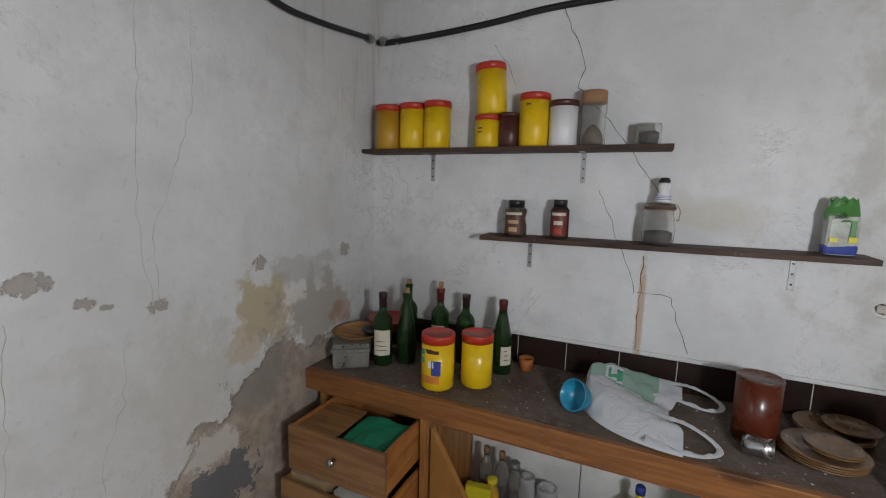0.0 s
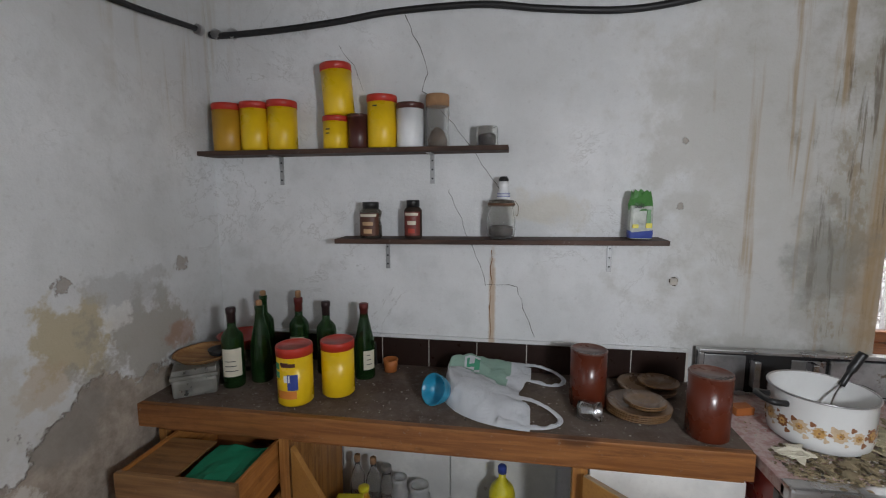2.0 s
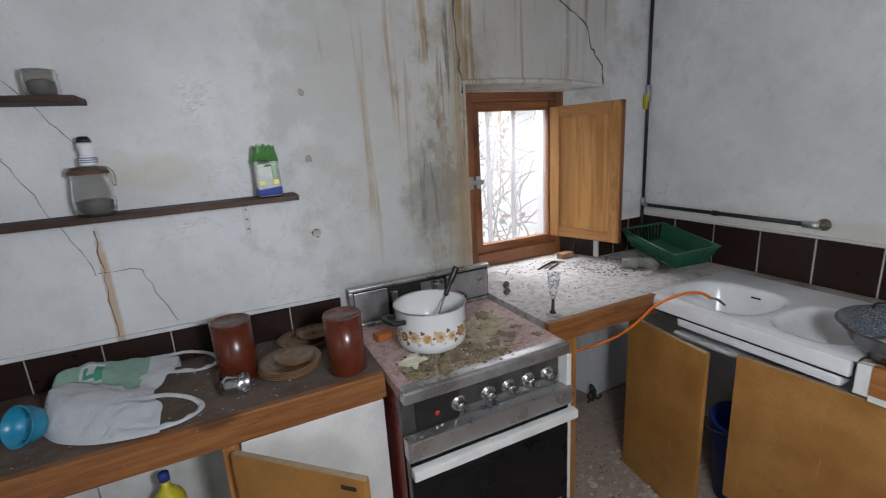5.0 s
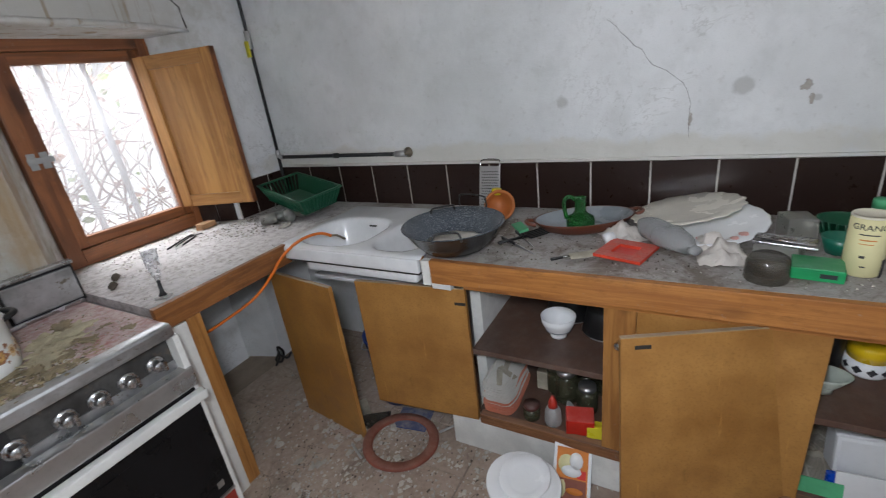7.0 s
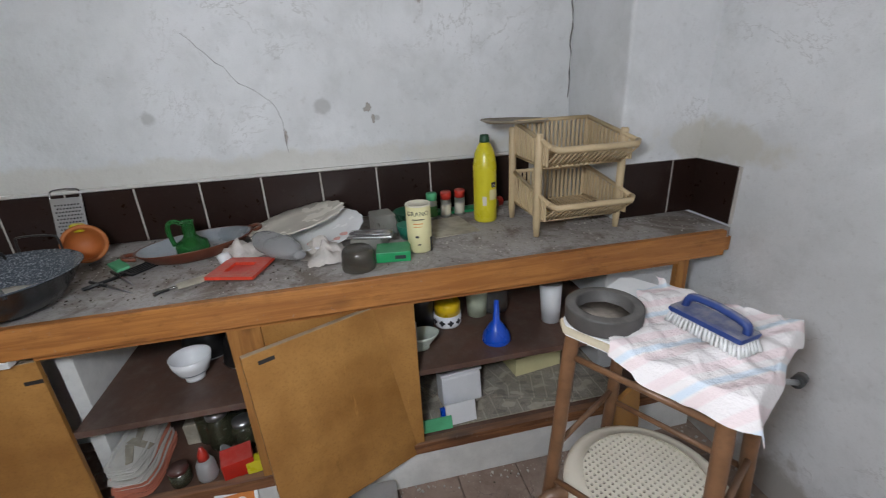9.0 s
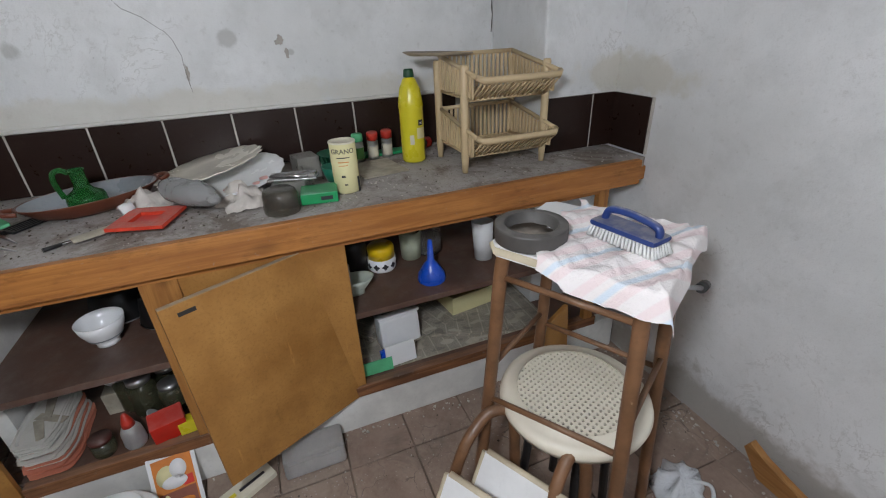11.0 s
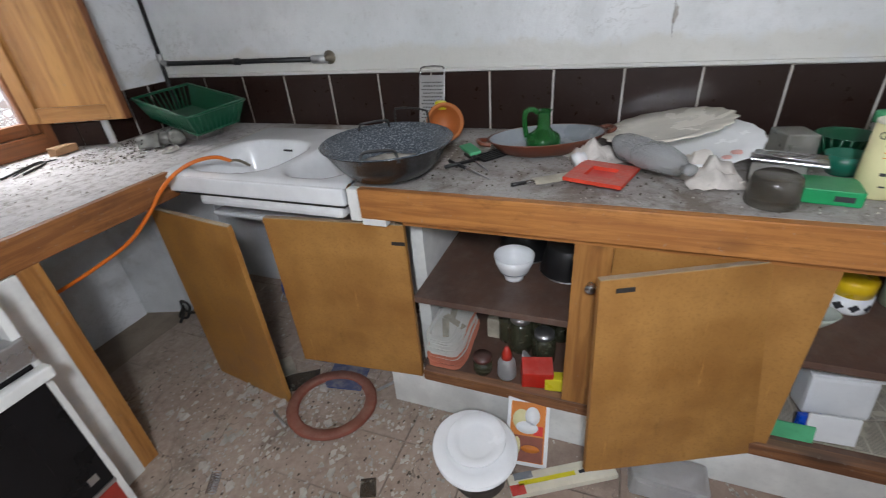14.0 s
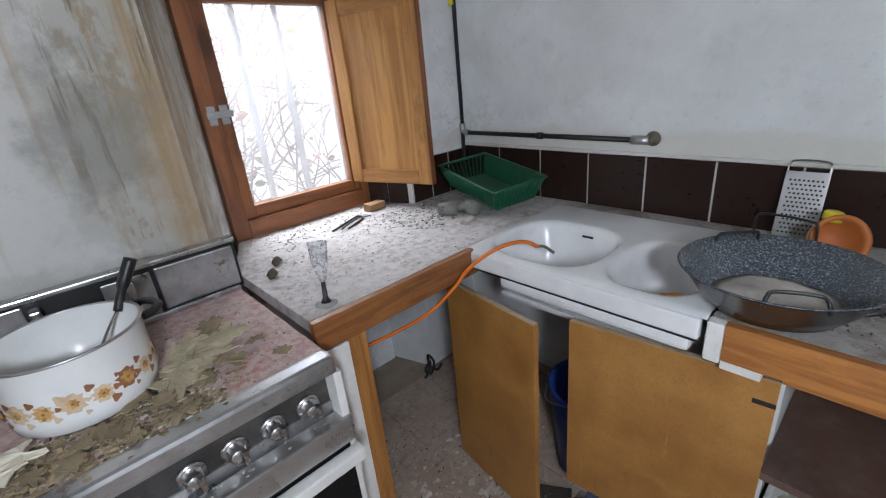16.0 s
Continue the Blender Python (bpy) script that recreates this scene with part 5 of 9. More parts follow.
def carrier_bag(label):
    """A limp carrier bag on the north worktop, its closed end propped up and its two looped handles lying towards the cooker."""
    t = thing("carrier_bag", label, "bag", Matrix.Translation((0.6, 2.3, 0.907)))
    bm = bmesh.new()
    nu, nv = 40, 34
    near = curve([(0.468, 2.245, 0), (0.52, 2.175, 0), (0.60, 2.122, 0), (0.69, 2.095, 0), (0.755, 2.088, 0)], 10)
    far = curve([(0.462, 2.400, 0), (0.505, 2.462, 0), (0.60, 2.492, 0), (0.70, 2.495, 0), (0.775, 2.488, 0)], 10)
    top, low = {}, {}
    for i in range(nu + 1):
        u = i / nu
        for j in range(nv + 1):
            v = j / nv
            q = near[i].lerp(far[i], v)
            q.x -= 0.040 * math.sin(math.pi * min(1, max(0, (v - 0.22) / 0.55))) * max(0.0, u - 0.55) / 0.45
            fold = 0.78 - 0.36 * u
            if v < fold:
                h = 0.088 * math.sin(0.5 * math.pi * (v / fold) ** 0.7) + 0.012 * math.sin(math.pi * v / fold)
            else:
                w = (v - fold) / (1 - fold)
                h = 0.088 - 0.016 * math.sin(math.pi * min(1, 2.2 * w)) * (w < 0.46) + 0.026 * w
            h *= (1 - 0.62 * u) * min(1.0, 0.62 + 3.5 * u)
            h = h if v < 0.985 else h * 0.9
            k = Vector((q.x * 11, q.y * 11, 0.4))
            h += (0.010 * noise.noise(k * 1.4) + 0.006 * noise.noise(k * 3.1) + 0.003 * noise.noise(k * 7.3)) * min(1, v * 8)
            top[i, j] = bm.verts.new((q.x - 0.6, q.y - 2.3, max(0.003, h)))
            if 0 < j < nv and 0 < i < nu:
                low[i, j] = bm.verts.new((q.x - 0.6, q.y - 2.3, 0.001))
    back = [bm.verts.new((far[i].x - 0.6, far[i].y - 2.295, 0.001)) for i in range(nu + 1)]
    for i in range(nu):
        for j in range(nv):
            f = bm.faces.new((top[i, j], top[i + 1, j], top[i + 1, j + 1], top[i, j + 1]))
            f.smooth = True
            u, v = (i + 0.5) / nu, (j + 0.5) / nv
            fold = 0.78 - 0.36 * u
            w = (v - fold) / (1 - fold)
            if w > 0.04 and 0.06 < u < 0.74:
                badge = 0.30 < u < 0.46 and 0.24 < w < 0.82
                rim_ = badge and (u < 0.32 or u > 0.44 or w < 0.32 or w > 0.74)
                f.material_index = 0 if rim_ or (badge and 0.36 < u < 0.39 and w > 0.4) else 2 if badge else 1
        f = bm.faces.new((top[i, nv], top[i + 1, nv], back[i + 1], back[i]))
        f.smooth = True
    part("body", bm, (BAGFILM, BAGPRINT, BAGBADGE), t, "milky film with green print")
    for loop in (((0.685, 2.478, 0.058), (0.75, 2.488, 0.052), (0.80, 2.498, 0.046), (0.862, 2.482, 0.032), (0.893, 2.445, 0.020), (0.872, 2.408, 0.014), (0.82, 2.392, 0.020), (0.745, 2.385, 0.040), (0.68, 2.385, 0.046)),
                 ((0.65, 2.235, 0.050), (0.72, 2.235, 0.040), (0.775, 2.225, 0.034), (0.828, 2.198, 0.020), (0.852, 2.160, 0.010), (0.832, 2.128, 0.006), (0.785, 2.108, 0.006), (0.72, 2.104, 0.012), (0.66, 2.115, 0.022))):
        bm = bmesh.new()
        line = curve(loop, 7)
        rows = []
        for i, q in enumerate(line):
            a, b = line[max(0, i - 1)], line[min(len(line) - 1, i + 1)]
            e = abs(2 * i / (len(line) - 1) - 1)
            side = Vector((-(b - a).y, (b - a).x, 0)).normalized() * (0.009 + 0.016 * e ** 3)
            o = q - Vector((0.6, 2.3, 0))
            r3 = 0.004 * math.sin(i * 0.9)
            rows.append([bm.verts.new(o - side), bm.verts.new(o - side * 0.3 + Vector((0, 0, 0.005 + r3))), bm.verts.new(o + side * 0.4 + Vector((0, 0, 0.003 - r3 * 0.5))), bm.verts.new(o + side)])
        for a, b in zip(rows, rows[1:]):
            for i in range(3):
                bm.faces.new((a[i], a[i + 1], b[i + 1], b[i])).smooth = True
        part("handle_loop", bm, BAGFILM, t)
    return t


carrier_bag("crumpled white carrier bag with green print")
t = thing("blue_bowl", "blue plastic bowl lying on its side by a bag", "bowl", at(0.452, 2.238, 0.952, 0, 62, 0) @ pose(0, 0, 0, 0, -34, 0))
part("body", lathe([(0, -0.030), (0.022, -0.029), (0.040, -0.018), (0.049, 0.004), (0.052, 0.026), (0.054, 0.027), (0.0535, 0.030), (0.050, 0.029), (0.046, 0.004), (0.037, -0.015), (0.02, -0.025), (0, -0.026)], 36), CYAN, t)


def plate(name, m, r, mat, label, category="plate", group="", scallop=0.0):
    bm = lathe([(0, 0), (r * 0.55, 0), (r * 0.66, 0.004), (r * 0.97, 0.016), (r, 0.018), (r * 0.98, 0.0205), (r * 0.65, 0.008), (r * 0.55, 0.0045), (0, 0.0045)], 108 if scallop else 40)
    if scallop:
        for v in bm.verts:
            q = math.hypot(v.co.x, v.co.y)
            if q > r * 0.9:
                k = 1 + scallop * math.cos(18 * math.atan2(v.co.y, v.co.x))
                v.co.x *= k
                v.co.y *= k
    return solid(name, bm, mat, label, category, m, group)


GP = "dusty brown plates"
for i in range(4):
    plate("dinner_plate", at(1.105 + 0.002 * i, 2.262, 0.906 + 0.0065 * i, 20 * i), 0.100, PLATEBROWN, "dusty brown glass dinner plate in a stack", group=GP)
for i in range(2):
    plate("side_plate", at(1.125, 2.255, 0.936 + 0.0065 * i), 0.066, PLATEBROWN, "small dusty brown plate on a stack", group=GP)
for i in range(2):
    plate("dinner_plate", at(1.185, 2.445, 0.906 + 0.0065 * i), 0.100, PLATEBROWN, "dusty brown glass dinner plate in a stack", group=GP)
plate("side_plate", at(1.225, 2.44, 0.930), 0.070, PLATEBROWN, "small dusty brown plate on a stack", group=GP)
t = thing("metal_creamer", "small dented chrome jug on its side", "jug", at(0.915, 2.205, 0.935, 60, 80, 20))
part("body", jitter(lathe([(0, 0), (0.026, 0), (0.032, 0.02), (0.026, 0.05), (0.03, 0.065), (0.0285, 0.065), (0.024, 0.05), (0, 0.006)]), 0.003, 40), CHROME, t)
part("handle", tube(curve([(0.03, 0, 0.055), (0.055, 0, 0.05), (0.055, 0, 0.02), (0.032, 0, 0.012)], 5), 0.003, 6), CHROME, t)

# under the north worktop: drawer unit, leaning board, white panels, bottles
unit = thing("drawer_unit", "wooden drawer unit with two drawers pulled out", "drawer unit")
part("side_panel", cuboid(-0.055, -0.02, 2.075, 2.52, 0.0, 0.822, 0.002), PINE_Z, unit)
part("side_panel", cuboid(-0.52, -0.49, 2.10, 2.52, 0.0, 0.822, 0.002), PINE_Z, unit)
part("divider", cuboid(-0.489, -0.056, 2.08, 2.52, 0.0, 0.10, 0.002), PINE_X, unit)


def drawer(parent, x0, x1, y0, y1, z0, z1, lined):
    d = part("drawer", cuboid(x0, x1, y0, y0 + 0.018, z0, z1, 0.003), DRAWERWOOD, parent, "varnished drawer front")
    part("drawer_side", cuboid(x0 + 0.004, x0 + 0.016, y0 + 0.018, y1, z0 + 0.01, z1 - 0.002, 0.001), PINE_Y, d)
    part("drawer_side", cuboid(x1 - 0.016, x1 - 0.004, y0 + 0.018, y1, z0 + 0.01, z1 - 0.002, 0.001), PINE_Y, d)
    part("drawer_back", cuboid(x0 + 0.017, x1 - 0.017, y1 - 0.012, y1, z0 + 0.01, z1 - 0.02), PINE_X, d)
    part("drawer_bottom", cuboid(x0 + 0.017, x1 - 0.017, y0 + 0.018, y1 - 0.013, z0 + 0.01, z0 + 0.016), PINE_X, d)
    k = part("knob", lathe([(0, 0), (0.009, 0), (0.006, 0.01), (0.013, 0.017), (0.013, 0.022), (0.008, 0.027), (0, 0.028)], 16), CHROME, d, "round chrome knob", pose((x0 + x1) / 2, y0, (z0 + z1) / 2 + 0.008, 90, 0, 0))
    return d


d1 = drawer(unit, -0.455, -0.062, 1.855, 2.30, 0.645, 0.805, True)
d2 = drawer(unit, -0.47, -0.062, 1.83, 2.28, 0.44, 0.615, False)
part("half_lid", cuboid(-0.437, -0.275, 1.875, 2.07, 0.790, 0.796), DRAWERWOOD, d1, "thin wooden insert")
bm = cuboid(-0.272, -0.081, 1.876, 2.08, 0.66, 0.783, 0.006)
bmesh.ops.subdivide_edges(bm, edges=bm.edges[:], cuts=6, use_grid_fill=True)
for v in bm.verts:
    v.co.z += (0.006 * math.sin(v.co.x * 55) * (1 + math.sin(v.co.y * 21)) + 0.004 * noise.noise(v.co * 30)) * (v.co.z > 0.77)
part("lining", bm, FELT, d1, "green felt cutlery lining")
solid("cardboard_box", cuboid(-0.452, -0.30, 1.86, 2.0, 0.458, 0.632, 0.004), DOOREDGE, "brown cardboard box in a drawer", "box")
solid("crumpled_paper", jitter(cuboid(-0.28, -0.12, 1.87, 2.0, 0.458, 0.60, 0.02), 0.03, 30), FOAM, "crumpled white paper in a drawer", "paper")

DOOR_T = 0.019


def door_panel(name, m, w, h, label, group="loose cabinet doors", catch=None, knob=None):
    """A cabinet door standing in its own x-z plane."""
    t = thing(name, label, "door", m, group=group)
    part("panel", cuboid(0, w, -DOOR_T / 2, DOOR_T / 2, 0, h - 0.0015, 0.0015), DOORBOARD, t, "varnished brown board")
    part("top_edge", jitter(cuboid(0.002, w - 0.002, -DOOR_T / 2 + 0.001, DOOR_T / 2 - 0.001, h - 0.0015, h + 0.001), 0.0006, 60), DOOREDGE, t, "chipped dusty edge")
    if catch:
        part("catch", cuboid(catch[0] - 0.022, catch[0] + 0.022, -DOOR_T / 2 - 0.0025, -DOOR_T / 2, catch[1] - 0.006, catch[1] + 0.006, 0.001), DARKSTEEL, t, "rusty catch plate")
        part("catch", cuboid(catch[0] - 0.022, catch[0] + 0.022, DOOR_T / 2, DOOR_T / 2 + 0.0025, catch[1] - 0.006, catch[1] + 0.006, 0.001), DARKSTEEL, t, "rusty catch plate")
    if knob:
        part("knob", lathe([(0, 0), (0.010, 0), (0.008, 0.010), (0.015, 0.016), (0.015, 0.024), (0.010, 0.030), (0, 0.031)], 16), CHROME, t, "round chrome knob", pose(knob[0], -DOOR_T / 2, knob[1], 90, 0, 0))
    return t


def between(a, b, z):
    """A pose whose x axis runs from a to b along the floor, at height z."""
    v = Vector(b) - Vector(a)
    return Matrix.Translation((a[0], a[1], z)) @ Matrix.Rotation(math.atan2(v.y, v.x), 4, "Z"), v.length


m, w = between((0.915, 2.062), (1.215, 1.775), 0.165)
door_panel("cabinet_door", m, w, 0.64, "open varnished cabinet door below the worktop", catch=(w - 0.05, 0.61))
m, w = between((0.0, 2.066), (0.23, 1.985), 0.0)
bm = prism([(0, 0), (0.235, 0), (0.235, 0.545), (0.0, 0.806)], -0.009, 0.009)
t = thing("corner_board", "sloped wooden board under the worktop", "board", m @ pose(0, 0, 0, 90, 0, 0))
part("panel", bm, DOORBOARD, t)
base = thing("north_cabinet_base", "white plastered base below the worktop", "cabinet base")
part("white_panel", jitter(cuboid(0.935, 1.366, 2.100, 2.13, 0.0, 0.80, 0.004), 0.002, 8), WHITE, base, "white painted panel with grey scuffs")
part("stile", cuboid(0.885, 0.93, 2.098, 2.13, 0.0, 0.80, 0.002), PINE_Z, base)
part("bottom_shelf", cuboid(-0.02, 0.885, 2.14, 2.54, 0.28, 0.30), CABWOOD, base)
part("back_panel", cuboid(-0.02, 0.45, 2.535, 2.549, 0.30, 0.82), WHITE, base, "whitewashed back panel")
part("back_panel", cuboid(0.454, 0.885, 2.535, 2.549, 0.30, 0.82), WHITE, base, "whitewashed back panel")


def bottle(name, m, r, h, neck, body, cap, label, category="bottle", capmat=None, group="", caplabel=""):
    t = thing(name, label, category, m, group=group)
    part("body", lathe([(0, 0), (r * 0.9, 0), (r, h * 0.03), (r, h * 0.62), (r * 0.85, h * 0.70), (neck, h * 0.82), (neck, h * 0.90), (neck * 0.8, h * 0.90), (neck * 0.8, h * 0.82), (r * 0.80, h * 0.69), (r * 0.93, h * 0.61), (r * 0.93, h * 0.04), (0, h * 0.03)]), body, t)
    if cap:
        part("cap", lathe([(0, h * 0.90), (neck * 1.2, h * 0.90), (neck * 1.2, h * 0.985), (neck, h), (0, h)], 16), capmat or body, t, caplabel)
    return t


bottle("glass_bottle", at(0.085, 2.42, 0.30), 0.03, 0.265, 0.011, CLEAR, True, "clear glass bottle with cork", capmat=CORK)
bottle("glass_bottle", at(0.152, 2.42, 0.30), 0.03, 0.26, 0.011, CLEAR, True, "clear glass bottle with cork", capmat=CORK)
bottle("oil_bottle", at(0.135, 2.35, 0.30), 0.03, 0.18, 0.018, AMBER, True, "small oil bottle with yellow cap", capmat=LEMON)
bottle("glass_bottle", at(0.207, 2.42, 0.30), 0.025, 0.23, 0.018, CLEAR, True, "slim clear bottle with grey cap", capmat=STEEL)
bottle("tumbler_bottle", at(0.262, 2.42, 0.30), 0.033, 0.205, 0.03, HAZE, False, "hazy plastic bottle without cap")
bottle("tumbler_bottle", at(0.34, 2.43, 0.30), 0.045, 0.17, 0.04, HAZE, False, "squat hazy plastic bottle")
bottle("cleaner_bottle", at(0.672, 2.40, 0.30), 0.05, 0.29, 0.014, LEMON, True, "yellow cleaner bottle with blue cap", capmat=BLUEINK)
for x, y, w, h, mt, lb in ((0.05, 2.28, 0.10, 0.17, LEMON, "yellow cardboard packet below the worktop"), (0.30, 2.30, 0.09, 0.14, WHITEP, "white cardboard packet below the worktop"), (0.43, 2.30, 0.13, 0.16, BLUEINK, "dark blue cardboard packet below the worktop"), (0.55, 2.32, 0.06, 0.12, CORK, "brown cardboard packet below the worktop")):
    solid("carton", cuboid(-w / 2, w / 2, -0.02, 0.02, 0, h, 0.002), mt, lb, "carton", at(x + w / 2, y, 0.301, 8, -6))

# ---- cooker ----
ck = thing("gas_cooker", "old freestanding gas cooker buried in dust", "cooker")
CX0, CX1, CY0, CY1 = 1.378, 2.004, 1.945, 2.535
part("body", cuboid(CX0 + 0.012, CX1 - 0.012, CY0 + 0.066, CY1, 0.03, 0.862), COOKRED, ck, "red enamelled sides")
part("hob", cuboid(CX0, CX1, CY0 + 0.012, CY1, 0.863, 0.898, 0.004), HOB, ck, "red hob under pale dust")
part("front_lip", cuboid(CX0, CX1, CY0 - 0.012, CY0 + 0.038, 0.858, 0.9035, 0.010), BRIGHTSTEEL, ck, "brushed steel lip")
fp = part("control_panel", cuboid(CX0 + 0.004, CX1 - 0.004, CY0 + 0.039, CY0 + 0.063, 0.725, 0.857, 0.002), COOKSTEEL, ck, "grimy steel control panel")
part("chrome_strip", cuboid(CX0 + 0.20, CX1 - 0.004, CY0 + 0.033, CY0 + 0.0385, 0.726, 0.762, 0.001), BRIGHTSTEEL, fp, "dusty chrome strip")
part("timer_panel", cuboid(CX0 + 0.05, CX0 + 0.205, CY0 + 0.033, CY0 + 0.0385, 0.734, 0.845, 0.001), BLACK, fp)
part("indicator_lamp", lathe([(0, 0), (0.009, 0), (0.009, 0.006), (0, 0.008)], 12), RED, fp, "red indicator lamp", pose(1.50, CY0 + 0.033, 0.776, 90, 0, 0))
for x in (1.580, 1.692, 1.774, 1.855, 1.938):
    k = part("knob", lathe([(0, 0), (0.028, 0), (0.028, 0.004), (0.022, 0.007), (0.019, 0.007), (0.0175, 0.030), (0.015, 0.033), (0, 0.033)], 22), CHROME, fp, "chrome control knob", pose(x, CY0 + 0.038, 0.780, 90, 0, 0))
    part("knob_grip", cuboid(-0.005, 0.005, -0.017, 0.017, 0.030, 0.046, 0.002), CHROME, fp, "", pose(x, CY0 + 0.038, 0.780, 90, 0, 12))
part("ledge", cuboid(CX0 + 0.002, CX1 + 0.010, CY0 - 0.018, CY0 + 0.028, 0.665, 0.735, 0.006), STAINLESS, ck, "dusty steel ledge")
part("door_handle", cuboid(CX0 + 0.004, CX1 + 0.012, CY0 - 0.045, CY0 - 0.012, 0.618, 0.652, 0.006), WHITE, ck, "white enamel handle rail")
od = part("oven_door", cuboid(CX0 + 0.006, CX1 - 0.006, CY0 - 0.010, CY0 + 0.027, 0.215, 0.664, 0.003), BLACKGLASS, ck, "black glass oven door")
part("oven_window", cuboid(CX0 + 0.10, CX1 - 0.10, CY0 - 0.0125, CY0 - 0.0105, 0.28, 0.56, 0.001), BLACKGLASS, od)
part("door_mark", cuboid(CX1 - 0.06, CX1 - 0.035, CY0 - 0.0125, CY0 - 0.0105, 0.25, 0.275), STEEL, od)
part("door_trim", cuboid(CX0 + 0.006, CX1 - 0.006, CY0 - 0.012, CY0 + 0.02, 0.200, 0.214, 0.002), CHROME, ck)
part("bottom_drawer", cuboid(CX0 + 0.006, CX1 - 0.006, CY0 - 0.008, CY0 + 0.027, 0.05, 0.199, 0.003), COOKRED, ck, "red enamelled bottom drawer")
for x in (CX0 + 0.05, CX1 - 0.05):
    for y in (CY0 + 0.08, CY1 - 0.06):
        part("foot", lathe([(0, 0), (0.015, 0), (0.018, 0.03), (0, 0.03)], 12), BLACK, ck, "", pose(x, y, 0, 0, 0, 0))
part("side_trim", cuboid(CX1 - 0.011, CX1 + 0.009, CY0 - 0.008, CY0 + 0.05, 0.03, 0.857, 0.002), WHITE, ck, "white enamelled side edge")
sb = part("splashback", cuboid(CX0, CX1 + 0.02, CY1 - 0.028, CY1 - 0.008, 0.899, 1.045, 0.003), BLACK, ck, "raised steel splashback")
part("top_bar", cuboid(CX0 - 0.002, CX1 + 0.022, CY1 - 0.045, CY1 - 0.006, 1.046, 1.060, 0.004), STAINLESS, sb)
part("side_bar", cuboid(CX0 - 0.002, CX0 + 0.014, CY1 - 0.045, CY1 - 0.029, 0.899, 1.0455, 0.003), STAINLESS, sb)
part("steel_panel", cuboid(CX0 + 0.02, CX0 + 0.16, CY1 - 0.034, CY1 - 0.029, 0.906, 1.038, 0.003), BRIGHTSTEEL, sb)
part("steel_panel", cuboid(CX0 + 0.31, CX0 + 0.42, CY1 - 0.034, CY1 - 0.029, 0.906, 1.030, 0.003), BRIGHTSTEEL, sb)
part("steel_panel", cuboid(CX0 + 0.43, CX1 + 0.01, CY1 - 0.040, CY1 - 0.029, 0.912, 1.036, 0.005), BRIGHTSTEEL, sb)
for x in (CX0 + 0.18, CX0 + 0.365):
    part("lid_hinge", cuboid(x - 0.011, x + 0.011, CY1 - 0.075, CY1 - 0.0345, 0.93, 1.03, 0.004), CHROME, sb, "chrome lid hinge")
part("base_strip", cuboid(CX0, CX1, CY1 - 0.06, CY1 - 0.046, 0.899, 0.912, 0.002), CHROME, ck)

pot = thing("enamel_pot", "white enamel pot with brown flower band", "pot", at(1.600, 2.212, 0.900))
R = 0.127
part("body", lathe([(0, 0.003), (0.106, 0), (R - 0.006, 0.012), (R, 0.04), (R, 0.148), (R + 0.003, 0.152), (R - 0.003, 0.153), (R - 0.004, 0.04), (0.10, 0.006), (0, 0.006)], 48), ENAMEL, pot)
part("rim", tube([((R + 0.002) * math.cos(2 * math.pi * i / 48), (R + 0.002) * math.sin(2 * math.pi * i / 48), 0.153) for i in range(48)], 0.003, 6, closed=True), STEEL, pot, "bare steel rim")
FLOWER = (paint("ochre_print", (0.52, 0.30, 0.10), 0.3, var=0.4, big=40), paint("tan_print", (0.60, 0.46, 0.31), 0.3), paint("brown_print", (0.27, 0.12, 0.06), 0.3))


def round_print(parent, r, ang, z, size, mat, lift, petals=0):
    bm = bmesh.new()
    k = 20
    vs = []
    for i in range(k):
        a = 2 * math.pi * i / k
        q = size * (1 + (0.22 * math.cos(petals * a) if petals else 0))
        b = radians(ang) + q * math.cos(a) / r
        vs.append(bm.verts.new(((r + lift) * math.cos(b), (r + lift) * math.sin(b), z + q * math.sin(a))))
    c = bm.verts.new(((r + lift) * math.cos(radians(ang)), (r + lift) * math.sin(radians(ang)), z))
    for i in range(k):
        bm.faces.new((c, vs[i], vs[(i + 1) % k]))
    part("flower_print", bm, mat, parent)


rnd = random.Random(9)
for i in range(18):
    a = i * 20
    round_print(pot, R, a, 0.066 + 0.004 * (i % 2), 0.017 + 0.003 * (i % 2), FLOWER[2 if i % 5 == 0 else 1], 0.0008, 9)
    round_print(pot, R, a, 0.066 + 0.004 * (i % 2), 0.009 + 0.004 * (i % 3 == 0), FLOWER[0], 0.0014, 7)
    round_print(pot, R, a, 0.066 + 0.004 * (i % 2), 0.003, FLOWER[2], 0.0020)
    for k in range(3):
        round_print(pot, R, a + 7 + 3 * k, 0.045 + 0.022 * k + rnd.uniform(-0.003, 0.003), rnd.uniform(0.004, 0.008), FLOWER[rnd.choice((1, 2))], 0.0009, 3)
for a in (190, 25):
    h0 = Matrix.Rotation(radians(a), 4, "Z")
    part("handle", tube([h0 @ Vector(p) for p in curve([(R, -0.035, 0.122), (R + 0.040, -0.034, 0.128), (R + 0.05, 0, 0.130), (R + 0.040, 0.034, 0.128), (R, 0.035, 0.122)], 6)], 0.009, 8), BLACK, pot, "black bakelite handle")
t = thing("ladle", "steel spoon with black handle in a pot", "spoon")
part("rod", tube(curve([(1.60, 2.19, 0.94), (1.66, 2.25, 1.005), (1.695, 2.275, 1.04)], 5), 0.003, 6), CHROME, t)
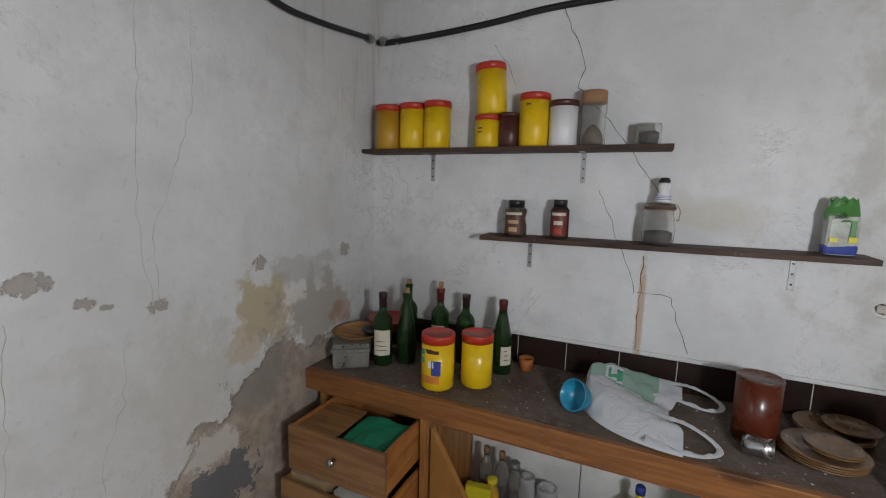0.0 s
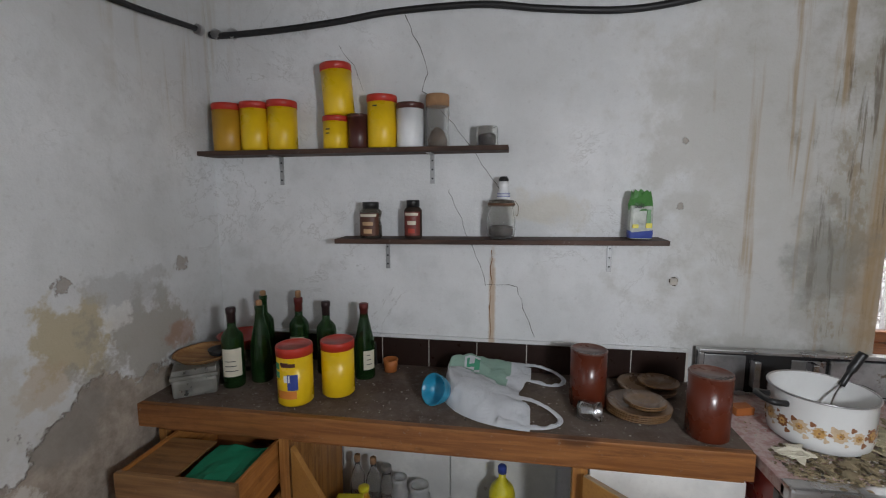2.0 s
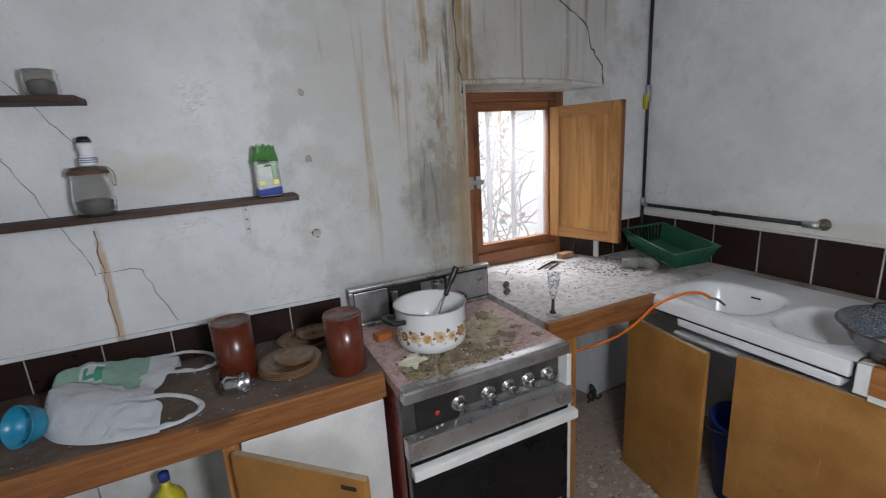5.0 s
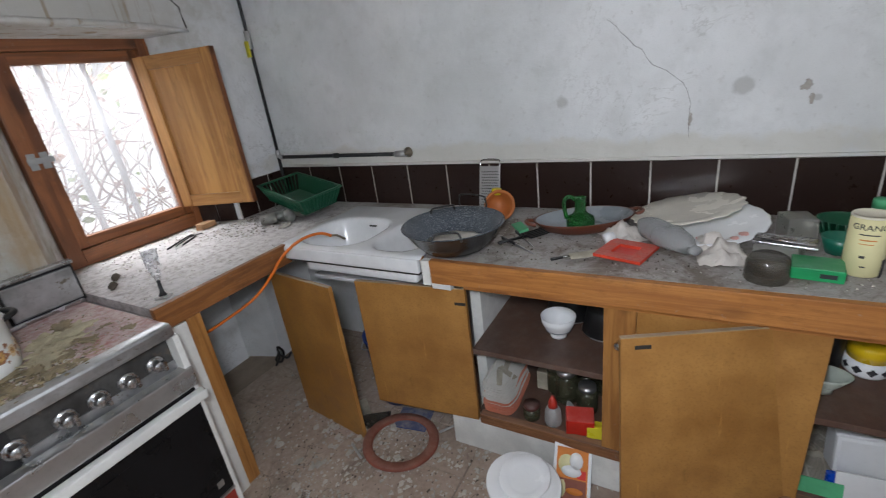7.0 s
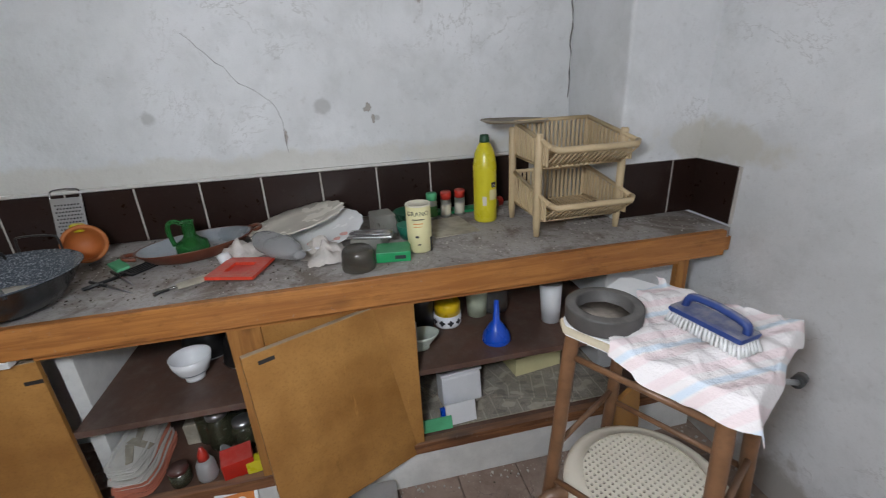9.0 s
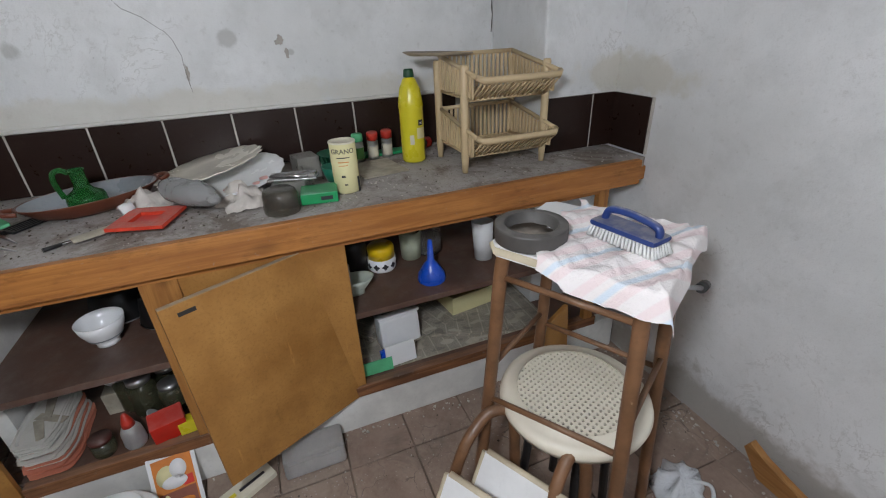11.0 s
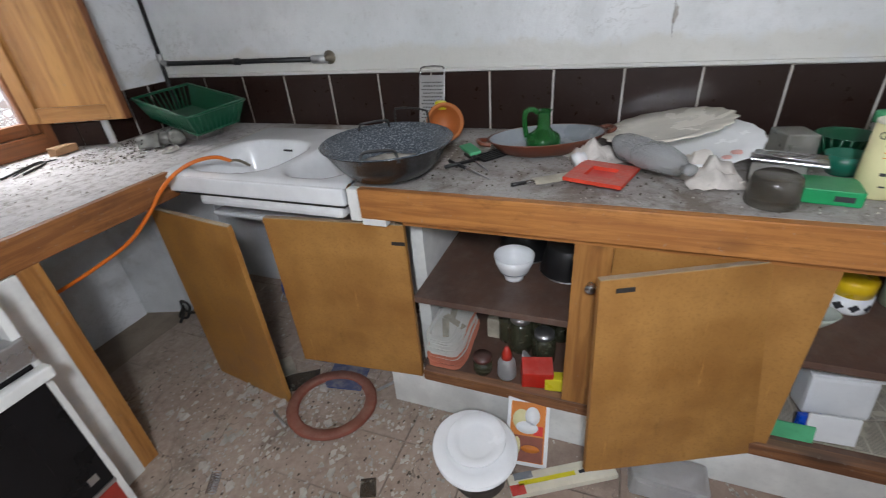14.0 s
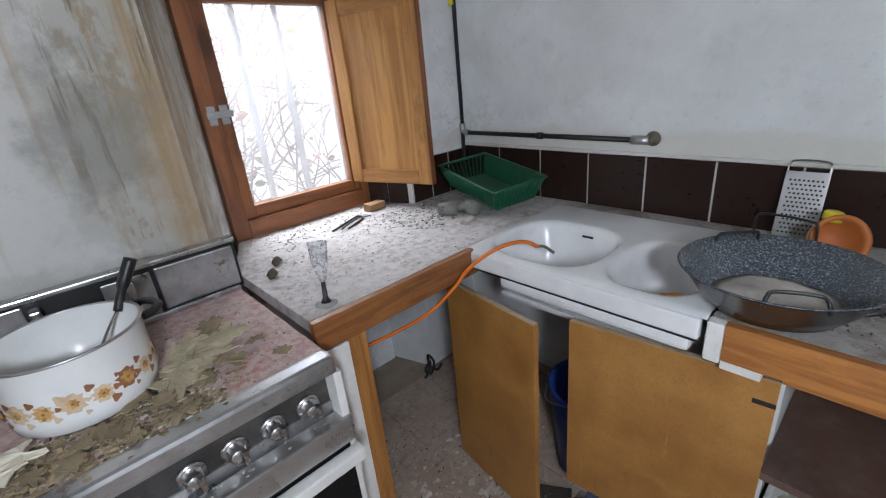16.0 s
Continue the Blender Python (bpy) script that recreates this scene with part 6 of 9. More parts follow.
part("grip", tube(curve([(1.695, 2.275, 1.038), (1.722, 2.28, 1.09), (1.752, 2.285, 1.140)], 5), [0.009] * 5 + [0.013] * 6, 8), BLACK, t, "black plastic grip")
solid("matchbox", cuboid(-0.032, 0.032, -0.02, 0.02, 0, 0.026, 0.001), CLAYDISH, "small orange matchbox on a cooker", "matchbox", at(1.452, 2.335, 0.899, 15))

# ---- sink ----
sink = thing("double_sink", "white glazed double sink set into the worktop", "sink")
bm = bmesh.new()
SX0, SX1, SY0, SY1 = 2.618, 3.175, 1.388, 2.115
nx, ny = 56, 72
grid = {}
for i in range(nx + 1):
    for j in range(ny + 1):
        x, y = SX0 + (SX1 - SX0) * i / nx, SY0 + (SY1 - SY0) * j / ny
        z = 0.906
        for cx, cy, rx, ry, dep in ((2.83, 1.907, 0.162, 0.170, 0.155), (2.83, 1.560, 0.158, 0.112, 0.15)):
            q = (abs((x - cx) / rx) ** 3 + abs((y - cy) / ry) ** 3) ** (1 / 3)
            if q < 1.12:
                s = min(1.0, max(0.0, (1.12 - q) / 0.42))
                z -= dep * s * s * (3 - 2 * s) + 0.02 * max(0.0, 0.8 - q)
        edge = min(x - SX0, 0.02) / 0.02
        z -= 0.008 * (1 - edge) ** 2
        grid[i, j] = bm.verts.new((x, y, z))
for i in range(nx):
    for j in range(ny):
        f = bm.faces.new((grid[i, j], grid[i + 1, j], grid[i + 1, j + 1], grid[i, j + 1]))
        f.smooth = True
basin = part("basin", bm, SINKWHITE, sink, "white glazed double basin")
part("apron", cuboid(2.612, 2.636, SY0 + 0.012, SY1 - 0.005, 0.842, 0.897, 0.006), SINKWHITE, sink, "white front edge")
# black strip standing in for the shadow beneath the sink's front edge
part("shadow_line", cuboid(2.6145, 2.634, SY0 + 0.012, SY1 - 0.04, 0.836, 0.841), BLACK, sink, "black strip drawn as shadow under the edge")
part("lower_apron", jitter(cuboid(2.622, 2.70, SY0 + 0.03, SY1 - 0.13, 0.795, 0.835, 0.014), 0.003, 8), SINKWHITE, sink, "curved underside")
part("bowl_underside", cuboid(2.71, 3.10, SY0 + 0.06, SY1 - 0.06, 0.705, 0.725, 0.008), SINKWHITE, sink)
for x, y in ((2.83, 1.907), (2.83, 1.560)):
    part("drain", lathe([(0, 0), (0.022, 0), (0.024, 0.002), (0, 0.003)], 18), CHROME, sink, "", pose(x, y, 0.736 if y > 1.7 else 0.741, 0, 0, 0))
part("overflow", cuboid(2.985, 2.991, 1.86, 1.90, 0.868, 0.875, 0.001), BLACK, sink, "dark overflow slot")
part("end_block", cuboid(2.613, 2.640, 1.353, 1.387, 0.800, 0.899, 0.004), WHITE, sink, "white mortar block")
part("end_bracket", cuboid(2.617, 2.646, 1.275, 1.352, 0.788, 0.8085, 0.002), WHITE, sink, "white painted batten")
structure("back_ledge_trim", cuboid(3.176, XE, 1.39, 2.12, 0.80, 0.9055), COUNTER, "grey cement ledge behind the sink", "trim")
structure("sink_edge_trim", cuboid(2.70, 3.176, 2.116, 2.1245, 0.86, 0.9065), GROUT, "cream grout line beside the sink", "trim")

solid("sponge", jitter(cuboid(-0.045, 0.045, -0.03, 0.03, 0, 0.03, 0.006), 0.004, 40), paint("orange_sponge", (0.60, 0.25, 0.05), 0.9, var=0.25, bump=0.4), "orange sponge at the edge of the sink", "sponge", at(2.745, 1.495, 0.832, 40, 0, 10))

hose = thing("gas_hose", "orange rubber hose hanging over the worktop edge", "hose")
part("tube", tube(curve([(2.735, 1.915, 0.915), (2.70, 1.935, 0.938), (2.64, 1.955, 0.945), (2.585, 1.99, 0.925), (2.545, 2.04, 0.875), (2.50, 2.075, 0.81), (2.44, 2.13, 0.735), (2.36, 2.20, 0.68), (2.24, 2.30, 0.62), (2.12, 2.40, 0.58)], 8), 0.0064, 8), ORANGE, hose)
part("tip", tube(curve([(2.735, 1.915, 0.915), (2.76, 1.905, 0.908), (2.79, 1.89, 0.880)], 4), 0.005, 6), BRASS, hose, "brass hose end")

# ---- doors below the sink ----
m, w = between((2.618, 1.722), (2.664, 1.243), 0.165)
door_panel("cabinet_door", m, w, 0.612, "sagging brown door below the sink", catch=(w - 0.022, 0.55))
m, w = between((2.585, 2.185), (2.525, 1.775), 0.001)
door_panel("cabinet_door", m, w, 0.782, "unhinged brown door standing on the floor", catch=None)
a, b = Vector((2.462, 0.665, 0.782)), Vector((2.668, 0.205, 0.782))
m, w = between(a, b, 0.165)
door_panel("cabinet_door", m @ pose(0, 0, -0.006, -4, -0.6, 0), w, 0.625, "open brown door hanging from one hinge", catch=(0.06, 0.595))
part("hinge", tube([(2.675, 0.20, 0.60), (2.675, 0.20, 0.70)], 0.006, 8), STEEL, east)

cab = thing("east_cabinet", "doorless kitchen cabinet on a white plinth", "cabinet")
part("plinth", jitter(cuboid(2.655, 2.72, -0.94, 1.372, 0.0, 0.160, 0.006), 0.004, 7), WHITE, cab, "white plastered plinth")
part("bottom_rail", jitter(cuboid(2.645, 2.678, -0.82, 1.23, 0.162, 0.208, 0.004), 0.002, 5), DARKRAIL, cab, "dark varnished rail")
part("bottom_board", cuboid(2.679, XE, -0.90, 1.245, 0.185, 0.203), CABWOOD, cab)
part("shelf", cuboid(2.672, XE, -0.90, 1.245, 0.485, 0.508, 0.002), CABWOOD, cab, "dark brown dusty shelf")
part("side_wall", cuboid(2.79, XE, 1.246, 1.29, 0.0, 0.80), WHITE, cab, "white painted partition")
part("post", cuboid(2.65, 2.675, 0.66, 0.755, 0.209, 0.808, 0.002), PINE_Z, cab)
part("end_post", cuboid(2.646, 2.672, -0.80, -0.755, 0.162, 0.808, 0.002), PINE_Z, cab, "varnished corner post")
dd = part("door", cuboid(2.650, 2.668, 0.20, 0.659, 0.212, 0.806, 0.002), DOORBOARD, cab, "closed brown door")
part("knob", lathe([(0, 0), (0.010, 0), (0.008, 0.010), (0.015, 0.016), (0.015, 0.024), (0.010, 0.030), (0, 0.031)], 16), CHROME, cab, "round chrome knob", pose(2.650, 0.705, 0.662, 0, -90, 0))
bk = thing("blue_bucket", "blue plastic bucket under the sink", "bucket", at(2.86, 1.78, 0.0))
part("body", lathe([(0, 0), (0.11, 0), (0.145, 0.36), (0.15, 0.36), (0.15, 0.375), (0.14, 0.375), (0.105, 0.006), (0, 0.006)]), BUCKET, bk)
part("handle", tube(curve([(0.145, 0, 0.36), (0.13, 0.10, 0.33), (0, 0.16, 0.31), (-0.13, 0.10, 0.33), (-0.145, 0, 0.36)], 6), 0.003, 6), STEEL, bk)
solid("bent_wire", tube(curve([(2.76, 2.62, 0.030), (2.78, 2.60, 0.075), (2.81, 2.63, 0.095), (2.82, 2.66, 0.060), (2.79, 2.65, 0.040), (2.81, 2.63, 0.022), (2.86, 2.66, 0.050), (2.85, 2.69, 0.085), (2.83, 2.66, 0.050), (2.86, 2.64, 0.012), (2.91, 2.66, 0.012)], 6), 0.007, 7), DARKSTEEL, "bent dark metal wire on the floor by the wall", "wire")

# ---- things on the east worktop ----
pan = thing("enamel_wok", "large speckled enamel pan with chalky residue", "pan", at(2.735, 1.300, 0.9075, 50) @ Matrix.Diagonal((0.90, 0.90, 0.97, 1)))
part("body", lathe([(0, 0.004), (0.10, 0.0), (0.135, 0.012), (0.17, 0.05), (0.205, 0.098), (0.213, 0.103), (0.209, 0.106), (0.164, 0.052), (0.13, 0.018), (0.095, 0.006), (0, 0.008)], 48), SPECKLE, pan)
part("residue", jitter(lathe([(0, 0.022), (0.09, 0.022), (0.132, 0.024), (0.10, 0.029), (0.04, 0.036), (0, 0.034)], 40), 0.007, 35), CHIPS, pan, "dry plaster residue")
for a in (150, 350):
    h0 = Matrix.Rotation(radians(a), 4, "Z")
    part("handle", tube([h0 @ Vector(p) for p in curve([(0.196, -0.055, 0.090), (0.190, -0.050, 0.112), (0.180, -0.035, 0.120), (0.180, 0.035, 0.120), (0.190, 0.050, 0.112), (0.196, 0.055, 0.090)], 5)], 0.0045, 6), BLACK, pan, "wire loop handle")

rack = thing("dish_drainer", "green plastic dish drainer among kitchen clutter", "dish rack", at(3.012, 2.345, 0.979, 75, -4, -6))


def drainer(t, lx, ly, h, flare):
    top = [(-lx - flare, -ly - flare, h), (lx + flare, -ly - flare, h), (lx + flare, ly + flare, h), (-lx - flare, ly + flare, h)]
    low = [(-lx, -ly, 0), (lx, -ly, 0), (lx, ly, 0), (-lx, ly, 0)]
    part("rim", tube([Vector(p) for i in range(4) for p in (Vector(top[i]).lerp(Vector(top[(i + 1) % 4]), s / 6) for s in range(6))], 0.006, 6, closed=True), GREENP, t)
    part("base_rim", tube([Vector(p) for i in range(4) for p in (Vector(low[i]).lerp(Vector(low[(i + 1) % 4]), s / 6) for s in range(6))], 0.004, 6, closed=True), GREENP, t)
    for i in range(4):
        k = 20 if i % 2 == 0 else 11
        for s in range(1, k):
            a = Vector(top[i]).lerp(Vector(top[(i + 1) % 4]), s / k)
            b = Vector(low[i]).lerp(Vector(low[(i + 1) % 4]), s / k)
            part("rib", tube([a, b], 0.0028, 5), GREENP, t)
    for s in range(1, 16):
        x = -lx + 2 * lx * s / 16
        part("floor_rib", tube([(x, -ly, 0), (x, ly, 0)], 0.0025, 5), GREENP, t)


drainer(rack, 0.180, 0.092, 0.084, 0.030)
for i in (0, 2, 3):
    lx, ly, h_, fl = 0.180, 0.092, 0.084, 0.030
    cs = ((-1, -1), (1, -1), (1, 1), (-1, 1))
    (ax, ay), (bx, by) = cs[i], cs[(i + 1) % 4]
    bm = bmesh.new()
    outer = [(ax * lx, ay * ly, 0.003), (bx * lx, by * ly, 0.003), (bx * (lx + fl), by * (ly + fl), h_), (ax * (lx + fl), ay * (ly + fl), h_)]
    inner = [(x * (1 - 0.006), y * (1 - 0.009), z) for x, y, z in outer]
    vo, vi = [bm.verts.new(p) for p in outer], [bm.verts.new(p) for p in inner]
    bm.faces.new(vo)
    bm.faces.new(list(reversed(vi)))
    for k in range(4):
        bm.faces.new((vo[k], vi[k], vi[(k + 1) % 4], vo[(k + 1) % 4]))
    part("side", bm, GREENP, rack, "moulded green plastic side")
part("bottom", cuboid(-0.173, 0.173, -0.090, 0.090, 0.0, 0.003), GREENP, rack)
solid("drainer_support", jitter(cuboid(-0.07, 0.13, -0.06, 0.06, 0, 0.070, 0.006), 0.004, 20), DUSTGLASS, "dusty plastic tray under a drainer", "tray", at(3.04, 2.36, 0.9025, 75))
for x, y, r, rz in ((2.815, 2.455, 0.030, 40), (2.885, 2.315, 0.032, 150), (2.88, 2.45, 0.028, 20)):
    t = thing("drinking_glass", "dusty drinking glass lying on its side", "glass", at(x, y, 0.903 + r, rz, 90, 0), group="fallen glasses")
    part("body", lathe([(0, 0), (r * 0.8, 0), (r, 0.08), (r * 0.94, 0.08), (r * 0.72, 0.006), (0, 0.006)]), DUSTGLASS, t)
solid("plaster_lump", jitter(cuboid(-0.03, 0.03, -0.02, 0.02, 0, 0.015, 0.006), 0.01, 50), CHIPS, "fallen lump of plaster", "rubble", at(2.82, 2.30, 0.903, 20))
solid("brick_piece", jitter(cuboid(-0.045, 0.045, -0.025, 0.025, 0, 0.032, 0.003), 0.004, 40), CORK, "ochre brick fragment by the window", "brick", at(2.735, 2.80, 0.903, 8))
t = thing("wire_bracket", "bent black wire frame lying by the window", "wire", at(2.55, 2.70, 0.905, 25))
part("frame", tube(curve([(-0.10, 0.03, 0.002), (0.06, 0.035, 0.002), (0.09, 0.02, 0.003), (0.06, -0.01, 0.002), (-0.06, -0.02, 0.002)], 6), 0.004, 6), BLACK, t)
part("frame", tube(curve([(-0.08, 0.0, 0.004), (0.05, 0.01, 0.004), (0.10, -0.03, 0.004)], 6), 0.003, 6), BLACK, t)
for x, y in ((2.155, 2.56), (2.10, 2.47)):
    solid("dirt_clod", jitter(lathe([(0, 0), (0.014, 0.002), (0.018, 0.012), (0.010, 0.022), (0, 0.024)], 10), 0.008, 60), DARKCHIPS, "dark lump of dirt on the worktop", "dirt", at(x, y, 0.903))
t = thing("champagne_flute", "plastic flute glass with black stem", "glass", at(2.118, 2.165, 0.903, 0, -3, 4))
part("foot", lathe([(0, 0), (0.030, 0), (0.030, 0.002), (0.008, 0.005), (0, 0.005)]), HAZE, t)
part("stem", lathe([(0, 0.004), (0.014, 0.005), (0.007, 0.02), (0.006, 0.062), (0.0, 0.064)], 14), BLACK, t, "black moulded stem")
FLUTE = glass("thin_flute_plastic", (0.97, 0.97, 0.98), 0.12, 0.36, (0.78, 0.78, 0.80), ior=1.03)
part("bowl", lathe([(0, 0.063), (0.010, 0.066), (0.022, 0.12), (0.025, 0.172), (0.0235, 0.172), (0.0205, 0.12), (0.007, 0.07), (0, 0.069)]), FLUTE, t, "thin hazy bowl")

gr = thing("box_grater", "flat steel grater leaning on the tiles", "grater", at(3.178, 1.345, 0.902, -90, -14, 0))
bm = bmesh.new()
box(bm, -0.050, 0.050, -0.003, 0.003, 0.0, 0.205, None, 0.001)
part("blade", bm, STAINLESS, gr, "perforated steel blade")
bm = bmesh.new()
for i in range(8):
    for j in range(13):
        x, z = -0.036 + 0.0103 * i + (0.005 if j % 2 else 0), 0.03 + 0.0125 * j
        lathe([(0.0032, 0), (0.0028, 0.002), (0, 0.0022)], 6, bm, pose(x, -0.003, z, 90, 0, 0))
ob = part("teeth", bm, BLACK, gr)
part("wire_handle", tube(curve([(-0.046, 0, 0.19), (-0.046, 0.0, 0.228), (-0.02, 0.002, 0.236), (0.02, 0.002, 0.236), (0.046, 0, 0.228), (0.046, 0, 0.19)], 5), 0.003, 6), CHROME, gr)
t = thing("terracotta_pot", "terracotta pot lying on its side", "pot", at(3.10, 1.275, 0.955, -58, 72, 0) @ Matrix.Diagonal((1.12, 1.12, 1.0, 1)))
part("body", lathe([(0, 0), (0.034, 0), (0.050, 0.072), (0.056, 0.074), (0.058, 0.088), (0.050, 0.090), (0.046, 0.074), (0.03, 0.006), (0, 0.006)]), CLAYDISH, t)
part("band", lathe([(0.0505, 0.055), (0.0525, 0.057), (0.054, 0.069), (0.0525, 0.071)]), PALEYEL, t, "faded yellow band")
# a flat round plastic cap, sorted with balls
solid("yellow_cap", lathe([(0, 0), (0.022, 0), (0.022, 0.018), (0.018, 0.022), (0, 0.022)], 18), LEMON, "small yellow plastic cap on a terracotta pot", "ball", at(3.075, 1.26, 1.018, 0, 8, 0))
t = thing("wire_basket_handle", "dark wire handle behind the pan", "wire", at(3.0, 1.345, 0.903, 80))
part("loop", tube(curve([(-0.07, 0, 0.0), (-0.072, 0.0, 0.11), (-0.05, 0, 0.13), (0.04, 0, 0.13), (0.062, 0, 0.11), (0.06, 0, 0)], 6), 0.0035, 6), BLACK, t)

od = thing("oval_dish", "oval earthenware dish with grey glaze", "dish", at(3.020, 0.890, 0.903, 118))
bm = lathe([(0, 0), (0.62, 0), (0.80, 0.012), (1.0, 0.046), (1.03, 0.05), (0.98, 0.05), (0.78, 0.02), (0.6, 0.010), (0, 0.010)], 44)
for v in bm.verts:
    v.co.x *= 0.185
    v.co.y *= 0.112
for f in bm.faces:
    f.material_index = 0
body = part("body", bm, (EARTH, GREYGLAZE), od)
for f in body.data.polygons:
    f.material_index = 1 if f.center.z > 0.0085 and math.hypot(f.center.x / 0.185, f.center.y / 0.112) < 0.97 and f.normal.z > 0.2 else 0
for s in (-1, 1):
    part("lug", tube(curve([(s * 0.186, -0.03, 0.045), (s * 0.214, -0.018, 0.05), (s * 0.214, 0.018, 0.05), (s * 0.186, 0.03, 0.045)], 5), 0.007, 7), EARTH, od, "glazed lug handle")
jug = thing("green_glass_jug", "small green glass jug in a dish", "jug", at(2.985, 0.895, 0.914, 105))
prof = [(0, 0.002), (0.046, 0), (0.052, 0.006), (0.052, 0.036), (0.047, 0.049), (0.028, 0.060), (0.020, 0.072), (0.019, 0.112), (0.023, 0.122)]
part("body", lathe(prof + [(max(0.003, r - 0.003), z) for r, z in reversed(prof[2:])] + [(0, 0.007)]), GREENJ, jug)
part("handle", tube(curve([(0.018, 0, 0.115), (0.036, 0, 0.126), (0.054, 0, 0.118), (0.058, 0, 0.09), (0.050, 0, 0.044)], 6), 0.0075, 10), GREENJ, jug, "thick green glass loop handle")
# loose screw cap of white plastic, sorted with bottles
t = thing("white_cap", "small white plastic screw cap on its side", "bottle", at(2.875, 0.792, 0.921, 30, 75, 0))
part("body", lathe([(0, 0), (0.019, 0), (0.019, 0.022), (0.014, 0.026), (0.014, 0.036), (0, 0.036)], 20), WHITEP, t)
rt = thing("red_soap_holder", "dusty red square plastic holder", "tray", at(2.795, 0.712, 0.903, -17))
bm = bmesh.new()
for x0, x1, y0, y1 in ((-0.075, 0.075, 0.035, 0.075), (-0.075, 0.075, -0.075, -0.035), (-0.075, -0.035, -0.035, 0.035), (0.035, 0.075, -0.035, 0.035)):
    box(bm, x0, x1, y0, y1, 0.010, 0.020, None, 0.0)
part("rim", bm, paint("dusty_red_rim", (0.62, 0.055, 0.025), 0.5, var=0.2, big=20, dust=0.5), rt, "flat dusty red rim")
part("well", cuboid(-0.05, 0.05, -0.05, 0.05, 0.0, 0.0095, 0.003), REDTRAY, rt)
t = thing("paper_sheet", "curled white paper scrap among kitchen clutter", "paper", at(2.755, 0.835, 0.904, 30))
bm = bmesh.new()
rows = [[bm.verts.new((0.05 * math.cos(a) * 0.5, -0.05 + 0.1 * j, 0.004 + 0.012 * math.sin(a) * (1 - 0.4 * j))) for a in [math.pi * 0.15 + i * 0.3 for i in range(9)]] for j in range(2)]
for i in range(8):
    bm.faces.new((rows[0][i], rows[0][i + 1], rows[1][i + 1], rows[1][i])).smooth = True
part("sheet", bm, NEWS, t)
pb = thing("plastic_bottle", "crushed clear plastic bottle on its side", "bottle", at(2.968, 0.665, 0.946, -150, 0, 86) @ Matrix.Diagonal((0.86, 1.12, 1.12, 1)))
part("body", jitter(lathe([(0, 0), (0.030, 0), (0.040, 0.010), (0.043, 0.03), (0.040, 0.05), (0.043, 0.08), (0.039, 0.10), (0.043, 0.12), (0.041, 0.17), (0.032, 0.21), (0.014, 0.235), (0.013, 0.25), (0.0118, 0.25), (0.0126, 0.234), (0.030, 0.209), (0.0392, 0.17), (0.0412, 0.12), (0.0372, 0.10), (0.0412, 0.08), (0.0382, 0.05), (0.0412, 0.03), (0.038, 0.011), (0.028, 0.002), (0, 0.002)], 26), 0.009, 24), BOTTLEP, pb, "crumpled clear plastic")
part("cap", lathe([(0, 0.245), (0.0155, 0.245), (0.0155, 0.262), (0, 0.263)], 16), BOTTLEP, pb)
plate("serving_plate", at(3.075, 0.55, 0.958, 0, -11, 1), 0.178, paint("cream_china", (0.80, 0.76, 0.66), 0.22, var=0.1, dust=0.1), "scalloped cream china serving plate", scallop=0.028)
pp = plate("serving_plate", at(3.005, 0.462, 0.934, 0, -8, -9), 0.150, CHINA, "white china plate with faded pink print", scallop=0.012)
for k, (x, y, s) in enumerate(((-0.10, 0.02, 0.016), (-0.085, 0.045, 0.010), (-0.10, -0.05, 0.012), (-0.075, -0.075, 0.014), (-0.11, -0.015, 0.008))):
    part("flower_print", jitter(lathe([(0, 0.0), (s, 0.0), (s * 0.9, 0.001), (0, 0.001)], 12), 0.003, 60), PINKINK, pp, "faded pink flower", pose(x, y, 0.0135 + 0.12 * (math.hypot(x, y) - 0.10), 0, 0, 0))
for x, y, rz in ((2.965, 0.745, 30), (2.90, 0.475, 100), (2.84, 0.45, 10)):
    t = thing("rag", "stiff crumpled pale rag among kitchen clutter", "rag", at(x, y, 0.903, rz) @ Matrix.Diagonal((1.35, 1.3, 1.1, 1)))
    bm = bmesh.new()
    g = {}
    for i in range(13):
        for j in range(13):
            q = Vector((i / 12 - 0.5, j / 12 - 0.5, 0))
            r = q.length * 2
            g[i, j] = bm.verts.new((q.x * 0.11 + 0.012 * noise.noise(q * 6), q.y * 0.10 + 0.012 * noise.noise(q * 5 + Vector((3, 0, 0))), max(0.001, (0.05 * (1 - r) + 0.03 * noise.noise(q * 7 + Vector((x * 9, 0, 1)))))))
    for i in range(12):
        for j in range(12):
            bm.faces.new((g[i, j], g[i + 1, j], g[i + 1, j + 1], g[i, j + 1])).smooth = True
    part("cloth", bm, RAG, t)
t = thing("smoked_tumbler", "upturned smoked glass tumbler", "glass", at(2.712, 0.352, 0.902))
part("body", lathe([(0.050, 0), (0.052, 0.004), (0.050, 0.05), (0.046, 0.064), (0.036, 0.070), (0, 0.070), (0, 0.066), (0.036, 0.066), (0.046, 0.05), (0.049, 0.0)]), SMOKE, t, "dark dusty glass")
t = thing("green_sponge_box", "small green plastic box with hole", "box", at(2.765, 0.237, 0.902, -8))
part("body", cuboid(-0.045, 0.045, -0.055, 0.055, 0, 0.034, 0.003), MINT, t)
part("slot", cuboid(-0.0458, -0.0448, -0.04, -0.005, 0.010, 0.022), INK, t)
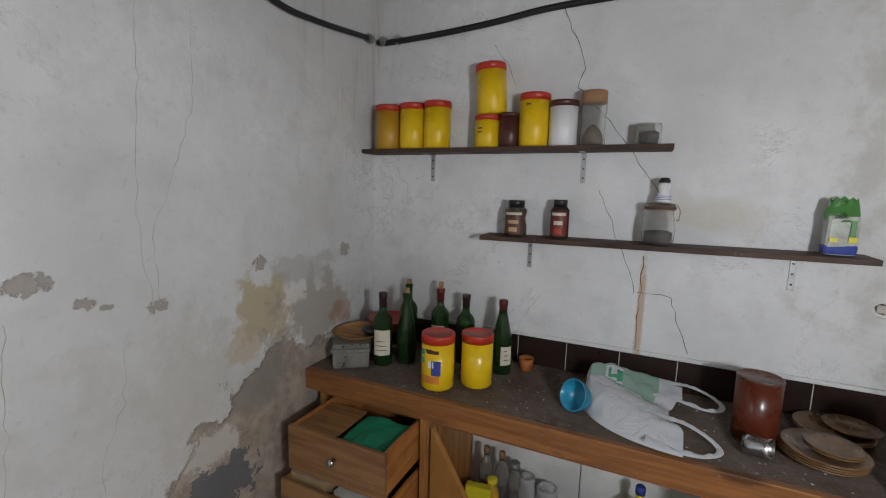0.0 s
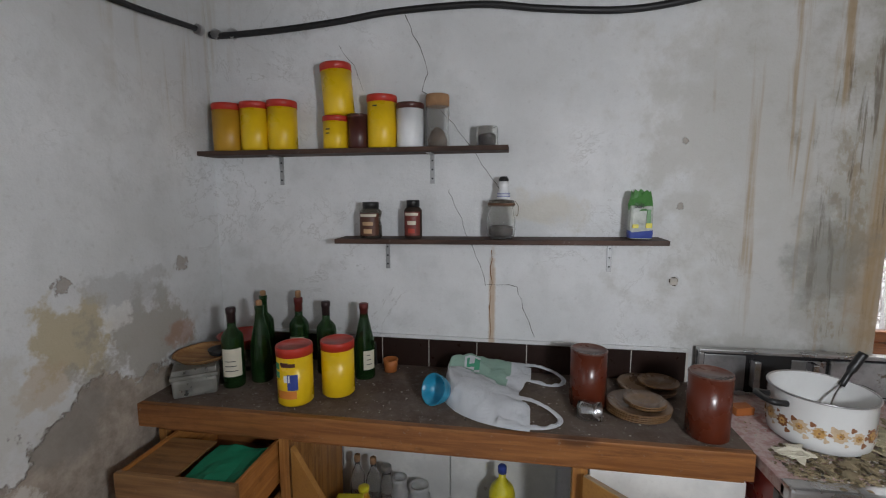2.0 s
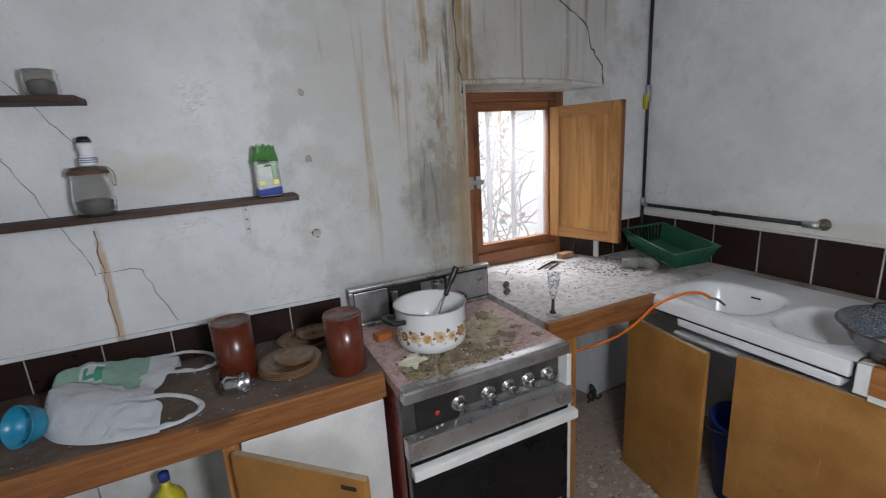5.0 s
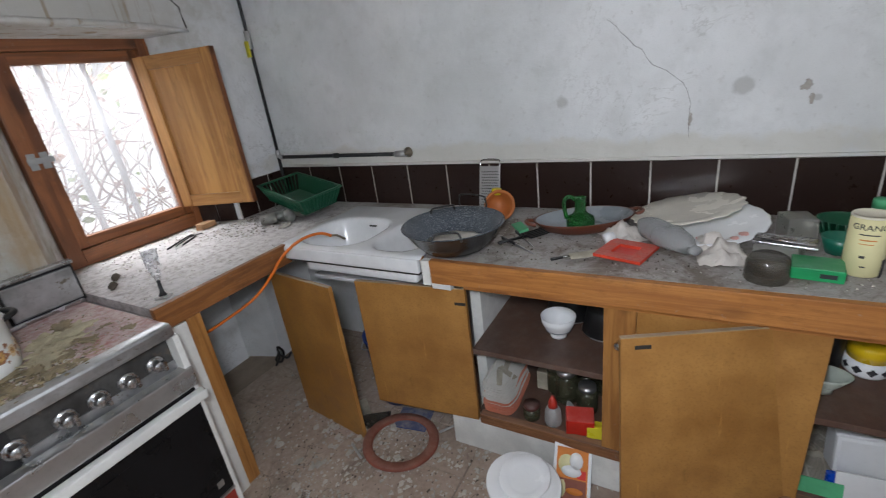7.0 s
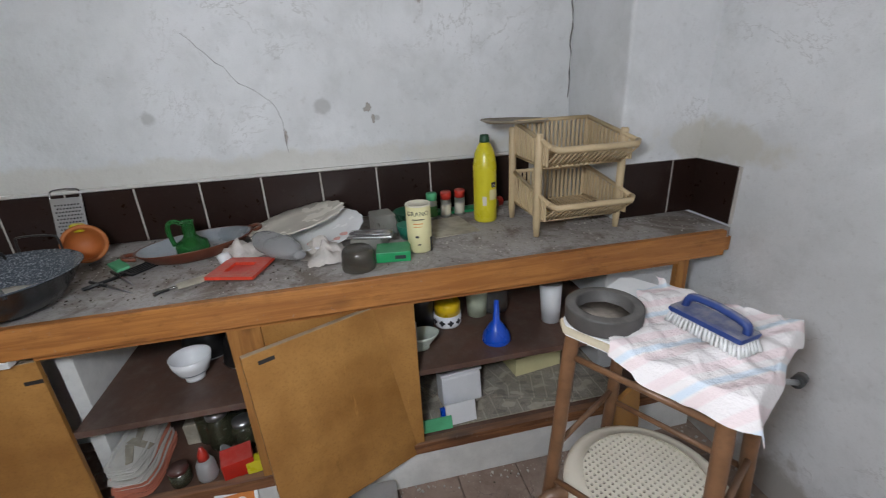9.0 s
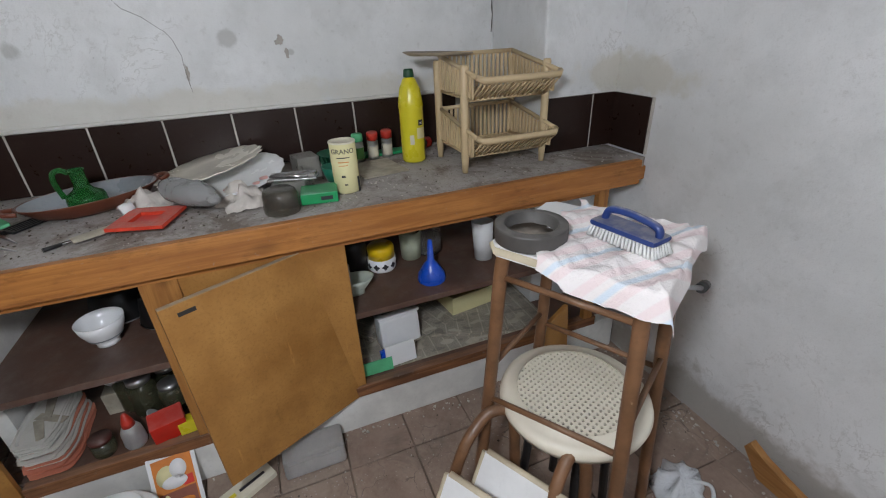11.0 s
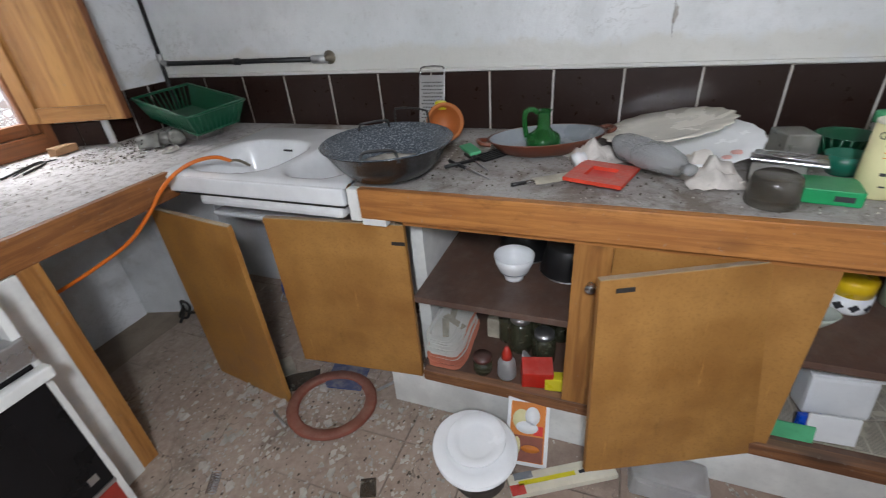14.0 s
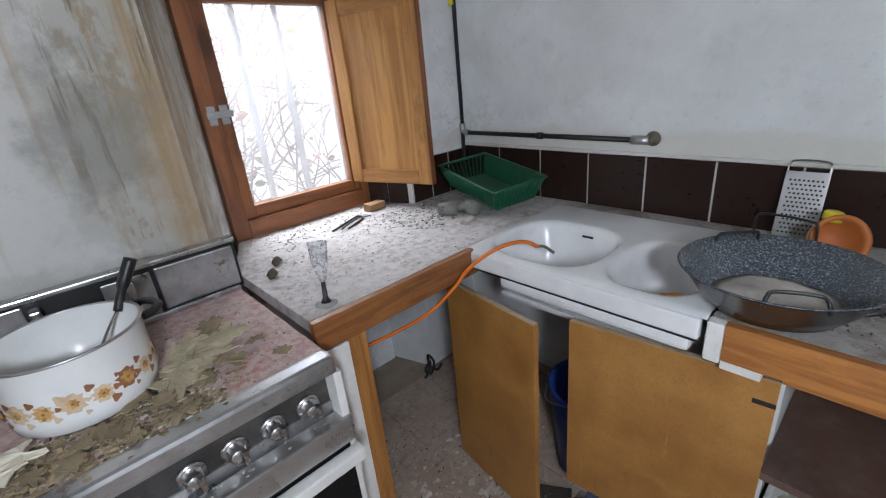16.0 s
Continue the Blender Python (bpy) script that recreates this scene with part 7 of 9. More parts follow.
t = canister(at(2.800, 0.142, 0.902), 0.041, 0.163, 0.005, PALEYEL, PAPER, "pale yellow scouring powder tin with lettering",
             marks=(("print", 140, 196, 0.116, 0.119, INK), ("print", 144, 190, 0.102, 0.105, ORANGEINK), ("print", 144, 184, 0.092, 0.094, ORANGEINK), ("print", 152, 168, 0.055, 0.062, INK), ("print", 160, 175, 0.030, 0.034, INK), ("print", 225, 245, 0.0, 0.05, INK)))
def round_words(text, size, material, parent, r, angle, z):
    """Lettering bent round an upright can, its middle at that angle."""
    ob = words(text, size, material, parent, Matrix.Identity(4))
    for v in ob.data.vertices:
        a = radians(angle) + v.co.x / r
        v.co = Vector(((r + 0.0008 + v.co.z) * math.cos(a), (r + 0.0008 + v.co.z) * math.sin(a), z + v.co.y))
    return ob


round_words("GRANO", 0.021, INK, t, 0.041, 168, 0.136)
gb = thing("green_basket", "small green plastic basket among kitchen clutter", "basket", at(3.03, 0.135, 0.903, 10))
part("body", lathe([(0, 0), (0.04, 0), (0.065, 0.07), (0.067, 0.07), (0.062, 0.066), (0.038, 0.004), (0, 0.004)], 20), GREENP, gb)
for k in range(20):
    a = 2 * math.pi * k / 20
    part("rib", tube([(0.042 * math.cos(a), 0.042 * math.sin(a), 0.005), (0.066 * math.cos(a), 0.066 * math.sin(a), 0.068)], 0.003, 5), GREENP, gb)
solid("green_dish", lathe([(0, 0), (0.03, 0), (0.045, 0.05), (0.042, 0.05), (0.028, 0.005), (0, 0.005)]), paint("teal_plastic", (0.01, 0.16, 0.10), 0.4, dust=0.3), "teal plastic beaker on the worktop", "beaker", at(2.93, 0.16, 0.903))
t = thing("cutlery_tray", "steel tray with cutlery among kitchen clutter", "tray", at(2.845, 0.30, 0.955, 75, 4, 0))
part("tray", cuboid(-0.075, 0.075, -0.035, 0.035, 0, 0.006, 0.002), STAINLESS, t)
for k in range(4):
    part("spoon", tube([(-0.07, -0.024 + 0.015 * k, 0.010), (0.07, -0.02 + 0.013 * k, 0.014)], [0.007, 0.003], 6), CHROME, t)
solid("tray_stand", jitter(cuboid(-0.05, 0.06, -0.05, 0.05, 0, 0.05, 0.008), 0.006, 30), DUSTGLASS, "dusty clear plastic box", "box", at(2.875, 0.30, 0.902, 70))
solid("grey_tin", jitter(cuboid(-0.045, 0.045, -0.04, 0.04, 0, 0.075, 0.006), 0.004, 20), DUSTGLASS, "dusty grey plastic container", "container", at(3.03, 0.245, 0.902, 12))
solid("paper_sheet", jitter(cuboid(-0.10, 0.10, -0.085, 0.085, 0, 0.004), 0.003, 20), NEWS, "dusty grey paper sheet among kitchen clutter", "paper", at(2.99, 0.0, 0.903, 8))
for x, y, lid, lb in ((3.12, 0.035, GREENINK, "spice jar with green lid"), (3.135, -0.025, RED, "spice jar with red lid"), (3.145, -0.085, RED, "tilted spice jar with red lid")):
    t = thing("spice_jar", "small " + lb, "jar", at(x, y, 0.903, 180, 0, 0 if lid is GREENINK else 8), group="spice jars")
    part("body", lathe([(0, 0), (0.020, 0), (0.022, 0.004), (0.022, 0.07), (0.018, 0.078), (0, 0.078)], 18), DUSTGLASS, t)
    wrap("paper_label", 0.0226, -60, 60, 0.012, 0.055, LIME if lid is GREENINK else PAPER, t)
    part("lid", lathe([(0, 0.078), (0.0215, 0.078), (0.0215, 0.104), (0.019, 0.107), (0, 0.107)], 18), lid, t)
t = thing("spice_jar", "red-lidded spice jar lying down", "jar", at(3.16, -0.20, 0.925, 20, 90, 0), group="spice jars")
part("body", lathe([(0, 0), (0.020, 0), (0.022, 0.004), (0.022, 0.06), (0, 0.062)], 18), DUSTGLASS, t)
part("lid", lathe([(0, 0.062), (0.0215, 0.062), (0.0215, 0.088), (0, 0.09)], 18), RED, t)
solid("green_stand", cuboid(-0.03, 0.03, -0.13, 0.13, 0, 0.012, 0.003), MINT, "green plastic spice stand", "stand", at(3.18, -0.06, 0.902))

yb = thing("bleach_bottle", "tall yellow bleach bottle with green cap", "bottle", at(3.030, -0.162, 0.902) @ Matrix.Diagonal((0.89, 0.89, 1, 1)))
part("body", lathe([(0, 0), (0.045, 0), (0.050, 0.006), (0.050, 0.085), (0.0485, 0.09), (0.050, 0.095), (0.050, 0.195), (0.0515, 0.205), (0.050, 0.22), (0.042, 0.265), (0.026, 0.297), (0.018, 0.302), (0.018, 0.307), (0, 0.307)], 32), LEMON, yb)
part("cap", lathe([(0, 0.304), (0.021, 0.304), (0.0215, 0.310), (0.019, 0.328), (0.017, 0.331), (0, 0.331)], 20), paint("dark_green_cap", (0.008, 0.06, 0.025), 0.5), yb, "dark green cap")
for a0, a1, z0, z1, mt in ((195, 222, 0.138, 0.158, INK), (200, 220, 0.142, 0.150, WHITEP), (150, 170, 0.07, 0.105, PAPER), (185, 240, 0.09, 0.13, PALEYEL)):
    wrap("print", 0.0508, a0, a1, z0, z1, mt, yb)

vr = thing("vegetable_rack", "two-tier cream plastic vegetable rack", "rack", at(2.90, -0.425, 0.902))


def tier(t, z):
    fx, bx, hy = -0.20, 0.115, 0.150
    b = part("basket_front", tube([(fx, -hy, z + 0.115), (fx - 0.02, -hy * 0.9, z + 0.108), (fx - 0.02, hy * 0.9, z + 0.108), (fx, hy, z + 0.115)], 0.011, 6), CREAM, t, "thick front rim")
    part("floor_frame", tube([Vector(p) for p in ((-0.13, -hy + 0.01, z + 0.04), (-0.13, hy - 0.01, z + 0.04), (bx, hy - 0.01, z + 0.04), (bx, -hy + 0.01, z + 0.04))], 0.005, 6, closed=True), CREAM, t)
    for s in (-1, 1):
        part("side_rim", tube([(fx, s * hy, z + 0.115), (-0.12, s * hy, z + 0.128), (bx, s * hy, z + 0.165)], 0.008, 6), CREAM, t)
        part("side_base", tube([(-0.16, s * (hy - 0.004), z + 0.055), (bx, s * (hy - 0.004), z + 0.045)], 0.006, 6), CREAM, t)
        for k in range(13):
            x = -0.165 + 0.0225 * k
            part("slat", cuboid(x - 0.0055, x + 0.0055, s * hy - 0.003, s * hy + 0.003, z + 0.05, z + 0.118 + 0.16 * max(0.0, x + 0.12)), CREAM, t)
    part("back_rim", tube([(bx, -hy, z + 0.165), (bx, hy, z + 0.165)], 0.008, 6), CREAM, t)
    for k in range(17):
        y = -hy + 0.0177 * (k + 0.5)
        part("back_slat", cuboid(bx - 0.003, bx + 0.003, y - 0.0045, y + 0.0045, z + 0.045, z + 0.16), CREAM, t)
        part("floor_slat", cuboid(-0.13, bx, y - 0.0032, y + 0.0032, z + 0.037, z + 0.043), CREAM, t)
        part("front_slat", tube([(-0.13, y, z + 0.04), (-0.175, y, z + 0.07), (fx - 0.015, y, z + 0.10)], 0.0032, 4), CREAM, t)
    for k in range(5):
        x = -0.11 + 0.045 * k
        part("cross_slat", cuboid(x - 0.003, x + 0.003, -hy + 0.01, hy - 0.01, z + 0.0335, z + 0.0365), CREAM, t)


tier(vr, 0.02)
tier(vr, 0.205)
for x in (-0.115, 0.12):
    for y in (-0.155, 0.155):
        part("leg", lathe([(0, 0), (0.010, 0), (0.0135, 0.05), (0.0145, 0.345), (0.012, 0.352), (0, 0.352)], 10), CREAM, vr, "", pose(x, y, 0, 0, 0, 0))
solid("oval_tray", jitter(lathe([(0, 0), (0.075, 0), (0.09, 0.009), (0.087, 0.012), (0.07, 0.005), (0, 0.005)], 28, None, Matrix.Diagonal((1.0, 1.55, 1, 1))), 0.002, 15), paint("grey_brown_tray", (0.27, 0.22, 0.16), 0.6, var=0.3, dust=0.4), "oval grey-brown tray across a rack", "tray", at(3.0, -0.27, 1.272, 12, 3, 0))

# knives, forks and scraps by the pan
for x0, y0, x1, y1, lb, mt in ((2.86, 1.16, 2.74, 1.00, "long steel knife on the worktop", CHROME), (2.93, 1.13, 2.80, 1.02, "steel fork on the worktop", CHROME), (2.70, 0.93, 2.76, 0.86, "bent wire loop on the worktop", CHROME)):
    t = thing("cutlery", lb, "cutlery", group="loose cutlery")
    part("handle", tube([(x0, y0, 0.909), (x0 + (x1 - x0) * 0.45, y0 + (y1 - y0) * 0.45, 0.908)], [0.006, 0.005], 6), BLACK, t)
    part("blade", tube([(x0 + (x1 - x0) * 0.45, y0 + (y1 - y0) * 0.45, 0.908), (x1, y1, 0.905)], [0.005, 0.002], 6), mt, t)
t = thing("potato_masher", "black plastic slotted spatula", "spatula", at(2.90, 1.07, 0.905, -35))
for k in range(5):
    part("tine", cuboid(0.0, 0.09, -0.03 + 0.014 * k, -0.024 + 0.014 * k, 0, 0.005), BLACK, t)
part("bridge", cuboid(-0.01, 0.0, -0.031, 0.034, 0, 0.006, 0.001), BLACK, t)
part("handle", tube([(-0.01, 0, 0.004), (-0.13, 0.01, 0.006)], 0.006, 6), BLACK, t)
solid("green_cloth", jitter(cuboid(-0.05, 0.05, -0.02, 0.02, 0, 0.012, 0.004), 0.008, 40), GREENINK, "green scouring pad by the pan", "scourer", at(2.98, 1.13, 0.903, 40))

# ---- inside the cabinet ----
SH, BT = 0.509, 0.204
bowl = thing("white_bowl", "white footed porcelain breakfast bowl", "bowl", at(2.86, 0.955, SH))
part("body", lathe([(0, 0.004), (0.032, 0), (0.032, 0.010), (0.030, 0.014), (0.048, 0.030), (0.062, 0.062), (0.067, 0.090), (0.0645, 0.090), (0.058, 0.062), (0.044, 0.032), (0, 0.018)], 40), CHINA, bowl)
part("foot_ring", lathe([(0.0485, 0.0315), (0.0505, 0.034), (0.0512, 0.037), (0.0495, 0.036)], 40), GREYGLAZE, bowl)
for x, y, r in ((3.05, 0.95, 0.10), (2.95, 0.79, 0.09)):
    t = thing("frying_pan", "dark steel pan stored upside down", "pan", at(x, y, SH, 30), group="stored pans")
    part("body", lathe([(r, 0), (r * 1.02, 0.002), (r * 0.8, 0.10), (r * 0.75, 0.105), (0, 0.105)], 30), BLACK, t)
    part("rim", tube([(r * 1.01 * math.cos(2 * math.pi * i / 30), r * 1.01 * math.sin(2 * math.pi * i / 30), 0.003) for i in range(30)], 0.003, 5, closed=True), CHROME, t)
sb2 = thing("sugar_bowl", "yellow jar with a patterned band", "jar", at(2.945, 0.03, SH))
part("base", lathe([(0, 0), (0.050, 0), (0.056, 0.01), (0.056, 0.052), (0, 0.054)], 28), CHINA, sb2, "white band with dark pattern")
for k in range(10):
    round_print(sb2, 0.056, 36 * k, 0.028, 0.011, INK, 0.0008, 4)
part("top", lathe([(0, 0.054), (0.052, 0.054), (0.053, 0.095), (0.047, 0.104), (0, 0.106)], 28), YELLOW, sb2, "bright yellow top")
t = thing("plastic_beaker", "pale green plastic beaker on a shelf", "beaker", at(2.985, -0.105, SH))
part("body", lathe([(0, 0), (0.040, 0), (0.046, 0.12), (0.0435, 0.12), (0.038, 0.005), (0, 0.005)]), paint("pale_green_plastic", (0.55, 0.60, 0.45), 0.4), t)
t = thing("white_beaker", "tall white plastic beaker on a shelf", "beaker", at(2.845, -0.372, SH, 0, 0, 4))
part("body", lathe([(0, 0), (0.036, 0), (0.044, 0.16), (0.0415, 0.16), (0.034, 0.005), (0, 0.005)]), WHITEP, t)
t = thing("plastic_funnel", "bright blue plastic funnel upside down", "funnel", at(2.775, -0.118, SH))
part("cone", lathe([(0.052, 0), (0.054, 0.004), (0.050, 0.028), (0.030, 0.062), (0.013, 0.085), (0.0085, 0.165), (0.006, 0.165), (0.010, 0.085), (0.027, 0.06), (0.048, 0.0)], 30), BLUE, t)
t = glass_jar(at(3.0, -0.19, SH), [(0, 0), (0.05, 0), (0.055, 0.01), (0.055, 0.09), (0.05, 0.13)], 0.003, "round clear glass bowl on a shelf", CLEAR, name="glass_bowl")
t = thing("gravy_boat", "pale green glazed gravy boat", "gravy boat", at(2.80, 0.165, SH))
part("body", lathe([(0, 0.004), (0.025, 0), (0.025, 0.012), (0.05, 0.05), (0.058, 0.065), (0.054, 0.065), (0, 0.02)], 28, None, Matrix.Diagonal((0.8, 1.2, 1, 1))), paint("celadon_glaze", (0.55, 0.60, 0.52), 0.3), t)
solid("dark_jug", lathe([(0, 0), (0.05, 0), (0.055, 0.12), (0.05, 0.15), (0, 0.15)]), BLACK, "dark plastic jug on a shelf", "jug", at(2.95, 0.14, SH))



def tub(bm, lx, ly, depth):
    """An open food tray with rounded corners, a flat rim and thin walls, standing on z = 0."""
    rings = []
    for k, z in ((0.80, 0.0), (0.88, depth), (1.0, depth), (1.0, depth + 0.002), (0.87, depth + 0.002), (0.79, 0.002)):
        ring = []
        for q in range(32):
            a = 2 * math.pi * (q + 0.5) / 32
            c, s = math.cos(a), math.sin(a)
            e = (abs(c) ** 6 + abs(s) ** 6) ** (-1 / 6)
            ring.append(bm.verts.new((lx * (1 - (1 - k) * 0.9) * c * e, ly * k * s * e, z)))
        rings.append(ring)
    for a, b in zip(rings, rings[1:]):
        for q in range(32):
            bm.faces.new((a[q], a[(q + 1) % 32], b[(q + 1) % 32], b[q]))
    bm.faces.new(list(reversed(rings[0])))
    bm.faces.new(rings[-1])
    return bm


rnd = random.Random(14)
for i in range(13):
    salmon = i in (0, 1, 2, 4, 7)
    t = thing("serving_tray", "salmon plastic tray nested in a stack" if salmon else "dirty white plastic tray nested in a stack", "tray",
              at(2.815 + rnd.uniform(-0.010, 0.010), 1.166 + 0.0012 * i, BT + 0.001 + 0.0092 * i, rnd.uniform(-6, 6), 0, 0), group="stacked trays")
    part("shell", jitter(tub(bmesh.new(), 0.136 - 0.0012 * i, 0.070 - 0.0014 * i, 0.0085), 0.004, 16), PINKFOAM if salmon else FOAM, t)
for x, y, rz in ((2.76, 1.18, 20), (2.80, 1.16, 60), (2.85, 1.18, 10)):
    solid("food_wrapper", jitter(cuboid(-0.05, 0.05, -0.012, 0.012, 0, 0.003), 0.006, 30), NEWS, "creased grey wrapper in a tray", "wrapper", at(x, y, BT + 0.1145, rz), group="wrappers in the tray")
solid("small_bowl", lathe([(0, 0), (0.04, 0), (0.07, 0.05), (0.066, 0.05), (0.036, 0.005), (0, 0.005)]), CHINA, "white china bowl in the cabinet", "bowl", at(2.94, 1.0, BT + 0.09))
solid("bowl_box", cuboid(-0.06, 0.06, -0.06, 0.06, 0, 0.088, 0.004), NEWS, "brown carton under a bowl", "carton", at(2.94, 1.0, BT))
t = thing("dark_jar", "small dark glass jar with lid", "jar", at(2.71, 1.030, BT))
part("body", lathe([(0, 0), (0.030, 0), (0.033, 0.01), (0.033, 0.05), (0, 0.052)]), OLIVE, t)
part("lid", lathe([(0, 0.052), (0.032, 0.052), (0.032, 0.066), (0, 0.068)]), BROWN, t)
t = thing("sauce_bottle", "squeeze bottle with red pointed cap", "bottle", at(2.71, 0.945, BT))
part("body", lathe([(0, 0), (0.030, 0), (0.033, 0.01), (0.030, 0.06), (0.020, 0.08), (0, 0.08)]), HAZE, t)
part("cap", lathe([(0, 0.08), (0.019, 0.08), (0.016, 0.10), (0.006, 0.128), (0, 0.13)], 14), RED, t, "red pointed cap")
solid("white_saucer", lathe([(0, 0), (0.03, 0), (0.055, 0.02), (0.053, 0.022), (0.028, 0.004), (0, 0.004)]), CHINA, "white saucer leaning in the cabinet", "saucer", at(2.73, 0.885, BT + 0.03, 20, 60, 0))
solid("red_packet", jitter(cuboid(-0.035, 0.035, -0.05, 0.05, 0, 0.085, 0.004), 0.003, 20), REDTRAY, "red plastic packet in the cabinet", "packet", at(2.715, 0.845, BT, 15, 0, -12))
solid("yellow_packet", cuboid(-0.02, 0.02, -0.03, 0.03, 0, 0.05, 0.003), LEMON, "yellow packet in the cabinet", "packet", at(2.70, 0.785, BT, 10))
for x, y, r, h in ((2.86, 0.93, 0.045, 0.15), (2.83, 0.84, 0.042, 0.115), (2.92, 0.86, 0.045, 0.13), (2.90, 0.98, 0.04, 0.16), (2.96, 0.80, 0.045, 0.14)):
    t = thing("preserving_jar", "dusty dark preserving jar among kitchen clutter", "jar", at(x, y, BT), group="preserving jars")
    part("body", lathe([(0, 0), (r * 0.95, 0), (r, 0.01), (r, h * 0.75), (r * 0.8, h * 0.85), (0, h * 0.85)], 20), OLIVE, t)
    part("lid", lathe([(0, h * 0.85), (r * 0.82, h * 0.85), (r * 0.82, h), (0, h)], 20), STEEL, t)

# right-hand bay: newspapers, plastic boxes
solid("newspaper", jitter(cuboid(2.70, 3.22, -0.62, 0.19, BT + 0.0005, BT + 0.006), 0.002, 12), NEWSPRINT, "yellowed newspaper lining the cabinet", "newspaper")
for x, y, rz, k in ((2.95, -0.15, 12, 6), (2.86, -0.30, -20, 4), (3.05, 0.05, 30, 8)):
    for i in range(2):
        solid("newspaper", jitter(cuboid(-0.12, 0.12, -0.16, 0.16, 0, 0.008, 0.002), 0.005, 14), NEWSPRINT, "folded yellowed newspaper in the cabinet", "newspaper", at(x, y, BT + 0.007 + 0.011 * i, rz + k * i), group="newspapers")
t = thing("toast_rack", "white plastic bread box among kitchen clutter", "box", at(2.815, 0.022, BT + 0.028, 6, 0, 8))
part("body", cuboid(-0.04, 0.04, -0.082, 0.082, 0, 0.13, 0.012), WHITEP, t)
part("lid_rim", cuboid(-0.045, 0.045, -0.086, 0.086, 0.131, 0.142, 0.005), WHITEP, t)
part("slot", cuboid(-0.012, -0.008, -0.06, 0.06, 0.1425, 0.1445), INK, t)
# a thin plastic lid standing on edge, sorted with boards
solid("white_lid", cuboid(-0.004, 0.004, -0.06, 0.06, 0, 0.085, 0.02 * 0.15), WHITEP, "white plastic lid propped in the cabinet", "board", at(2.705, 0.045, BT + 0.008, 4, 0, 12))
solid("blue_packet", cuboid(-0.008, 0.008, -0.03, 0.03, 0, 0.06, 0.002), BLUE, "small blue packet in the cabinet", "packet", at(2.73, 0.09, BT + 0.008, 10, 0, 6))
solid("printed_card", cuboid(-0.002, 0.002, -0.06, 0.06, 0, 0.05), GREENINK, "green printed card in the cabinet", "card", at(2.69, 0.145, BT + 0.007, 0, 0, 15))
t = thing("cream_crate", "shallow cream plastic crate among kitchen clutter", "crate", at(2.96, -0.34, BT + 0.03, 8))
for x0, x1, y0, y1 in ((-0.07, 0.07, -0.11, -0.105), (-0.07, 0.07, 0.105, 0.11), (-0.07, -0.065, -0.105, 0.105), (0.065, 0.07, -0.105, 0.105)):
    part("side", cuboid(x0, x1, y0, y1, 0.006, 0.085), PALEYEL, t)
part("floor", cuboid(-0.07, 0.07, -0.11, 0.11, 0, 0.006), PALEYEL, t)

# ---- on the floor ----
solid("wooden_ring", jitter(lathe([(0.128, 0.004), (0.134, 0.0), (0.166, 0.0), (0.172, 0.005), (0.172, 0.014), (0.166, 0.020), (0.134, 0.020), (0.128, 0.015), (0.128, 0.004)], 56), 0.0015, 20), TERRA, "flat red painted wooden ring", "ring", at(2.557, 1.60, 0.004, 0, 2, 3))
pl = thing("plate_bucket", "dark pot carrying a stack of plates", "pot", at(2.455, 0.975, 0.0))
part("body", lathe([(0, 0), (0.085, 0), (0.105, 0.12), (0.102, 0.12), (0.082, 0.005), (0, 0.005)]), BLACK, pl)
for i in range(4):
    plate("china_plate", at(2.452 - 0.003 * i, 0.978 + 0.003 * i, 0.113 + 0.008 * i, 30 * i, -4, -7), 0.127, CHINA, "white china plate stacked on a pot", group="white plates on the floor")
plate("china_plate", at(2.465, 0.982, 0.148, 0, -4, -7), 0.092, CHINA, "smaller white china plate on a stack", group="white plates on the floor")

cd = thing("tray_card", "printed food tray card leaning on the plinth", "card", Matrix.Translation((2.528, 0.842, 0.002)) @ Matrix.Rotation(radians(-84), 4, "Z") @ pose(0, 0, 0, -36, 0, 0))
part("board", cuboid(-0.068, 0.068, -0.002, 0.002, 0, 0.215, 0.001), WHITEP, cd, "white bordered card")
for x0, x1, z0, z1, mt in ((-0.056, 0.056, 0.012, 0.202, ORANGEINK), (-0.050, 0.052, 0.014, 0.095, TERRA), (0.02, 0.05, 0.10, 0.13, REDTRAY)):
    part("print", cuboid(x0, x1, -0.0034 - 0.0005 * (mt is not ORANGEINK) - 0.0004 * (mt is CHINA), -0.0021, z0, z1), mt, cd)
for x_, z_, rx_, rz_, mt in ((-0.020, 0.145, 0.030, 0.034, PALEYEL), (0.014, 0.160, 0.024, 0.030, CHINA), (-0.002, 0.122, 0.036, 0.020, CHINA), (-0.032, 0.060, 0.012, 0.030, PALEYEL), (0.012, 0.055, 0.030, 0.012, ORANGEINK)):
    part("print", lathe([(0, 0), (1, 0), (1, 0.0006), (0, 0.0006)], 22, None, Matrix.Translation((x_, -0.0040 - 0.0003 * (mt is CHINA), z_)) @ pose(0, 0, 0, 90, 0, 0) @ Matrix.Diagonal((rx_, rz_, 1, 1))), mt, cd)
m, w = between((2.432, 0.872), (2.60, 0.575), 0.002)
kb = thing("carving_knife_box", "long printed cardboard box on the floor", "box", m)
part("carton", jitter(cuboid(0, w, -0.034, 0.034, 0, 0.022, 0.002), 0.002, 12), PAPER, kb)
part("printed_band", cuboid(0.03, w * 0.62, -0.008, 0.006, 0.0228, 0.0242), LEMON, kb)
part("printed_band", cuboid(0.0, 0.045, -0.035, -0.002, 0.0228, 0.0242), REDTRAY, kb)
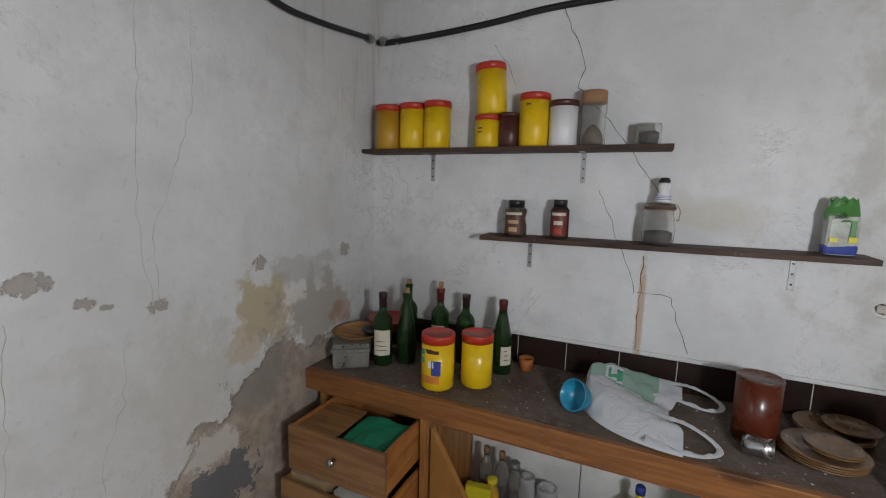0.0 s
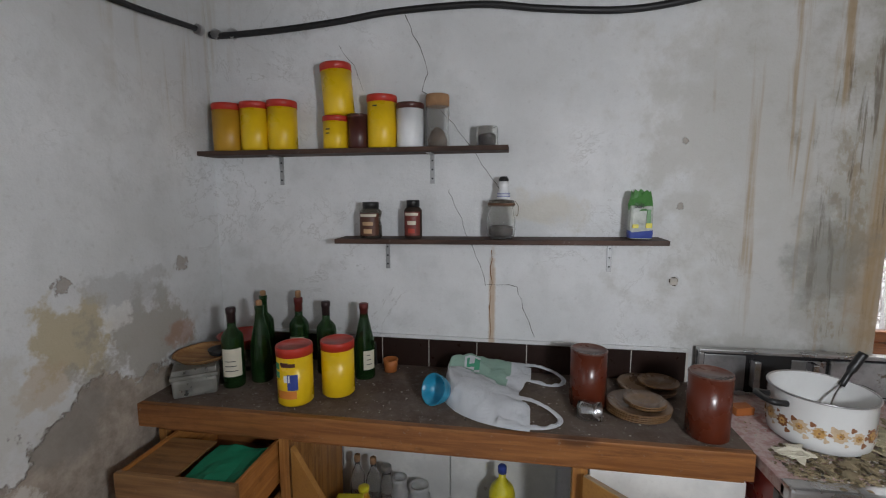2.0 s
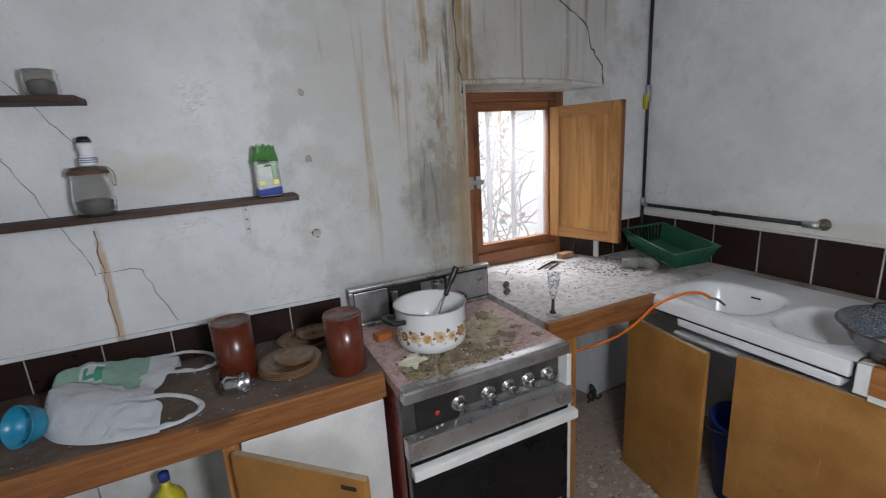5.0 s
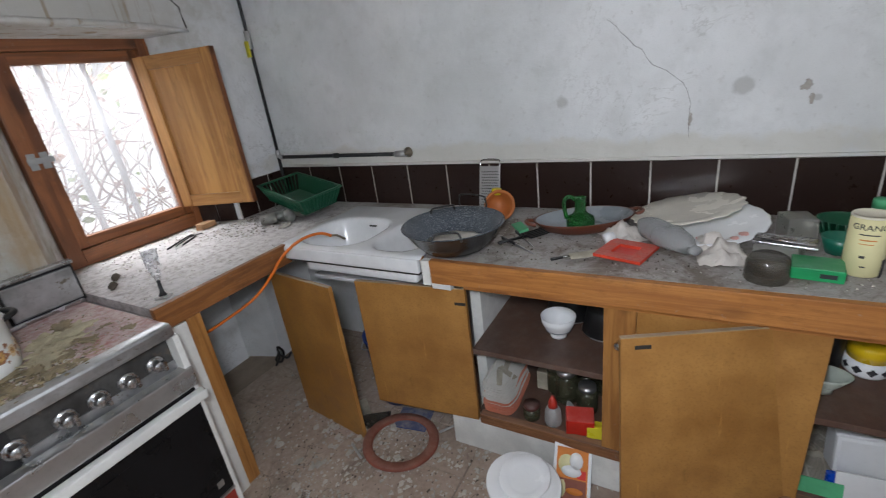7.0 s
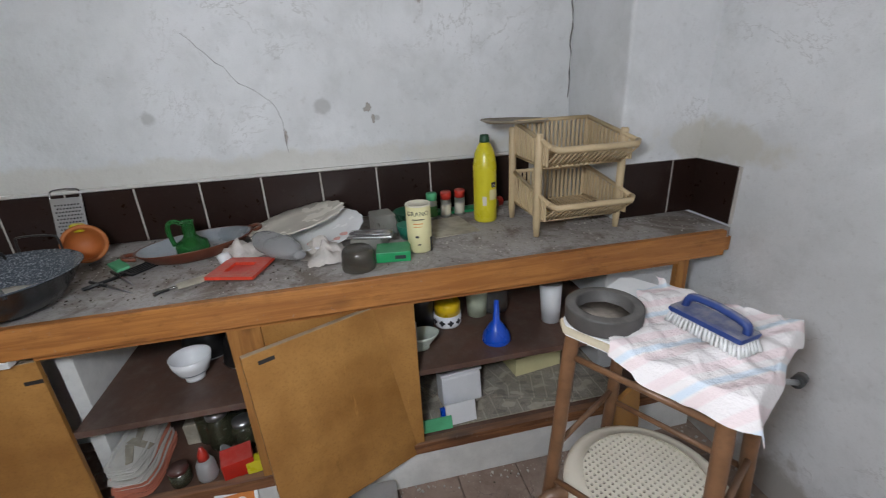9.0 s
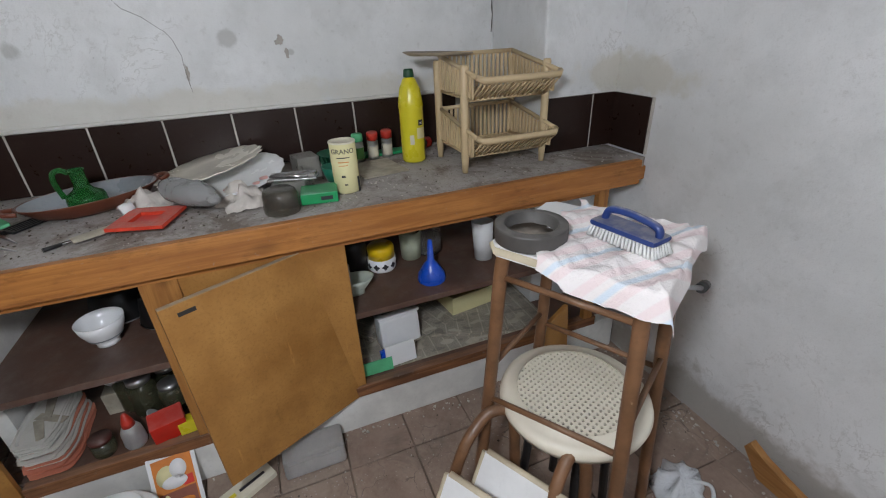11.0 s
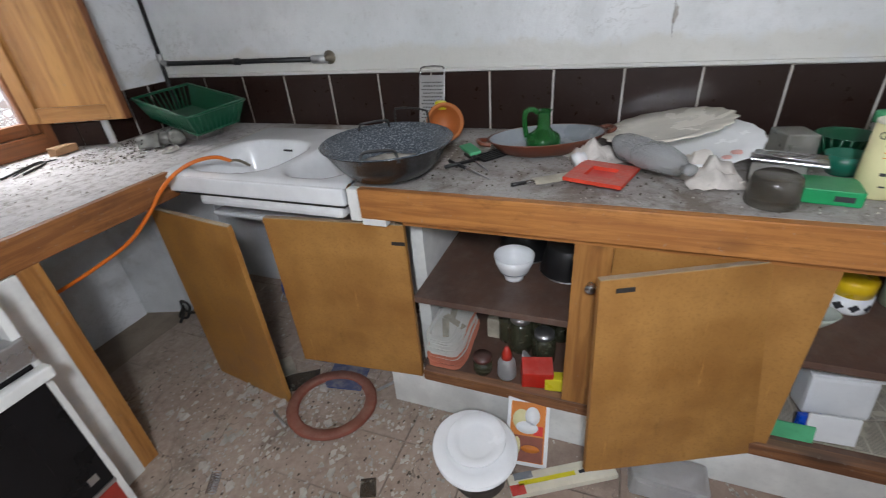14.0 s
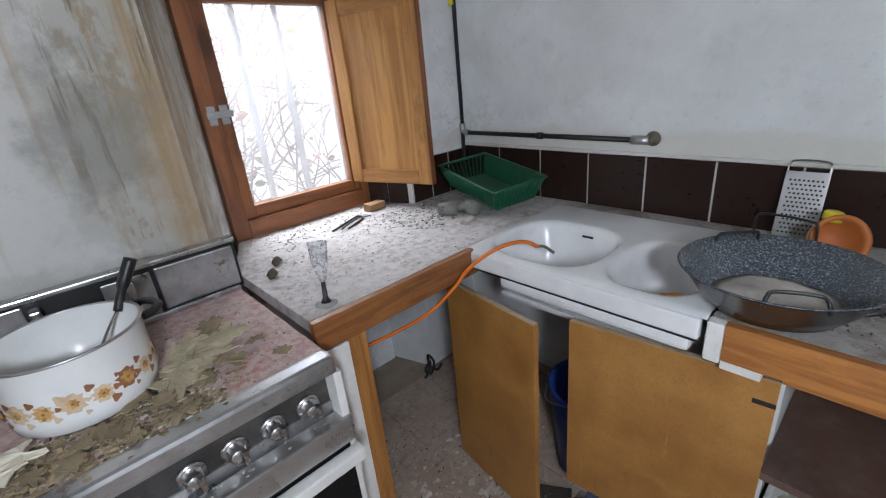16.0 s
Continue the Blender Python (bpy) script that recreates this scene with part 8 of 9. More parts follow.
part("printed_band", cuboid(0.02, 0.08, 0.012, 0.034, 0.0228, 0.0242), GREYGLAZE, kb)
part("printed_band", cuboid(w * 0.66, w * 0.92, -0.006, 0.004, 0.0228, 0.0242), INK, kb)
tb = thing("plastic_tub", "hazy plastic tub on its side", "tub", at(2.585, 0.425, 0.002, 0))
part("body", jitter(cuboid(-0.055, 0.05, -0.105, 0.105, 0, 0.088, 0.014), 0.003, 10), HAZE, tb)
part("base_panel", cuboid(-0.058, -0.0555, -0.085, 0.085, 0.014, 0.074, 0.0008), HAZE, tb)
sbag = thing("small_bag", "small crumpled plastic bag on the floor", "bag", at(1.985, -0.640, 0.0, 30))
bm = lathe([(0, 0.0), (0.05, 0.002), (0.075, 0.03), (0.07, 0.065), (0.045, 0.09), (0.0, 0.095)], 40)
bmesh.ops.subdivide_edges(bm, edges=bm.edges[:], cuts=1)
for v in bm.verts:
    k = 1 + 0.45 * noise.noise(v.co * 24) + 0.25 * noise.noise(v.co * 60)
    v.co = Vector((v.co.x * k, v.co.y * k, max(0.001, v.co.z * (0.8 + 0.5 * noise.noise(v.co * 30)))))
part("body", bm, BAGFILM, sbag)
part("handle_loop", tube(curve([(-0.05, 0.02, 0.05), (-0.09, 0.03, 0.075), (-0.075, 0.0, 0.10), (-0.03, 0.0, 0.085)], 6), [0.009] + [0.006] * 17 + [0.009], 6), BAGFILM, sbag)
t = thing("wooden_plank", "orange varnished plank against the wall", "plank", at(1.62, -0.925, 0.0))
part("board", prism([(0, 0.0), (0.30, 0.005), (0.36, 0.10), (0.345, 0.135), (0.29, 0.105), (0.18, 0.075), (0.0, 0.05)], -0.012, 0.012, None, pose(0, 0, 0, 82, 0, 0)), SHUT_X, t)
t = thing("spring_coil", "steel spring coil on the floor", "spring", at(2.12, 1.78, 0.018, 30))
part("coil", tube([(0.004 * i / 3, 0.015 * math.cos(i * 0.9), 0.015 * math.sin(i * 0.9)) for i in range(56)], 0.0018, 5), CHROME, t)
for x, y, rz, ln in ((2.44, 1.76, 60, 0.10), (2.72, 1.42, -40, 0.13), (2.20, 1.45, 80, 0.06), (2.02, 1.62, 70, 0.12)):
    solid("rod_scrap", tube([(-ln / 2, 0, 0.006), (ln / 2, 0.004, 0.007)], 0.006, 7), STEEL, "short grey metal rod on the floor", "rod", at(x, y, 0.0, rz), group="metal scraps")
for x, y, w_, h_, rz, mt, lb in ((2.62, 1.80, 0.09, 0.16, 30, SMOKE, "grey rubber mat scrap among kitchen clutter"), (2.70, 1.62, 0.13, 0.16, 10, NAVY, "dark blue plastic sheet scrap"), (2.30, 1.30, 0.06, 0.05, 25, SMOKE, "dark slate flake on the floor"), (2.66, 1.92, 0.12, 0.10, 50, NEWS, "grey paper scrap on the floor")):
    solid("floor_scrap", jitter(cuboid(-w_ / 2, w_ / 2, -h_ / 2, h_ / 2, 0, 0.006, 0.001), 0.006, 25), mt, lb, "scrap", at(x, y, 0.003, rz), group="floor scraps")

# ---- tall stool, round seat and folding step by the south wall ----
st = thing("tall_stool", "tall brown tubular stool with white top", "stool")
TL, TB, TR, TF = Vector((2.172, -0.045, 0)), Vector((2.325, -0.305, 0)), Vector((2.02, -0.478, 0)), Vector((1.867, -0.218, 0))
cen = (TL + TR) / 2
bm = bmesh.new()
ring_pts = []
for p in (TL, TB, TR, TF):
    for q in (-1, 1):
        nb = {id(TL): (TF, TB), id(TB): (TL, TR), id(TR): (TB, TF), id(TF): (TR, TL)}[id(p)][0 if q < 0 else 1]
        ring_pts.append((p + (nb - p).normalized() * 0.02).to_2d())
part("top", prism([tuple(p) for p in ring_pts], 0.925, 0.951, bm), LAMINATE, st, "white laminate top")
bm = bmesh.new()
part("edge_band", tube([Vector((p.x, p.y, 0.938)) for p in ring_pts], 0.0095, 6, bm, True), LAMEDGE, st, "worn cream edge")
feet = {}
for name, p in (("fl", TL), ("bl", TB), ("br", TR), ("fr", TF)):
    a = cen.lerp(p, 0.86)
    b = cen.lerp(p, 1.14)
    feet[name] = (a, b)
    leg = curve([(a.x * 0.9 + cen.x * 0.1, a.y * 0.9 + cen.y * 0.1, 0.923), (a.x, a.y, 0.90), (a.x * 0.7 + b.x * 0.3, a.y * 0.7 + b.y * 0.3, 0.60), (b.x, b.y, 0.0)], 6)
    part("leg", tube(leg, 0.0165, 10), TUBE, st, "brown tubular leg")


def on_leg(k, z):
    a, b = feet[k]
    q = a.lerp(b, 1 - z / 0.9)
    return (q.x, q.y, z)


for u, v, z in (("fl", "fr", 0.865), ("fl", "fr", 0.50), ("bl", "br", 0.56), ("fl", "bl", 0.60), ("fr", "br", 0.60)):
    part("crossbar", tube([on_leg(u, z), on_leg(v, z + (0.03 if z == 0.5 else 0))], 0.0075, 8), TUBE, st)
solid("wood_panel", cuboid(-0.09, 0.09, -0.008, 0.008, 0, 0.50, 0.002), DOORBOARD, "brown board standing behind a stool", "board", at(2.36, -0.42, 0.0, -62, -4, 0))

rs = thing("round_stool", "round ivory stool with perforated seat", "stool", at(2.098, -0.268, 0.0, 20))
n_seg = 48
bm = lathe([(0.150, 0.504), (0.150, 0.500), (0.178, 0.498), (0.192, 0.492), (0.197, 0.478), (0.192, 0.460), (0.180, 0.458), (0.150, 0.482), (0.150, 0.496)], n_seg)
part("seat_rim", bm, IVORY, rs, "smooth moulded rim")
bm = bmesh.new()
pitch, hole = 0.0142, 0.0044
# a perforated plate: each cell a ring of quads between its square and its hole
for i in range(-11, 12):
    for j in range(-11, 12):
        x, y = i * pitch, j * pitch
        if math.hypot(x, y) > 0.160:
            continue
        o = [bm.verts.new((x + sx * pitch / 2, y + sy * pitch / 2, 0.498)) for sx, sy in ((-1, -1), (0, -1), (1, -1), (1, 0), (1, 1), (0, 1), (-1, 1), (-1, 0))]
        h_ = [bm.verts.new((x + hole * math.cos(a), y + hole * math.sin(a), 0.498)) for a in [math.pi * (-0.75 + 0.25 * k) for k in range(8)]]
        l_ = [bm.verts.new((v.co.x, v.co.y, 0.492)) for v in h_]
        for k in range(8):
            q = (k + 1) % 8
            bm.faces.new((o[k], o[q], h_[q], h_[k]))
            bm.faces.new((h_[k], h_[q], l_[q], l_[k]))
part("seat_mesh", bm, IVORY, rs, "perforated seat with round holes")
# dark disc below the perforations, so that shade shows through the holes
part("seat_hole_shade", lathe([(0, 0.470), (0.145, 0.470), (0.15, 0.482)], 32), COFFEE, rs, "dark disc painted as shade below the holes")
for k in range(4):
    a = math.pi / 4 + k * math.pi / 2
    part("leg", tube([(0.10 * math.cos(a), 0.10 * math.sin(a), 0.470), (0.13 * math.cos(a), 0.13 * math.sin(a), 0.0)], 0.013, 8), BLACK, rs)

fs = thing("folding_step", "folded step stool with white treads", "step stool")
for p, q, lift in (((2.065, 0.112, 0.42), (1.925, 0.028, 0.42), 0), ((2.085, 0.0, 0.42), (1.885, -0.11, 0.42), 1)):
    m, w = between(p, q, 0.195)
    f = m @ pose(0, -0.15, 0, -35, 0, 0)
    b = part("tread", cuboid(0, w, -0.010, 0.010, 0, 0.265, 0.004), LAMINATE, fs, "white laminate tread", f)
    part("tread_edge", tube([(0.006, 0, 0.264), (w - 0.006, 0, 0.264)], 0.0108, 6), LAMEDGE, fs, "worn cream edge", f)
    part("tread_edge", tube([(0, 0, 0.01), (0, 0, 0.262)], 0.0105, 6), LAMEDGE, fs, "worn cream edge", f)
for bend in (((2.135, -0.125, 0.0), (2.128, -0.110, 0.36), (2.131, -0.095, 0.455), (2.139, -0.060, 0.475), (2.140, -0.012, 0.455), (2.112, 0.068, 0.36), (2.090, 0.17, 0.0)),
             ((1.945, -0.215, 0.0), (1.935, -0.195, 0.36), (1.945, -0.185, 0.455), (1.955, -0.160, 0.475), (1.942, -0.125, 0.455), (1.914, -0.070, 0.36), (1.875, 0.05, 0.0))):
    part("frame_tube", tube(curve(bend, 7), 0.0155, 10), TUBE, fs, "bent brown steel tube")

sd = thing("stone_dish", "round grey stone dish full of dust", "dish", at(2.146, -0.135, 0.952) @ Matrix.Diagonal((0.88, 0.88, 0.95, 1)))
bm = lathe([(0, 0.0), (0.078, 0), (0.088, 0.004), (0.0885, 0.006), (0.0895, 0.036), (0.089, 0.040), (0.087, 0.042), (0.068, 0.043), (0.0655, 0.042), (0.0645, 0.039), (0.061, 0.012), (0, 0.011)], 48)
part("bowl", bm, STONE, sd, "dark grey stone ring")
part("dust_fill", jitter(lathe([(0, 0.0125), (0.058, 0.0125), (0.0615, 0.016), (0, 0.017)], 30), 0.003, 50), paint("brown_grey_dust", (0.25, 0.215, 0.18), 0.95, var=0.3, big=30, bump=0.4), sd, "brown dust")

tw = thing("hand_towel", "striped pink and blue towel draped over a stool", "towel", Matrix.Translation((cen.x, cen.y, 0.952)))
bm = bmesh.new()
g = {}
nu, nv = 44, 44
e1, e2 = (TR - TB).normalized(), (TF - TR).normalized()
for i in range(nu + 1):
    for j in range(nv + 1):
        # u runs across the top and down over its front edge, v along the other side
        u, v = -0.075 + 0.315 * j / nv, -0.17 + 0.365 * i / nu
        u += 0.03 * noise.noise(Vector((i * 0.13, j * 0.11, 0))) + 0.05 * (i / nu - 0.6)
        v += 0.03 * math.sin(j / nv * 3.0)
        edge, rim = 0.160, 0.186
        over, side = max(0.0, v - edge), max(0.0, u - rim)
        q = Vector((i / nu * 5, j / nv * 5, 1.7))
        z = 0.008 + 0.014 * max(0, noise.noise(q * 1.6)) + 0.007 * noise.noise(q * 3.3) + 0.005 * math.sin(u * 60 + v * 25)
        base_v = min(v, edge) + 0.026 * (1 - math.exp(-over * 18)) + 0.012 * math.sin(u * 42 + 1) * min(1, over * 9)
        base_u = min(u, rim) + 0.026 * (1 - math.exp(-side * 18)) + 0.010 * math.sin(v * 40) * min(1, side * 9)
        da, db = max(0.0, over - 0.012) * 0.92, max(0.0, side - 0.012) * 0.92
        drop = max(da, db) + 0.3 * min(da, db)
        z = max(z, 0.004) if drop == 0 else z * 0.4 - drop
        p = e1 * base_u + e2 * base_v
        g[i, j] = bm.verts.new((p.x, p.y, z))
for i in range(nu):
    for j in range(nv):
        bm.faces.new((g[i, j], g[i + 1, j], g[i + 1, j + 1], g[i, j + 1])).smooth = True
part("cloth", bm, TOWEL, tw)

br = thing("scrubbing_brush", "blue scrubbing brush with white bristles", "brush", at(2.018, -0.278, 0.968, 12, 0, 0) @ Matrix.Diagonal((0.76, 0.84, 0.82, 1)))
bm = bmesh.new()
rnd = random.Random(31)
for i in range(19):
    for j in range(7):
        x, y = -0.090 + 0.010 * i, -0.028 + 0.0093 * j
        sx, sy = 1.06 + 0.05 * abs(x) / 0.09, 1.12
        tube([(x, y, 0.0305), (x * sx + rnd.uniform(-0.002, 0.002), y * sy + rnd.uniform(-0.002, 0.002), rnd.uniform(0.0, 0.003))], [0.0036, 0.0052], 5, bm)
part("bristles", bm, BRISTLE, br, "splayed white bristles")
part("back", jitter(cuboid(-0.098, 0.098, -0.035, 0.035, 0.0305, 0.047, 0.010), 0.0015, 20), NAVY, br, "dusty blue plastic back")
part("handle", tube(curve([(-0.085, 0, 0.045), (-0.075, 0, 0.068), (0, 0, 0.078), (0.06, 0, 0.072), (0.075, 0, 0.045)], 6), 0.010, 8), NAVY, br)
t = thing("black_handle_tool", "tool with black rubber grip on a stool", "tool")
part("grip", tube([(2.075, -0.62, 0.735), (2.118, -0.695, 0.700)], 0.015, 10), BLACK, t, "black rubber grip")
part("shaft", tube([(2.045, -0.465, 0.80), (2.075, -0.62, 0.735)], 0.007, 8), CHROME, t)

# ---- rubble and crumbs, uncountable ----


def crumbs(name, regions, material, label, seed):
    """Small irregular chips strewn over rectangles (x0, x1, y0, y1, z, count, size)."""
    rr = random.Random(seed)
    verts, faces = [], []
    for x0, x1, y0, y1, z, count, size in regions:
        for _ in range(count):
            c = Vector((rr.uniform(x0, x1), rr.uniform(y0, y1), z))
            s = size * rr.uniform(0.3, 1.0) ** 1.6
            a = rr.uniform(0, 6.28)
            k = len(verts)
            n_ = rr.choice((3, 4, 5))
            for lvl, hh in ((1.0, 0.0), (0.7, s * rr.uniform(0.2, 0.6))):
                for i in range(n_):
                    b = a + 6.283 * i / n_ + rr.uniform(-0.3, 0.3)
                    q = s * lvl * rr.uniform(0.6, 1.1)
                    verts.append((c.x + q * math.cos(b), c.y + q * math.sin(b) * rr.uniform(0.5, 1), c.z + hh))
            faces.append(tuple(range(k + n_, k + 2 * n_)))
            for i in range(n_):
                j_ = (i + 1) % n_
                faces.append((k + i, k + j_, k + n_ + j_, k + n_ + i))
    me = bpy.data.meshes.new(name)
    me.from_pydata(verts, [], faces)
    me.materials.append(material)
    return tagged(new(name, me), label, "rubble", kind="stuff")


crumbs("plaster_crumbs", [(2.66, 2.95, 2.36, 2.68, 0.9025, 160, 0.012), (CX0 + 0.02, CX1, CY0 - 0.012, CY0 + 0.022, 0.7345, 110, 0.006), (-0.5, 1.36, 2.1, 2.54, 0.9055, 260, 0.005), (2.66, 3.24, -0.93, 1.36, 0.9005, 1000, 0.006), (2.06, 3.2, 2.13, 2.7, 0.9025, 420, 0.007), (2.06, 2.62, 2.2, 2.92, 0.9025, 260, 0.008)], CHIPS, "pale plaster crumbs strewn over worktops and cooker ledge", 3)
crumbs("dirt_crumbs", [(2.25, 2.82, 2.70, 2.91, 0.9025, 220, 0.006), (2.66, 2.95, 2.36, 2.68, 0.9025, 240, 0.007), (1.42, 1.80, 1.95, 2.13, 0.8985, 300, 0.009), (-0.5, 1.36, 2.1, 2.54, 0.9055, 120, 0.006), (2.66, 3.24, -0.93, 1.36, 0.9005, 600, 0.005), (2.70, 3.15, 0.5, 1.25, 0.9005, 300, 0.007), (2.06, 3.2, 2.13, 2.7, 0.9025, 220, 0.0035), (2.6, 3.2, 2.35, 2.7, 0.9025, 300, 0.006), (2.1, 2.7, 2.5, 2.92, 0.9025, 160, 0.005)], DARKCHIPS, "dark dirt crumbs strewn over the worktops", 4)
crumbs("floor_crumbs", [(1.9, 2.64, 1.0, 2.5, 0.0005, 1300, 0.009), (2.1, 2.66, 1.0, 2.0, 0.0005, 420, 0.016), (2.15, 2.62, 1.2, 2.3, 0.0005, 130, 0.028), (1.6, 2.64, -0.9, 1.2, 0.0005, 500, 0.006), (2.6, 2.66, -0.9, 1.35, 0.0005, 160, 0.010), (1.5, 2.8, -0.95, -0.88, 0.0005, 120, 0.010), (2.62, 3.2, 1.3, 2.5, 0.0005, 260, 0.012)], CHIPS, "plaster rubble strewn over the floor", 5)
crumbs("floor_dirt", [(1.9, 2.64, 1.0, 2.5, 0.0005, 700, 0.008), (1.6, 2.64, -0.9, 1.2, 0.0005, 260, 0.006)], DARKCHIPS, "dark dirt strewn over the floor", 6)
crumbs("hob_crumbs", [(1.42, 1.80, 1.95, 2.12, 0.8985, 160, 0.011), (1.40, 1.98, 1.96, 2.45, 0.8985, 500, 0.006)], CHIPS, "plaster crumbs over the cooker top", 7)
crumbs("hob_dirt", [(1.42, 1.78, 1.96, 2.15, 0.8985, 700, 0.009), (1.42, 1.80, 1.95, 2.12, 0.8985, 500, 0.014), (1.40, 1.98, 1.96, 2.45, 0.8985, 250, 0.006), (1.62, 1.85, 2.0, 2.2, 0.8985, 260, 0.009)], FLAKE, "brown dirt and flakes over the cooker top", 8)

rnd = random.Random(21)
for k, (x, y, s, rz) in enumerate(((1.80, 2.17, 0.13, 20), (1.745, 2.11, 0.10, 60), (1.87, 2.21, 0.10, -10), (1.70, 2.06, 0.05, 100), (1.91, 2.13, 0.045, 45), (1.47, 2.08, 0.075, 15), (1.62, 2.03, 0.045, 80), (1.55, 2.0, 0.04, 30), (1.66, 2.10, 0.06, 140), (1.60, 2.05, 0.05, 200), (1.79, 2.23, 0.09, 75), (1.84, 2.09, 0.06, 130), (1.72, 2.0, 0.05, 10), (1.50, 2.02, 0.04, 110), (1.86, 2.29, 0.06, 50), (1.76, 2.16, 0.08, 220), (1.68, 2.19, 0.05, 300), (1.93, 2.03, 0.035, 20), (1.77, 2.07, 0.05, 160), (1.83, 2.24, 0.07, 250), (1.57, 2.04, 0.035, 330), (1.64, 1.99, 0.03, 70))):
    bm = bmesh.new()
    ring_ = []
    for i in range(34):
        a = 2 * math.pi * i / 34
        q = s * (0.42 + 0.42 * noise.noise(Vector((math.cos(a) * 2.2 + 5 * k, math.sin(a) * 2.2, 0))) + 0.24 * rnd.random())
        ring_.append((q * math.cos(a), q * 0.8 * math.sin(a)))
    prism(ring_, 0.0, 0.003, bm)
    bmesh.ops.subdivide_edges(bm, edges=bm.edges[:], cuts=1)
    for v in bm.verts:
        v.co.z += 0.012 + 0.012 * noise.noise(v.co * 22 + Vector((k, 0, 0))) + 0.0
    solid("plaster_flake", bm, PAPER if k == 5 else TORNSHEET if k in (0, 1, 2, 10, 15) else FLAKE, "curled flake of fallen paint", "flake", at(x, y, 0.897 + 0.003 * (k % 3), rz), group="paint flakes on the cooker")

# ---- tiles of the walls and the floor, last ----


def tile_mesh(name, w, h, t, bevel, material):
    """A pillow-edged tile lying in x-y, its face up; 18 triangles or so."""
    bm = bmesh.new()
    lo = [bm.verts.new((sx * w / 2, sy * h / 2, 0)) for sx, sy in ((-1, -1), (1, -1), (1, 1), (-1, 1))]
    mi = [bm.verts.new((v.co.x, v.co.y, t - bevel)) for v in lo]
    hi = [bm.verts.new((v.co.x - math.copysign(bevel, v.co.x), v.co.y - math.copysign(bevel, v.co.y), t)) for v in lo]
    for a, b in ((lo, mi), (mi, hi)):
        for i in range(4):
            j_ = (i + 1) % 4
            bm.faces.new((a[i], a[j_], b[j_], b[i]))
    bm.faces.new(hi)
    return mesh_of(name, bm, material)


FACE_WEST = Matrix(((0, 0, -1, 0), (-1, 0, 0, 0), (0, 1, 0, 0), (0, 0, 0, 1)))


def lay_tile(me, parent, m):
    ob = new("tile", me)
    ob.parent, ob.matrix_basis = parent, m
    return ob


rnd = random.Random(2)
PITCH, TZ0, TZ1 = 0.2245, 0.904, 1.108
full = tile_mesh("wall_tile", PITCH - 0.0065, TZ1 - TZ0, 0.008, 0.0015, TILE)
part("grout", cuboid(XE - 0.0095, XE + 0.002, -0.62, 2.715, TZ0, TZ1), GROUT, wall_east)
part("tile_top_mortar", jitter(cuboid(XE - 0.012, XE + 0.002, -0.62, 2.715, TZ1 + 0.002, TZ1 + 0.014, 0.003), 0.003, 14), PLASTER, wall_east)
k = 0
y = 1.357 + PITCH * 5.5
while y > -0.5:
    lay_tile(full, wall_east, pose(XE - 0.004 + rnd.uniform(-0.0008, 0.0008), y, (TZ0 + TZ1) / 2) @ FACE_WEST @ pose(0, 0, 0, rnd.uniform(-0.3, 0.3), rnd.uniform(-0.3, 0.3), rnd.uniform(-0.25, 0.25)))
    y -= PITCH
cut = tile_mesh("wall_tile_cut", 0.107, TZ1 - TZ0, 0.008, 0.0015, TILE)
lay_tile(cut, wall_east, pose(XE - 0.004, 2.650, (TZ0 + TZ1) / 2) @ FACE_WEST)
pier = tile_mesh("pier_tile", 0.216, TZ1 - TZ0, 0.008, 0.0015, TILE)
pier2 = tile_mesh("pier_tile_cut", 0.108, TZ1 - TZ0, 0.008, 0.0015, TILE)
part("grout", cuboid(2.8525, 2.864, -0.955, -0.625, TZ0, TZ1), GROUT, wall_pier)
lay_tile(pier, wall_pier, pose(2.858, -0.734, (TZ0 + TZ1) / 2) @ FACE_WEST)
lay_tile(pier2, wall_pier, pose(2.858, -0.902, (TZ0 + TZ1) / 2) @ FACE_WEST)
part("grout", cuboid(2.655, 2.855, YS - 0.002, YS + 0.0095, TZ0, TZ1), GROUT, wall_south)
